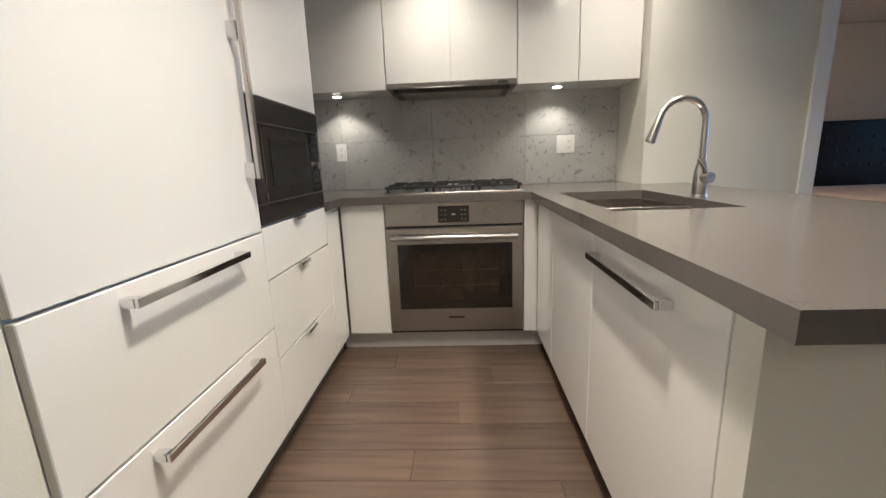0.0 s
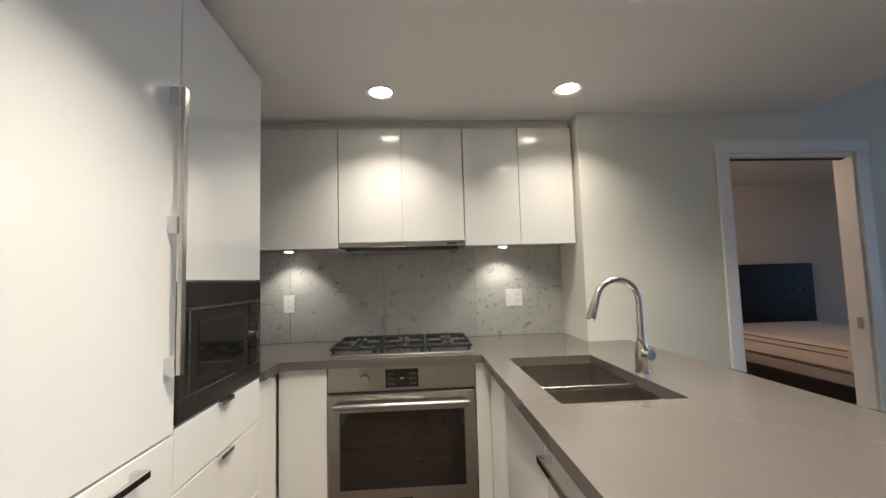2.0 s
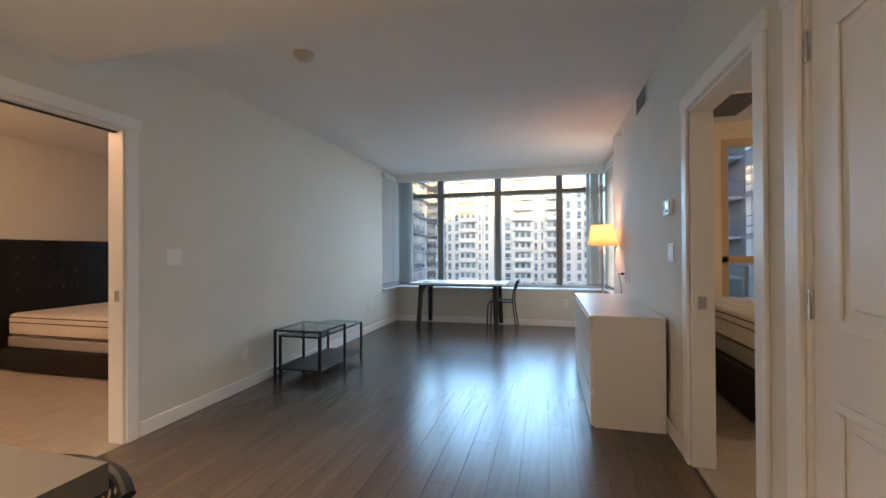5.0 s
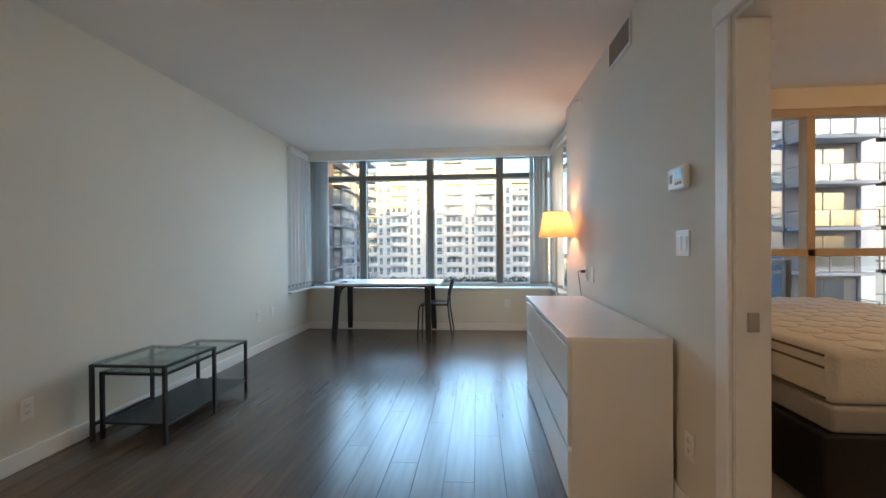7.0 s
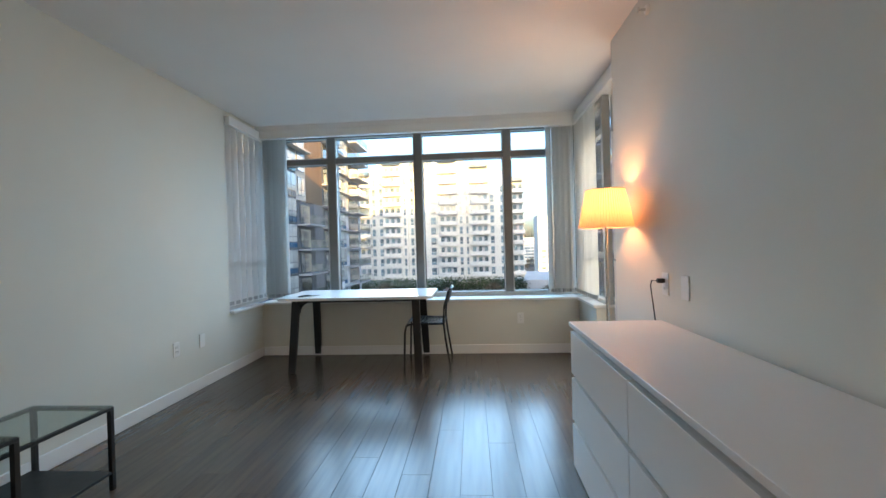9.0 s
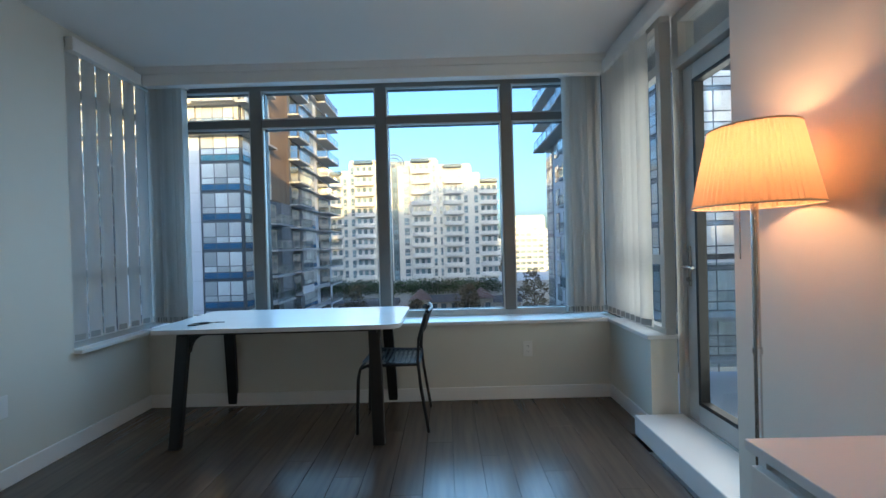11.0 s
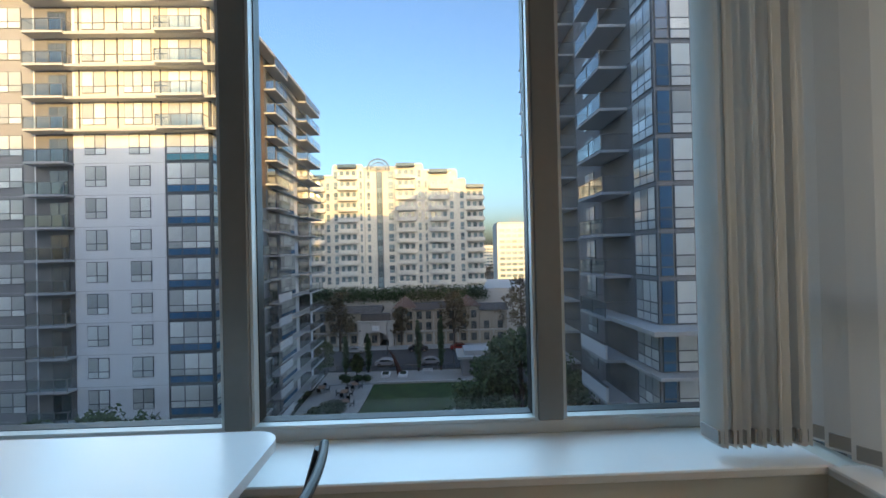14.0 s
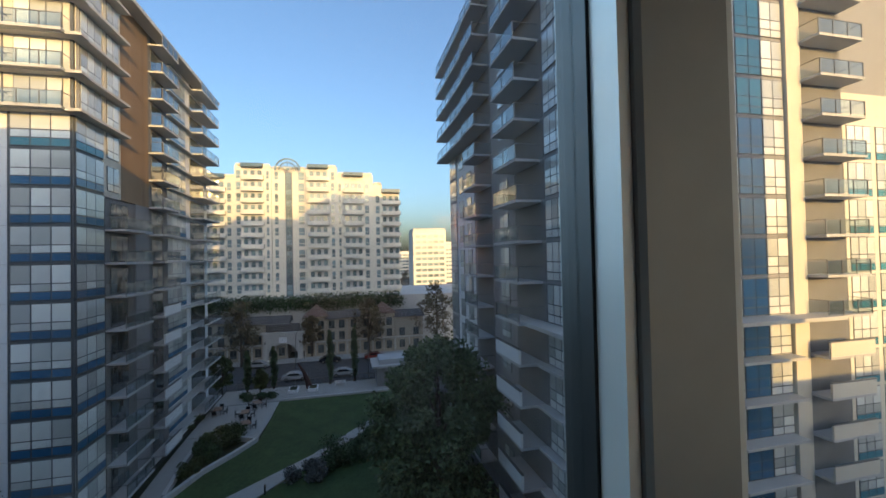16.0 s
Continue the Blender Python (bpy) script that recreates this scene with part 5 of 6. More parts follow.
def win(face, u0, u1, z0, z1, nx, parent, glass=None, low=0.3, spandrel=None, sp_h=0.0, d=0.0):
    """A window: dark frame with proud panes in columns, the lower row small; an opaque panel under it if asked."""
    f = piece("window", face, u0, u1, d - 0.02, d + 0.05, z0, z1, M_wframe, parent)
    w = (u1 - u0) / nx
    zb = z0 + sp_h
    zl = zb + (z1 - zb) * low
    for i in range(nx):
        a, c = u0 + w * i + 0.05, u0 + w * (i + 1) - 0.05
        if spandrel:
            piece("panel", face, a, c, d + 0.051, d + 0.075, z0 + 0.05, zb - 0.04, spandrel, f)
        if low > 0:
            piece("pane", face, a, c, d + 0.051, d + 0.07, zb + 0.05, zl - 0.04, glass or M_pane, f)
        piece("pane", face, a, c, d + 0.051, d + 0.07, zl + 0.04, z1 - 0.06, glass or M_pane, f)
    return f


def balcony(face, u0, u1, dep, z, parent, solid=None, n=3, nose=0.18):
    """Slab with a glazed railing, or with a solid parapet."""
    s = piece("balcony", face, u0, u1, 0.0, dep, z - nose, z, M_slab, parent)
    if solid:
        piece("parapet", face, u0, u1, dep - 0.12, dep + 0.02, z + 0.02, z + 0.98, solid, s)
        piece("parapet_cap", face, u0, u1, dep - 0.14, dep + 0.04, z + 0.982, z + 1.06, M_rail, s)
        return s
    piece("top_rail", face, u0, u1, dep - 0.08, dep - 0.02, z + 1.02, z + 1.07, M_rail, s)
    w = (u1 - u0) / n
    for i in range(n + 1):
        u = min(max(u0 + w * i, u0 + 0.03), u1 - 0.03)
        piece("post", face, u - 0.03, u + 0.03, dep - 0.08, dep - 0.02, z, z + 1.018, M_rail, s)
    for i in range(n):
        p = piece("glass_panel", face, u0 + w * i + 0.05, u0 + w * (i + 1) - 0.05, dep - 0.06, dep - 0.045, z + 0.08, z + 1.0, M_rglass, s)
    for u in (u0 + 0.03, u1 - 0.03):
        piece("side_rail", face, u - 0.02, u + 0.02, 0.02, dep - 0.09, z + 1.02, z + 1.06, M_rail, s)
    return s


ST = 2.8
GZ = -20.0

# ---- tower on the left ----
lt = thing("apartment_tower", (44.0, 20.0, GZ), "tall white and grey apartment tower with blue glass bay", "apartment building")
FR, SD = ("x", 44.0, -1), ("y", 20.0, -1)
part("wall", bx(B(0.0, 30.6, 4.05, 27.0, 0, 44.6), 4.0, 30.6, 0.35, 4.04, 0, 44.6), M_white, lt)
part("roof", bx(B(-1.4, 31.5, -1.3, 27.0, 44.62, 45.0), 2, 28, 2, 26, 45.01, 46.2), M_conc, lt, "flat overhanging roof slab")
floors = [12.5 - ST * k for k in range(0, 12)] + [12.5 + ST * k for k in range(1, 5)]
piece("wall_face", FR, 35.25, 47.0, 0.0, 0.01, GZ, 24.5, M_greyw, lt)
# corner bay
part("bay_wall", B(0.02, 3.98, 0.02, 4.04, 0, 44.6), M_wframe, lt)
for z in floors:
    top = z > 12.0
    if z < GZ + 0.5:
        continue
    # front face
    if not top:
        f = win(FR, 20.15, 23.85, z + 0.15, z + 2.75, 3, lt, M_pane, 0.3, M_teal if z > 9 else M_blue, 0.62)
        g = win(SD, 44.15, 47.75, z + 0.15, z + 2.75, 3, lt, M_pane, 0.3, M_teal if z > 9 else M_blue, 0.62)
        for u in (25.3, 29.1):
            win(FR, u, u + 1.8, z + 0.75, z + 2.55, 2, lt, M_pane, 0.32)
        win(FR, 36.2, 38.4, z + 0.75, z + 2.55, 2, lt, M_pane, 0.32)
        win(FR, 40.2, 42.0, z + 0.75, z + 2.55, 2, lt, M_pane, 0.32)
        piece("floor_line", FR, 23.95, 46.5, 0.0, 0.012, z - 0.02, z + 0.02, M_slab, lt)
    else:
        piece("window_wall", FR, 20.2, 31.6, 0.0, 0.06, z + 0.1, z + 2.6, M_creamx, lt)
        for u, w, n in ((25.0, 2.4, 3), (29.0, 2.0, 2)):
            win(FR, u, u + w, z + 0.55, z + 2.5, n, lt, M_pane, 0.3, d=0.061)
        win(FR, 20.6, 23.6, z + 0.2, z + 2.45, 3, lt, M_pane, 0.0, d=0.061)
        for u in (24.2, 27.9, 31.2):
            piece("post", FR, u, u + 0.10, 0.061, 0.12, z + 0.1, z + 2.6, M_wframe, lt)
        piece("mid_rail", FR, 23.7, 31.6, 0.061, 0.10, z + 1.15, z + 1.22, M_wframe, lt)
        piece("slab_edge", FR, 19.0, 31.9, 0.0, 0.9, z - 0.22, z, M_conc, lt)
        balcony(FR, 20.0, 24.0, 1.35, z + 0.001, lt)
        piece("window_wall", SD, 44.2, 47.6, 0.0, 0.06, z + 0.1, z + 2.6, M_creamx, lt)
        win(SD, 44.6, 47.3, z + 0.4, z + 2.5, 3, lt, M_pane, 0.3, d=0.061)
        piece("slab_edge", SD, 43.2, 50.3, 0.0, 0.9, z - 0.22, z, M_conc, lt)
        win(FR, 36.2, 38.4, z + 0.75, z + 2.55, 2, lt, M_pane, 0.32)
    # front balconies, each against a dark sheet that paints the shade behind it
    piece("recess", FR, 31.9, 35.1, -0.0, 0.03, z + 0.0, z + 2.6, M_balcony_shade, lt)
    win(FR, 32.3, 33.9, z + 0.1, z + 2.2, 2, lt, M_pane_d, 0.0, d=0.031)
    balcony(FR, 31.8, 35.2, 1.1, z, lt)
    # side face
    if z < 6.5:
        piece("recess", SD, 47.9, 52.9, -0.34, 0.03, z, z + 2.6, M_balcony_shade, lt)
        balcony(SD, 48.0, 52.9, 1.5, z, lt)
        win(SD, 48.6, 51.4, z + 0.1, z + 2.3, 3, lt, M_pane_d, 0.0, d=0.031)
    else:
        piece("panel_wall", SD, 47.7, 50.3, -0.34, 0.07, z - 0.1, z + 2.7, M_creamx, lt)
        win(SD, 48.1, 49.9, z + 0.4, z + 2.5, 2, lt, M_pane, 0.3, d=0.071)
    piece("panel_wall", SD, 52.95 if z < 6.5 else 50.35, 55.6, -0.34, 0.04 if z < 6.5 else 0.05, z - 0.1, z + 2.7, M_brown if z > 6.5 else M_greyw, lt)
    balcony(SD, 55.7, 59.8, 1.4, z, lt, None if z > -4 else M_white)
    piece("recess", SD, 55.65, 59.9, -0.34, 0.03, z, z + 2.6, M_balcony_shade, lt)
    win(SD, 56.2, 58.6, z + 0.1, z + 2.3, 2, lt, M_pane_d, 0.0, d=0.031)
    win(SD, 60.8, 66.4, z + 0.15, z + 2.7, 4, lt, M_pane, 0.3, M_blue, 0.55, d=-0.33)
    piece("slab_edge", SD, 60.6, 74.5, -0.35, 0.25 if z > -4 else 0.8, z - 0.16, z, M_conc, lt)
    balcony(SD, 67.2, 74.3, 1.5, z, lt, None, 4)
    win(SD, 68.0, 73.2, z + 0.1, z + 2.3, 3, lt, M_pane_d, 0.0, d=-0.33)

# ---- tower on the right ----
rt = thing("apartment_tower", (31.0, -12.6, GZ), "tall grey and blue glass apartment tower with balconies", "apartment building")
FR, SD = ("x", 31.0, -1), ("y", -12.6, 1)
part("wall", bx(bx(B(0, 28, -6.6, 0, 0, 46.0), 2.2, 20, -13.0, -6.61, 0, 46.0), 0, 20, -36.0, -13.01, 0, 46.0), M_greyw, rt)
part("roof", B(-0.9, 29, -30, 1.0, 46.02, 46.4), M_conc, rt, "flat overhanging roof slab")
piece("column", FR, -24.5, -23.65, 0.0, 0.25, GZ, 26.0, M_white, rt)
piece("column", FR, -31.35, -30.05, 0.0, 0.30, GZ, 26.0, M_creamx, rt)
piece("end_wall", FR, -48.6, -35.65, -0.2, 0.02, GZ, 12.9, M_creamx, rt)
part("wing", B(0.2, 14, -36.0, -23.05, 0, 32.9), M_creamx, rt)
piece("wall_face", SD, 49.0, 55.5, 0.0, 0.05, GZ, 12.3, M_white, rt)
floors = [-3.4 + ST * k for k in range(-5, 11)]
for z in floors:
    low = z < -3.5
    if z < GZ + 0.4:
        continue
    # corner bay, front and return
    win(FR, -17.2, -13.6, z + 0.1, z + 2.66, 3, rt, M_pane, 0.34, M_spand, 0.55)
    win(FR, -19.1, -17.3, z + 0.1, z + 2.66, 2, rt, M_blue, 0.34, M_blue, 0.55)
    win(FR, -13.5, -12.7, z + 0.1, z + 2.66, 1, rt, M_blue, 0.34, M_blue, 0.55)
    win(SD, 31.1, 33.5, z + 0.1, z + 2.66, 3, rt, M_pane, 0.34, M_spand, 0.55)
    if low:
        piece("ledge", FR, -19.4, -12.0, 0.0, 1.0, z - 0.14, z + 0.05, M_conc, rt)
        piece("ledge", SD, 31.01, 34.0, 0.0, 0.7, z - 0.14, z + 0.05, M_conc, rt)
        piece("ledge", FR, -30.0, -24.6, 0.0, 1.1, z - 0.14, z + 0.05, M_conc, rt)
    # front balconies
    piece("recess", FR, -23.6, -19.25, 0.0, 0.03, z, z + 2.6, M_balcony_shade, rt)
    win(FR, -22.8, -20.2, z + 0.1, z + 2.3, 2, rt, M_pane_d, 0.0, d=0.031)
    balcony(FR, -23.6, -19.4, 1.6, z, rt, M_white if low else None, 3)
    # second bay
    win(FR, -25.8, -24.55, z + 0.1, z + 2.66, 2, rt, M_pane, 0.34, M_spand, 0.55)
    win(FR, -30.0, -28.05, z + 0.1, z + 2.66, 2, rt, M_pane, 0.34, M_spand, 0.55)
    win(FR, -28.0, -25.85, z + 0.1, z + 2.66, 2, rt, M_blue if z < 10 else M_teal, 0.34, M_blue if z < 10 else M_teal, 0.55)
    piece("recess", FR, -35.6, -31.4, 0.0, 0.03, z, z + 2.6, M_balcony_shade, rt)
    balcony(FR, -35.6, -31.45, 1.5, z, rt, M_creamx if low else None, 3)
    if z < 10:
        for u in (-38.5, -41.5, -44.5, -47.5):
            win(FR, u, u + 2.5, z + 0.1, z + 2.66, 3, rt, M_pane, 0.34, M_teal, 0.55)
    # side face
    piece("recess", SD, 33.7, 38.6, 0.0, 0.03, z, z + 2.6, M_balcony_shade, rt)
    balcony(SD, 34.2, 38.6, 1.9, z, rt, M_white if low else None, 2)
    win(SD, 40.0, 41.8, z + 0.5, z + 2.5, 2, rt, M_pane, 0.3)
    piece("recess", SD, 43.8, 48.2, 0.0, 0.03, z, z + 2.6, M_balcony_shade, rt)
    balcony(SD, 44.0, 48.0, 1.6, z, rt, None, 2)
    for u in (49.8, 52.8):
        win(SD, u, u + 1.6, z + 0.6, z + 2.5, 2, rt, M_pane, 0.3, d=0.051)
    win(SD, 55.8, 58.8, z + 0.1, z + 2.66, 2, rt, M_pane, 0.3, M_spand, 0.5)
    if z > 12:
        piece("slab_edge", SD, 48.0, 59.8, 0.0, 1.5, z - 0.2, z, M_conc, rt)
        balcony(SD, 48.4, 59.4, 1.45, z + 0.001, rt, None, 5)
piece("canopy", FR, -32.5, -11.2, 0.0, 1.9, -3.62, -3.36, M_conc, rt, "broad pale concrete canopy slab")
piece("canopy", SD, 31.01, 35.2, 0.0, 1.4, -3.62, -3.36, M_conc, rt)

# ---- pale stepped block across the street ----
fb = thing("apartment_block", (115.0, 7.0, -8.0), "pale stepped apartment block with rounded white balconies", "apartment building")
segs = [(26.5, 36.0, 21.9, 2.0), (18.2, 26.49, 24.4, 0.6), (10.0, 18.19, 24.0, 1.4), (2.4, 9.99, 24.4, 0.0), (-6.6, 2.39, 22.8, 0.6), (-9.0, -6.61, 20.5, 1.3), (-13.6, -9.01, 18.9, 2.2)]
for y0, y1, zt, xo in segs:
    part("wall", B(xo, 16, y0 - 7, y1 - 7, -12, zt + 8), M_far, fb)
    part("parapet", B(xo - 0.25, xo + 0.4, y0 - 7 + 0.3, y1 - 7 - 0.3, zt + 8.01, zt + 8.5), M_far, fb)
for yc, seg in ((31.3, 0), (22.4, 1), (7.0, 3), (-1.6, 4), (-11.3, 6)):
    y0, y1, zt, xo = segs[seg]
    fc = ("x", 115.0 + xo, -1)
    k = 0
    z = -7.2
    key = None
    while z + 2.6 < zt:
        # rounded parapet balcony
        if "farb" not in _pc:
            g = bmesh.new()
            w = 2.6
            ol = [(0, -w)] + [(-1.5 + 0.5 * abs(s) ** 3, s * w) for s in [q / 5 - 1 for q in range(11)]] + [(0, w)]
            vb = [g.verts.new((x, y, 0)) for x, y in ol]
            f = g.faces.new(vb)
            r = bmesh.ops.extrude_face_region(g, geom=[f])
            bmesh.ops.translate(g, verts=[v for v in r["geom"] if isinstance(v, bmesh.types.BMVert)], vec=(0, 0, 1.05))
            _pc["farb"] = mesh_of("balcony", g, M_far)
        ob = new("balcony", _pc["farb"])
        ob.parent = fb
        ob.location = (xo, yc - 7, z + 8)
        f = piece("window", fc, yc - 2.1, yc + 2.1, -0.05, 0.05, z + 1.06, z + 2.55, M_slab, fb)
        for q in (-1.6, 0.0, 1.6):
            piece("pane", fc, yc + q - 0.45, yc + q + 0.45, 0.051, 0.08, z + 1.1, z + 2.4, M_farglass, f)
        z += ST
    p = piece("canopy", fc, yc - 2.4, yc + 2.4, 0.0, 1.6, zt - 0.5, zt + 0.35, material("blue_canopy", (0.06, 0.13, 0.20), 0.4), fb)
for y0, y1 in ((27.5, 28.6), (25.0, 26.2), (18.6, 19.4), (10.4, 12.0), (16.6, 17.6), (3.0, 4.0), (9.9, 10.3), (1.4, 2.2), (-5.6, -4.4), (-8.4, -7.2)):
    yc = (y0 + y1) / 2
    sg = [s for s in segs if s[0] <= yc <= s[1]]
    if not sg:
        continue
    _, _, zt, xo = sg[0]
    fc = ("x", 115.0 + xo, -1)
    z = -7.2
    while z + 2.6 < zt - 0.5:
        f = piece("window", fc, y0, y1, -0.03, 0.05, z + 0.35, z + 2.45, M_far, fb)
        piece("pane", fc, y0 + 0.1, y1 - 0.1, 0.051, 0.07, z + 0.45, z + 1.1, M_farglass, f)
        piece("pane", fc, y0 + 0.1, y1 - 0.1, 0.051, 0.07, z + 1.2, z + 2.35, M_farglass, f)
        z += ST
fc = ("x", 116.4, -1)
f = piece("glass_shaft", fc, 13.4, 15.0, 0.0, 0.3, -8, 23.0, M_wframe, fb)
for k in range(22):
    piece("pane", fc, 13.55, 14.85, 0.301, 0.34, -7.8 + 1.4 * k, -6.55 + 1.4 * k, M_farglass, f)
g = bmesh.new()
tube(g, [(-0.4, 7.2 + 2.9 * math.cos(math.pi * k / 16), 31.2 + 2.9 * math.sin(math.pi * k / 16)) for k in range(17)], 0.22, 6)
tube(g, [(-0.4, 7.2 + 2.0 * math.cos(math.pi * k / 16), 31.2 + 2.0 * math.sin(math.pi * k / 16)) for k in range(17)], 0.16, 6)
for k in range(1, 6):
    a = math.pi * k / 6
    rod(g, (-0.4, 7.2, 31.2), (-0.4, 7.2 + 2.9 * math.cos(a), 31.2 + 2.9 * math.sin(a)), 0.1, n=6)
part("roof_arch", g, M_farglass, fb, "round metal fan arch on the roof")

# distant blocks towards the horizon
rd = random.Random(9)
for x, y, w, d, h in ((235, -46, 19, 16, 36), (330, -70, 30, 20, 30), (420, -60, 18, 20, 26), (390, -95, 26, 20, 34), (520, -118, 40, 20, 26)):
    t = thing("distant_building", (x, y, GZ), "pale distant apartment block near the horizon", "apartment building")
    part("wall", B(0, d, -w / 2, w / 2, 0, h), M_far, t)
    part("roof", B(0.5, d - 0.5, -w / 2 + 0.5, w / 2 - 0.5, h + 0.01, h + 1.2), M_conc, t)
    fc = ("x", x, -1)
    for k in range(int(h / 3.2) - 1):
        f = piece("window_band", fc, y - w / 2 + 0.8, y + w / 2 - 0.8, -0.05, 0.10, GZ + 3 + 3.2 * k, GZ + 4.9 + 3.2 * k, M_slab, t)
        m = int((w - 2) / 3)
        for q in range(m):
            a = y - w / 2 + 1 + q * (w - 2) / m
            piece("pane", fc, a + 0.2, a + (w - 2) / m - 0.5, 0.101, 0.16, GZ + 3.2 + 3.2 * k, GZ + 4.7 + 3.2 * k, M_farglass, f)

# ---- our own block around the flat, unseen and shaped to cast shade, and its balcony ----
M_own = M_white
b = B(-16, 9.0, -5.0, 62, GZ, -0.13)
# roof height chosen for the shadow line on the left tower
bx(b, -16, 9.12, -0.70, 62, 2.95, 16.8)
bx(b, -16, 6.9, -5.0, -0.71, 2.95, 16.8)
bx(b, -16, -0.65, -5.0, 62, -0.12, 2.94)
bx(b, -0.64, 9.0, 6.45, 62, -0.12, 2.94)
bx(b, -0.64, 3.28, -5.0, -2.13, -0.12, 2.94)
# unseen wings added and sized to throw shade on the buildings opposite
bx(b, -16, -2, -37.0, -5.01, GZ, 30.7)
bx(b, -16, -2, -75.0, -37.01, GZ, -2.6)
struct("own_block_occluder", b, M_own, "unseen white walls around the flat, added to close it and cast shade", "apartment building")
struct("balcony_floor", B(6.75, 9.3, -2.3, -0.71, -0.13, -0.04), M_slab, "grey concrete balcony floor", "balcony")
struct("balcony_ceiling", B(6.91, 9.3, -2.3, -0.71, 2.75, 2.94), M_conc, "pale concrete slab above the balcony", "balcony")
t = thing("balcony_railing", (6.8, -2.2, -0.04), "grey metal balcony railing with glass panels", "railing")
part("top_rail", B(0, 2.42, -0.03, 0.03, 1.05, 1.10), M_rail, t)
part("end_rail", B(2.36, 2.42, 0.031, 1.62, 1.05, 1.10), M_rail, t)
for u in (0.03, 0.82, 1.61, 2.39):
    part("post", B(u - 0.025, u + 0.025, -0.025, 0.025, 0, 1.049), M_rail, t)
for u in (0.82, 1.60):
    part("post", B(2.365, 2.415, u - 0.025, u + 0.025, 0, 1.049), M_rail, t)
for u in (0.06, 0.85, 1.64):
    part("glass_panel", B(u, u + 0.72, -0.006, 0.006, 0.08, 1.02), M_rglass, t)
for u in (0.04, 0.85):
    part("glass_panel", B(2.384, 2.396, u, u + 0.74, 0.08, 1.02), M_rglass, t)

# ---- grounds ----
M_grass = material("lawn_grass", (0.058, 0.115, 0.032), 0.95, 0, 0.25, 3.0, 0.5, 40)
M_bed = material("planting_soil", (0.040, 0.050, 0.022), 0.95, 0, 0.3, 2.0, 0.5, 20)
M_pave = material("paving", (0.45, 0.44, 0.41), 0.85, 0, 0.1, 2.0, 0.2, 20)
M_asph = material("asphalt", (0.085, 0.085, 0.088), 0.9, 0, 0.15, 1.0, 0.3, 30)
M_earth = material("distant_ground", (0.10, 0.10, 0.085), 0.95, 0, 0.4, 0.05)
M_leafd = material("dark_leaves", (0.065, 0.12, 0.045), 0.6, 0, 0.3, 1.0, isl=0.45)
M_leafg = material("grey_green_leaves", (0.13, 0.19, 0.085), 0.6, 0, 0.3, 1.0, isl=0.5)
M_leafa = material("autumn_leaves", (0.17, 0.135, 0.075), 0.65, 0, 0.3, 1.0, isl=0.4)
M_leafl = material("light_leaves", (0.085, 0.115, 0.035), 0.6, 0, 0.3, 1.0, isl=0.4)
M_bark = material("bark", (0.09, 0.07, 0.055), 0.9, 0, 0.2, 4, 0.6, 20)
M_house = material("townhouse_render", (0.46, 0.41, 0.34), 0.85, 0, 0.06, 0.5)
M_roof = material("roof_shingle", (0.13, 0.12, 0.115), 0.85, 0, 0.1, 2)

b = B(-2500, 2500, -2500, 2500, GZ - 1.0, GZ)
struct("ground", b, M_earth, "broad flat ground reaching the horizon", "ground")


def sheet(name, pts, z, mat, label, category, h=0.06):
    g = bmesh.new()
    f = g.faces.new([g.verts.new((x, y, z)) for x, y in pts])
    r = bmesh.ops.extrude_face_region(g, geom=[f])
    bmesh.ops.translate(g, verts=[v for v in r["geom"] if isinstance(v, bmesh.types.BMVert)], vec=(0, 0, -h))
    return struct(name, g, mat, label, category)


sheet("garden_bed", [(9.5, -12), (73.6, -12), (73.6, 19.8), (9.5, 19.8)], GZ + 0.05, M_bed, "dark planted ground of the courtyard garden", "garden")
sheet("lawn", [(43, 17), (48.7, 16.4), (53.6, 14.6), (57, 12.4), (60.1, 10.8), (66, 10.6), (73.6, 10.4), (73.6, -9), (66, -5), (60.9, -0.6), (54.8, 4.5), (48.7, 11.3)], GZ + 0.14, M_grass, "mown green lawn in the courtyard", "lawn", 0.1)
sheet("path", [(43, 17.05), (48.7, 11.35), (54.8, 4.55), (60.9, -0.55), (66, -4.9), (65.2, -6.2), (59.8, -1.7), (54, 3.3), (50.5, 6.6), (47.6, 9.0), (41.2, 16.2)], GZ + 0.17, M_pave, "pale curved garden path", "path", 0.1)
sheet("lower_lawn", [(41, 16.1), (47.5, 8.9), (50.4, 6.5), (53.9, 3.2), (59.7, -1.8), (64, -6.5), (56, -11), (30, -6), (30, 14)], GZ + 0.12, M_grass, "dark shaded grass below the path", "lawn", 0.08)
sheet("side_path", [(44, 17.6), (50, 17.0), (56, 17.5), (63, 18.0), (63, 19.4), (56, 19.2), (50, 18.9), (42, 19.4)], GZ + 0.15, M_pave, "paved walk beside the tower", "path", 0.1)
sheet("patio", [(60.4, 11.1), (66, 10.7), (73.5, 10.5), (73.5, 19.5), (63.1, 19.4), (63.1, 17.5), (61.6, 14.0)], GZ + 0.17, M_pave, "paved patio with tables", "patio", 0.1)
sheet("terrace", [(73.7, -9), (80.5, -9), (80.5, 19.5), (73.7, 19.5)], GZ + 0.2, M_pave, "paved terrace along the street", "pavement", 0.12)
sheet("road", [(82, -160), (97, -160), (97, 160), (82, 160)], GZ + 0.04, M_asph, "asphalt street behind the garden", "road", 0.05)
sheet("road_far", [(97, -60), (700, -190), (700, -240), (97, -90)], GZ + 0.05, M_asph, "distant asphalt street", "road", 0.05)
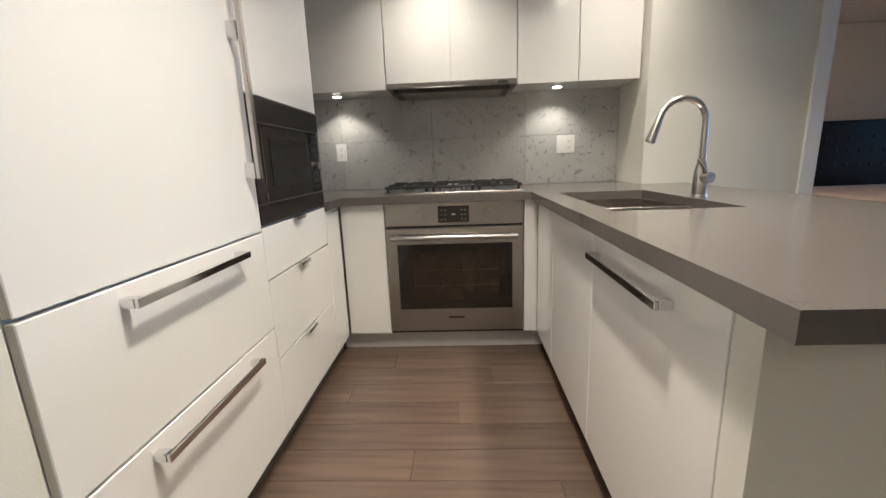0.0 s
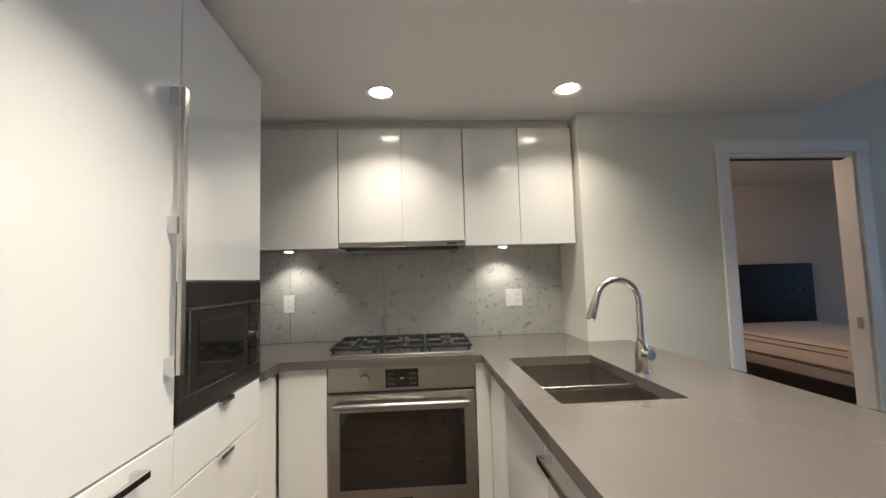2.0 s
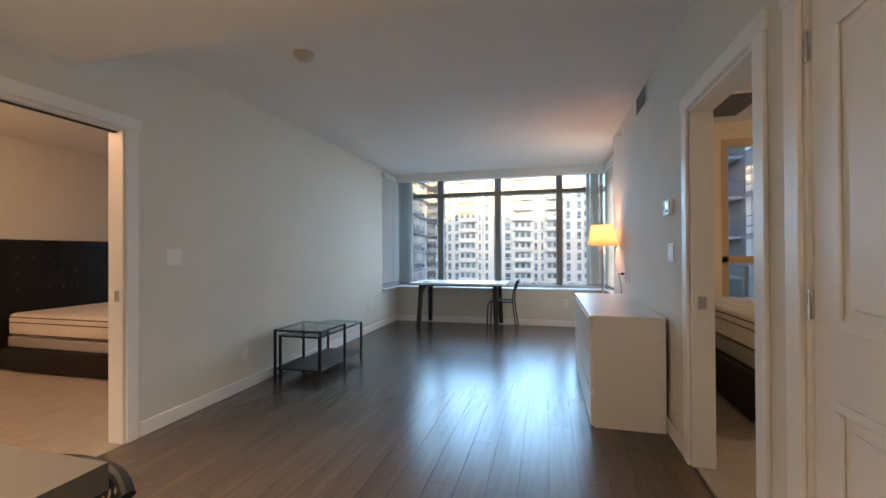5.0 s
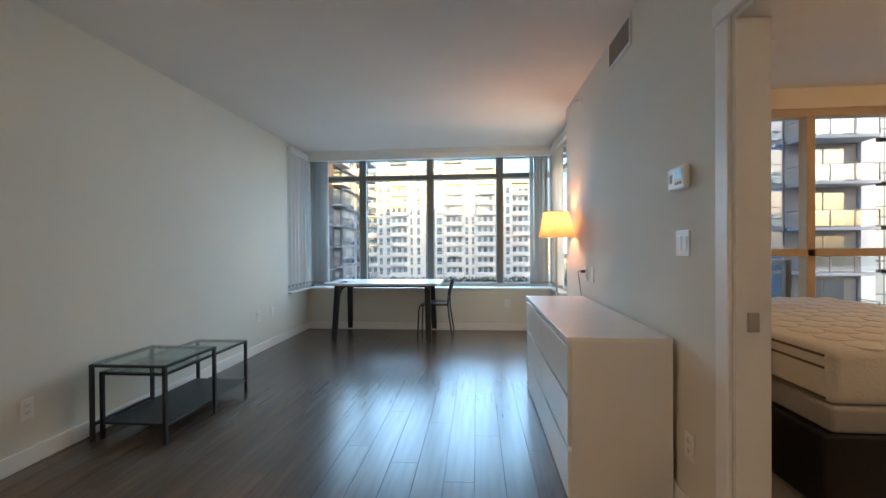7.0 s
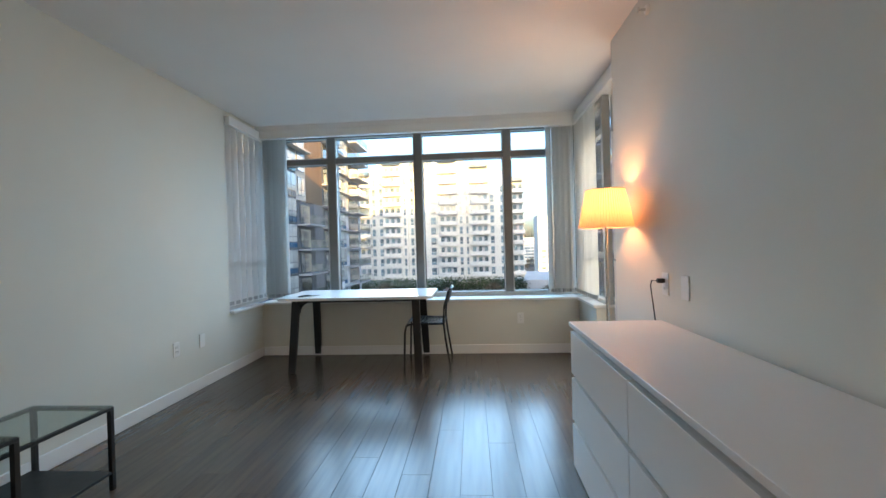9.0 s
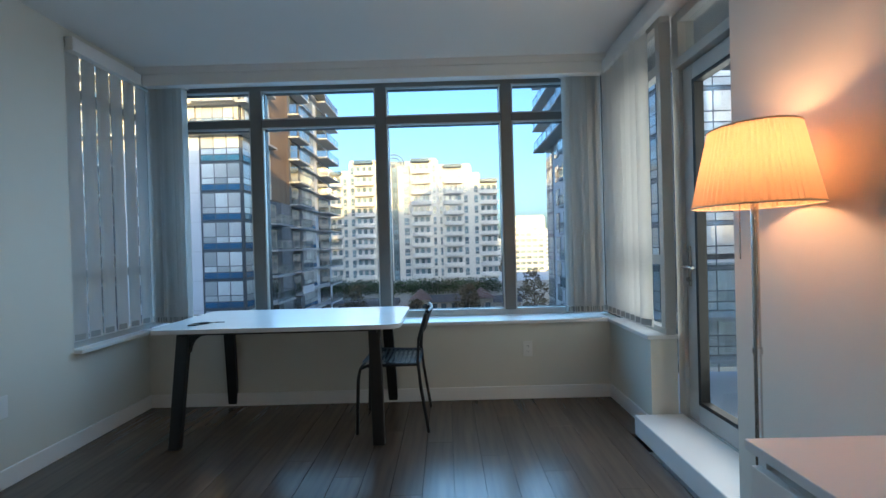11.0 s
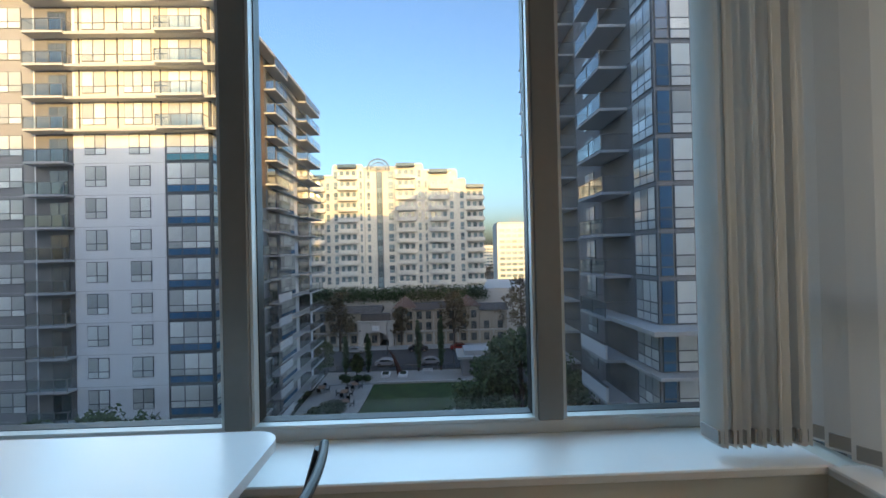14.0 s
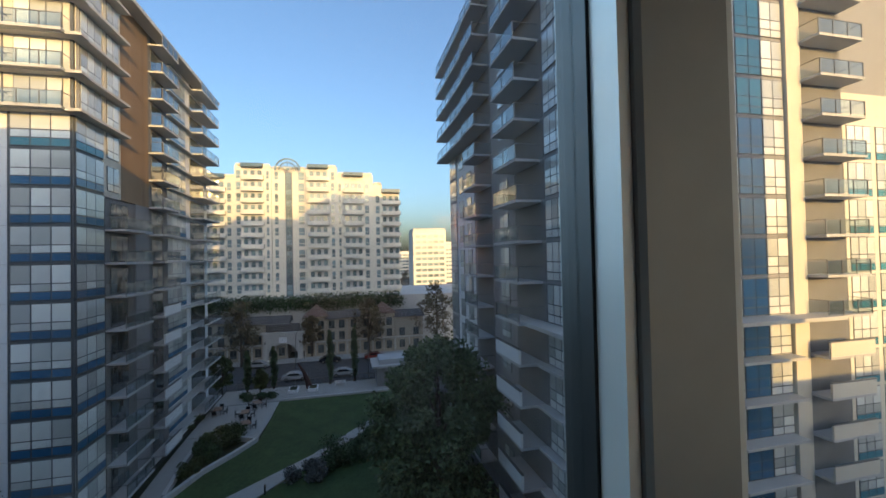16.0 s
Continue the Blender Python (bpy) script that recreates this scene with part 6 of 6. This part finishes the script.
sheet("pavement_far", [(97.01, -20), (101, -20), (101, 40), (97.01, 40)], GZ + 0.16, M_pave, "pavement before the townhouses", "pavement", 0.14)
struct("podium", B(108, 140, -40, 60, GZ, -8.0), M_conc, "raised concrete podium under the pale block", "podium")

def kerb(pts, h=0.35, w=0.35):
    g = bmesh.new()
    for (x0, y0), (x1, y1) in zip(pts, pts[1:]):
        a, c = Vector((x0, y0, 0)), Vector((x1, y1, 0))
        n = (c - a).normalized().cross(Vector((0, 0, 1))) * w / 2
        vb = [g.verts.new(p + Vector((0, 0, zz))) for zz in (GZ + 0.05, GZ + 0.05 + h) for p in (a - n, c - n, c + n, a + n)]
        for q in ((0, 1, 2, 3), (4, 5, 6, 7), (0, 1, 5, 4), (1, 2, 6, 5), (2, 3, 7, 6), (3, 0, 4, 7)):
            g.faces.new([vb[k] for k in q])
    return struct("garden_kerb", g, M_conc, "low pale concrete garden edging", "kerb")


kerb([(45, 17.2), (49, 16.6), (53.7, 14.9), (57.1, 12.7), (60.3, 11.0)], 0.5, 0.4)
kerb([(50, 16.7), (56, 17.2), (61.6, 17.4), (61.5, 14.0), (60.4, 11.4)], 0.5, 0.35)
kerb([(73.65, 10.0), (73.65, -9)], 0.4, 0.4)


def leaves(n, centres, size, rnd, squash=1.0):
    """Many small leaf cards scattered in clumps, as vertex and face arrays."""
    v = np.empty((n, 4, 3))
    c = np.array([k[:3] for k in centres])
    rad = np.array([k[3] for k in centres])
    pick = rnd.integers(0, len(c), n)
    d = rnd.normal(size=(n, 3))
    d /= np.linalg.norm(d, axis=1)[:, None]
    p = c[pick] + d * (rad[pick] * rnd.uniform(0.15, 1.15, n) ** 0.7)[:, None] * np.array((1, 1, squash))
    a = rnd.normal(size=(n, 3))
    a /= np.linalg.norm(a, axis=1)[:, None]
    q = np.cross(a, rnd.normal(size=(n, 3)))
    q /= np.linalg.norm(q, axis=1)[:, None]
    s = size * rnd.uniform(0.6, 1.3, n)[:, None]
    v[:, 0], v[:, 1], v[:, 2], v[:, 3] = p - a * s, p + q * s * 0.5, p + a * s, p - q * s * 0.5
    return v.reshape(-1, 3), np.arange(4 * n).reshape(n, 4)


def crown_mesh(name, n, centres, size, seed, mat, squash=1.0):
    v, f = leaves(n, centres, size, np.random.default_rng(seed), squash)
    me = bpy.data.meshes.new(name)
    me.from_pydata(v.tolist(), [], f.tolist())
    me.materials.append(mat)
    return me


def tree(name, loc, h, r, mat, seed, label, n=2600, size=0.30, column=False, low=0.28):
    t = thing(name, loc, label, "tree")
    rnd = random.Random(seed)
    g = tube(bmesh.new(), [(0, 0, 0), (rnd.uniform(-.1, .1), rnd.uniform(-.1, .1), h * 0.3), (rnd.uniform(-.2, .2), rnd.uniform(-.2, .2), h * 0.62), (0, 0, h * 0.9)], [h * 0.022, h * 0.017, h * 0.010, h * 0.003], 8)
    part("trunk", g, M_bark, t, smooth=True)
    cs = []
    k = (110 if low < 0.2 else 60) if not column else 14
    for i in range(k):
        if column:
            z = h * (0.12 + 0.84 * i / k)
            rr = r * math.sin(math.pi * min(0.98, 0.12 + 0.86 * i / k)) ** 0.7
            cs.append((rnd.uniform(-.25, .25) * rr, rnd.uniform(-.25, .25) * rr, z, rr * 0.75))
            continue
        a = rnd.uniform(0, 2 * math.pi)
        z = h * rnd.uniform(low, 0.95)
        prof = math.sin(math.pi * min(1, max(0, (z / h - low + 0.18) / (1.16 - low)))) ** 0.6
        q = r * prof * rnd.uniform(0.35, 0.95)
        cs.append((q * math.cos(a), q * math.sin(a), z, r * rnd.uniform(0.12, 0.30)))
    for c in cs[:12]:
        if not column:
            part("limb", tube(bmesh.new(), [(0, 0, c[2] * 0.55), (c[0] * 0.5, c[1] * 0.5, c[2] * 0.82), (c[0], c[1], c[2])], [h * 0.008, h * 0.005, h * 0.002], 6), M_bark, t)
    ob = new("crown", crown_mesh("crown", n, cs, size, seed, mat))
    ob.parent = t
    return t


tree("tree", (41.5, -6.6, GZ), 14.6, 5.6, M_leafg, 1, "large grey-green leafy tree in the courtyard", 42000, 0.20, low=0.08)
tree("tree", (38.5, 25.0, GZ), 10.0, 3.9, M_leafg, 2, "dark green leafy tree before the white tower", 7000, 0.22)
tree("tree", (37.5, 30.5, GZ), 9.2, 3.4, M_leafg, 3, "dark green leafy tree before the white tower", 5000, 0.22)
tree("tree", (39.5, 35.5, GZ), 9.0, 3.2, M_leafl, 13, "green leafy tree before the white tower", 4000, 0.22)
for i, (x, y, h) in enumerate(((79.5, 16.2, 7.2), (80, 12.3, 7.6), (79.8, 3.4, 10.0), (80.2, -0.6, 10.6))):
    tree("cypress", (x, y, GZ), h, 0.85, M_leafd, 20 + i, "slender dark columnar cypress near the street", 1800, 0.16, True)
for i, (x, y, h, r, m, lab) in enumerate(((97, 21, 13.5, 4.2, M_leafa, "sparse brown autumn street tree"), (99, -4.0, 12.5, 4.0, M_leafa, "sparse brown autumn street tree"),
                                         (98, -19, 15.5, 5.0, M_leafa, "tall brown-green autumn street tree"), (96, -25, 9.0, 3.0, M_leafl, "yellow-green leafy street tree"),
                                         (78.5, 19.6, 6.5, 2.0, M_leafl, "small light green street tree"), (78, 14.0, 3.8, 1.2, M_leafl, "small light green young tree"),
                                         (100, 31, 12, 4, M_leafa, "sparse brown autumn street tree"), (101, 8, 9, 2.6, M_leafa, "sparse brown autumn street tree"))):
    tree("tree", (x, y, GZ + 0.1), h, r, m, 40 + i, lab, 2600, 0.26)


def shrub(loc, rx, ry, h, mat, seed, label, n=1500, size=0.14):
    t = tagged(new("shrub", None), label, "shrub")
    t.location = loc
    rnd = random.Random(seed)
    cs = [(rnd.uniform(-.8, .8) * rx, rnd.uniform(-.8, .8) * ry, h * rnd.uniform(0.25, 0.65), min(rx, ry, h) * rnd.uniform(0.35, 0.6)) for _ in range(14)]
    g = bmesh.new()
    for c in cs[:6]:
        rod(g, (c[0] * 0.3, c[1] * 0.3, 0), (c[0], c[1], c[2]), 0.05, 0.02, 6)
    part("stems", g, M_bark, t)
    ob = new("foliage", crown_mesh("foliage", n, cs, size, seed, mat, 0.8))
    ob.parent = t
    return t


M_leafs = material("grey_leaves", (0.13, 0.14, 0.13), 0.6, isl=0.3)
for i, (x, y, rx, ry, h, m, n) in enumerate(((60.2, 14.6, 1.6, 2.0, 2.4, M_leafl, 4000), (57.2, 15.4, 1.8, 1.4, 2.2, M_leafd, 3000), (54.2, 16.0, 1.6, 1.0, 1.5, M_leafl, 2000),
                                            (75.5, 13.6, 1.2, 3.6, 1.3, M_leafd, 2500), (66.5, 19.5, 3.0, 0.5, 2.2, M_leafd, 2500), (47.5, 19.6, 3.2, 0.6, 2.2, M_leafd, 2500),
                                            (41, 20.5, 3, 2.0, 1.6, M_leafd, 2500), (53.4, 0.9, 2.2, 2.4, 1.9, M_leafd, 3800), (57.0, -2.2, 2.2, 1.8, 2.0, M_leafd, 3000),
                                            (50.6, 4.7, 1.7, 1.9, 1.3, M_leafs, 3200), (51.2, 2.7, 0.8, 0.8, 1.1, M_leafd, 1200), (57, -7.5, 3, 2, 2.2, M_leafd, 3000),
                                            (64.5, -9.0, 4, 2, 2.6, M_leafd, 3500), (38, 18.5, 3, 1.2, 1.4, M_leafd, 2500))):
    shrub((x, y, GZ + 0.1), rx, ry, h, m, 70 + i, "low leafy green shrub in the courtyard garden", n)

# hedge on the podium edge
hd = tagged(new("hedge", crown_mesh("hedge", 16000, [(107.6 + (k % 2) * 0.8, -12 + k * 0.62, -9.4 + (k % 3) * 0.5, 1.6) for k in range(75)], 0.26, 5, M_leafd)), "long dark green hedge along the podium", "hedge", kind="stuff")

# patio furniture
M_wood = material("table_wood", (0.36, 0.22, 0.15), 0.6, 0, 0.1, 5)


def patio_set(x, y, rz):
    t = thing("patio_table", (x, y, GZ + 0.17), "square wooden patio table", "table", "patio tables", rz)
    part("tabletop", B(-0.75, 0.75, -0.5, 0.5, 0.70, 0.76, 0.01), M_wood, t)
    for u in (-0.6, 0.6):
        for v in (-0.38, 0.38):
            part("leg", B(u - 0.04, u + 0.04, v - 0.04, v + 0.04, 0, 0.699), M_rail, t)
    return t


def patio_chair(x, y, rz):
    t = thing("patio_chair", (x, y, GZ + 0.17), "dark patio chair beside a table", "chair", "patio chairs", rz)
    part("seat", B(-0.25, 0.25, -0.25, 0.25, 0.40, 0.46, 0.01), M_black, t)
    part("backrest", B(-0.25, 0.25, 0.20, 0.25, 0.461, 0.92, 0.01), M_black, t)
    for u in (-0.22, 0.22):
        for v in (-0.22, 0.20):
            part("leg", B(u - 0.02, u + 0.02, v - 0.02, v + 0.02, 0, 0.399), M_black, t)
    return t


ch = None
for x, y, rz in ((70.6, 18.0, 10), (71.8, 13.2, 30), (68.4, 14.1, 5), (64.4, 13.1, 25)):
    patio_set(x, y, rz)
    for dx, dy, a in ((-1.2, 0.1, 90), (1.2, -0.1, -90), (0.2, 1.0, 0), (-0.2, -1.0, 180)):
        if ch is None:
            ch = patio_chair(x + dx, y + dy, a)
        else:
            copy_thing(ch, pose(x + dx, y + dy, GZ + 0.17, 0, 0, a))


def bench(x, y, rz):
    t = thing("garden_bench", (x, y, GZ + 0.1), "white slatted garden bench", "bench", "garden benches", rz)
    for k in range(4):
        part("seat_slat", B(-0.9, 0.9, -0.25 + k * 0.13, -0.15 + k * 0.13, 0.42, 0.46), M_white, t)
    for k in range(3):
        part("back_slat", B(-0.9, 0.9, 0.26, 0.30, 0.52 + k * 0.14, 0.62 + k * 0.14), M_white, t)
    for u in (-0.8, 0.8):
        part("leg", B(u - 0.04, u + 0.04, -0.25, 0.25, 0, 0.419), M_white, t)
        part("back_post", B(u - 0.04, u + 0.04, 0.255, 0.31, 0, 0.519), M_white, t)
    return t


bn = bench(41.0, 19.0, 80)
copy_thing(bn, pose(43.5, 17.9, GZ + 0.1, 0, 0, 80))
copy_thing(bn, pose(78.6, 1.8, GZ + 0.2, 0, 0, 90))


def bollard(x, y):
    t = thing("bollard_light", (x, y, GZ + 0.12), "short black garden bollard light", "bollard", "garden bollards")
    part("post", R((0, 0, 0), (0, 0, 0.75), 0.08), M_black, t, smooth=True)
    part("cap", R((0, 0, 0.751), (0, 0, 0.90), 0.09, 0.085), M_rail, t, smooth=True)


for x, y in ((53.3, 3.3), (48.4, 8.0), (45.0, 11.2), (61.2, 13.4)):
    bollard(x, y)
# planters on the terrace, sculpture, fence
for y in (9.0, 6.0):
    t = thing("planter", (77.6, y, GZ + 0.2), "low white concrete planter box", "planter", "terrace planters", 0)
    part("box", B(-1.1, 1.1, -0.75, 0.75, 0, 0.5, 0.03), M_white, t)
    part("soil", B(-0.9, 0.9, -0.55, 0.55, 0.501, 0.52), M_bed, t)
t = thing("sculpture", (78.5, 7.5, GZ + 0.2), "tall tapering rust-red metal sculpture", "sculpture")
part("blade", tube(bmesh.new(), [(0, -0.9, 0), (0, -0.5, 1.4), (0, 0.1, 2.9), (0, 0.9, 4.2)], [0.55, 0.42, 0.26, 0.10], 6), material("rust", (0.10, 0.045, 0.035), 0.7, 0.3, 0.2, 3), t)
t = thing("fence", (80.6, 0, GZ + 0.1), "low dark metal fence along the terrace", "fence")
part("rail", B(-0.03, 0.03, -9, 19.5, 1.05, 1.12), M_rail, t)
part("low_rail", B(-0.03, 0.03, -9, 19.5, 0.15, 0.22), M_rail, t)
for k in range(20):
    part("post", B(-0.04, 0.04, -9 + 1.5 * k, -8.92 + 1.5 * k, 0, 1.049), M_rail, t)
# small pavilion by the street
t = thing("pavilion", (76, -7.5, GZ + 0.2), "flat-roofed grey garden pavilion", "pavilion")
part("wall", B(0, 5.0, -4, 3.4, 0, 3.0), M_greyw, t)
part("roof", B(-0.6, 5.6, -4.6, 4.2, 3.01, 3.4), M_conc, t)
part("upper_roof", B(0.4, 4.6, -3.6, 3.0, 3.41, 4.2), M_slab, t)

# townhouses across the street
M_tiles = material("brown_roof_tiles", (0.20, 0.125, 0.10), 0.85, 0, 0.15, 3)
for i, (y0, y1, h, gab) in enumerate(((22.5, 34, 8.2, 0), (13.0, 22.4, 7.6, 0), (5.0, 9.4, 8.6, 1), (0.6, 4.9, 8.0, 0), (-5.0, 0.5, 8.2, 0), (-10.0, -5.1, 8.6, 1), (-16.5, -10.1, 7.6, 0))):
    t = thing("townhouse", (101.5, y0, GZ), "beige townhouse with tall windows and shingle roof", "house", "townhouse row")
    w = y1 - y0
    part("wall", B(0, 6.0, 0, w, 0, h), M_house, t)
    g = bmesh.new()
    e = 0.5
    if gab:
        vb = [g.verts.new(p) for p in ((-e, -e, h + 0.01), (6, -e, h + 0.01), (6, w + e, h + 0.01), (-e, w + e, h + 0.01), (3, w / 2, h + 2.4))]
        for q in ((0, 1, 4), (1, 2, 4), (2, 3, 4), (3, 0, 4)):
            g.faces.new([vb[k] for k in q])
        g.faces.new([vb[k] for k in (3, 2, 1, 0)])
    else:
        vb = [g.verts.new(p) for p in ((-e, -e, h + 0.01), (6, -e, h + 0.01), (6, w + e, h + 0.01), (-e, w + e, h + 0.01), (4, -e, h + 1.2), (4, w + e, h + 1.2))]
        for q in ((0, 4, 5, 3), (1, 2, 5, 4), (0, 1, 4), (2, 3, 5), (3, 2, 1, 0)):
            g.faces.new([vb[k] for k in q])
    part("roof", g, M_tiles if gab else M_roof, t)
    fc = ("x", 101.5, -1)
    n = max(2, int(w / 2.2))
    for k in range(n):
        u = y0 + (k + 0.5) * w / n
        for z in (GZ + 0.7, GZ + 3.4, GZ + 5.9):
            if z - GZ + 1.7 < h:
                f = win(fc, u - 0.62, u + 0.62, z, z + 1.75, 2, t, M_pane_d, 0.3)
    for k in range(n + 1):
        piece("pilaster", fc, y0 + k * w / n - 0.12 if k else y0, y0 + k * w / n + 0.12, 0.0, 0.35, GZ, GZ + 3.0, M_conc, t)
    piece("cornice", fc, y0 + 0.02, y1 - 0.02, 0.0, 0.5, GZ + 3.0, GZ + 3.25, M_conc, t)
# arched gate between the townhouses
t = thing("entrance_gate", (99.9, 13.7, GZ), "pale arched stone gateway between townhouses", "gate")
g = bmesh.new()
n = 16
ol = [(-4.0, 0), (-4.0, 5.6), (4.0, 5.6), (4.0, 0), (2.9, 0)] + [(2.9 * math.cos(math.pi * k / n), 1.3 + 2.2 * math.sin(math.pi * k / n)) for k in range(n + 1)] + [(-2.9, 0)]
f = g.faces.new([g.verts.new((0, y, z)) for y, z in ol])
r = bmesh.ops.extrude_face_region(g, geom=[f])
bmesh.ops.translate(g, verts=[v for v in r["geom"] if isinstance(v, bmesh.types.BMVert)], vec=(1.0, 0, 0))
part("arch_wall", g, M_conc, t)
part("coping", B(-0.25, 1.25, -4.3, 4.3, 5.61, 5.95), M_conc, t)
for y in (-3.45, 3.45):
    part("pilaster", B(-0.22, -0.01, y - 0.4, y + 0.4, 0, 5.6, 0.02), M_conc, t)
    part("wall_lamp", B(-0.45, -0.23, y - 0.15, y + 0.15, 3.6, 4.1, 0.03), M_rail, t)
part("keystone", B(-0.15, -0.01, -0.8, 0.8, 3.75, 4.9, 0.03), M_white, t)
part("roof_bay", B(0.2, 1.0, -3.4, 3.4, 5.96, 7.6, 0.3, 2), M_roof, t, "dark rounded roof behind the parapet")


def car(x, y, rz, col, label, gz=GZ + 0.05):
    t = thing("car", (x, y, gz), label, "car", "parked cars", rz)
    m = material("car_paint", col, 0.25, 0.2, 0.02, coat=0.8)
    g = bmesh.new()
    side = [(-2.1, 0.35), (-2.15, 0.75), (-1.3, 0.95), (-0.6, 1.42), (0.9, 1.45), (1.6, 1.0), (2.1, 0.9), (2.15, 0.35)]
    f = g.faces.new([g.verts.new((x, -0.85, z)) for x, z in side])
    r = bmesh.ops.extrude_face_region(g, geom=[f])
    bmesh.ops.translate(g, verts=[v for v in r["geom"] if isinstance(v, bmesh.types.BMVert)], vec=(0, 1.7, 0))
    bmesh.ops.bevel(g, geom=list(g.edges), offset=0.07, segments=2, affect='EDGES')
    part("body", g, m, t, smooth=True)
    for sy in (-0.862, 0.852):
        g = bmesh.new()
        f = g.faces.new([g.verts.new((x, sy, z)) for x, z in ((-1.05, 0.98), (-0.5, 1.34), (0.8, 1.36), (1.3, 1.0))])
        r = bmesh.ops.extrude_face_region(g, geom=[f])
        bmesh.ops.translate(g, verts=[v for v in r["geom"] if isinstance(v, bmesh.types.BMVert)], vec=(0, 0.01, 0))
        part("side_window", g, M_glassblk, t)
    for u in (-1.35, 1.35):
        for v in (-0.78, 0.78):
            w = part("wheel", R((u, v - 0.1, 0.32), (u, v + 0.1, 0.32), 0.32, n=20), M_black, t, smooth=True)
            part("rim", R((u, v - 0.11, 0.32), (u, v + 0.11, 0.32), 0.19, n=14), M_steel, w, smooth=True)
    return t


for i, (x, y, c) in enumerate(((84.5, 9.6, (0.6, 0.6, 0.62)), (84.4, 15.5, (0.08, 0.09, 0.1)), (95.2, 4.0, (0.05, 0.05, 0.06)), (95.0, 17.5, (0.5, 0.5, 0.5)), (84.6, 1.2, (0.55, 0.56, 0.58)), (95.2, -5, (0.35, 0.05, 0.04)))):
    car(x, y, 90, c, "parked car on the street", GZ + 0.045)
rc = random.Random(3)
for i in range(26):
    car(150 + rc.uniform(0, 110), -22 - rc.uniform(0, 26), rc.choice((0, 90)) + rc.uniform(-4, 4), rc.choice(((0.6, 0.6, 0.6), (0.1, 0.1, 0.11), (0.4, 0.42, 0.45), (0.3, 0.05, 0.04))), "car in the distant parking lot", GZ + 0.01)
for i, (x, y) in enumerate(((93.0, 10.4), (81.5, -3.0))):
    t = thing("street_lamp", (x, y, GZ + 0.05), "grey curved street lamp", "street lamp", "street lamps")
    part("pole", tube(bmesh.new(), [(0, 0, 0), (0, 0, 6.0), (0, -0.3, 7.0), (0, -1.4, 7.5)], [0.09, 0.07, 0.06, 0.05], 8), M_rail, t, smooth=True)
    part("head", B(-0.12, 0.12, -2.0, -1.4, 7.42, 7.54, 0.03), M_rail, t)

tagged(new("treeline", crown_mesh("treeline", 5000, [(320 + (k * 37) % 90, -190 + k * 2.1, GZ + 2.5 + (k * 13) % 4, 3.4) for k in range(150)], 1.1, 8, M_leafa)), "distant autumn treeline near the horizon", "trees", kind="stuff")
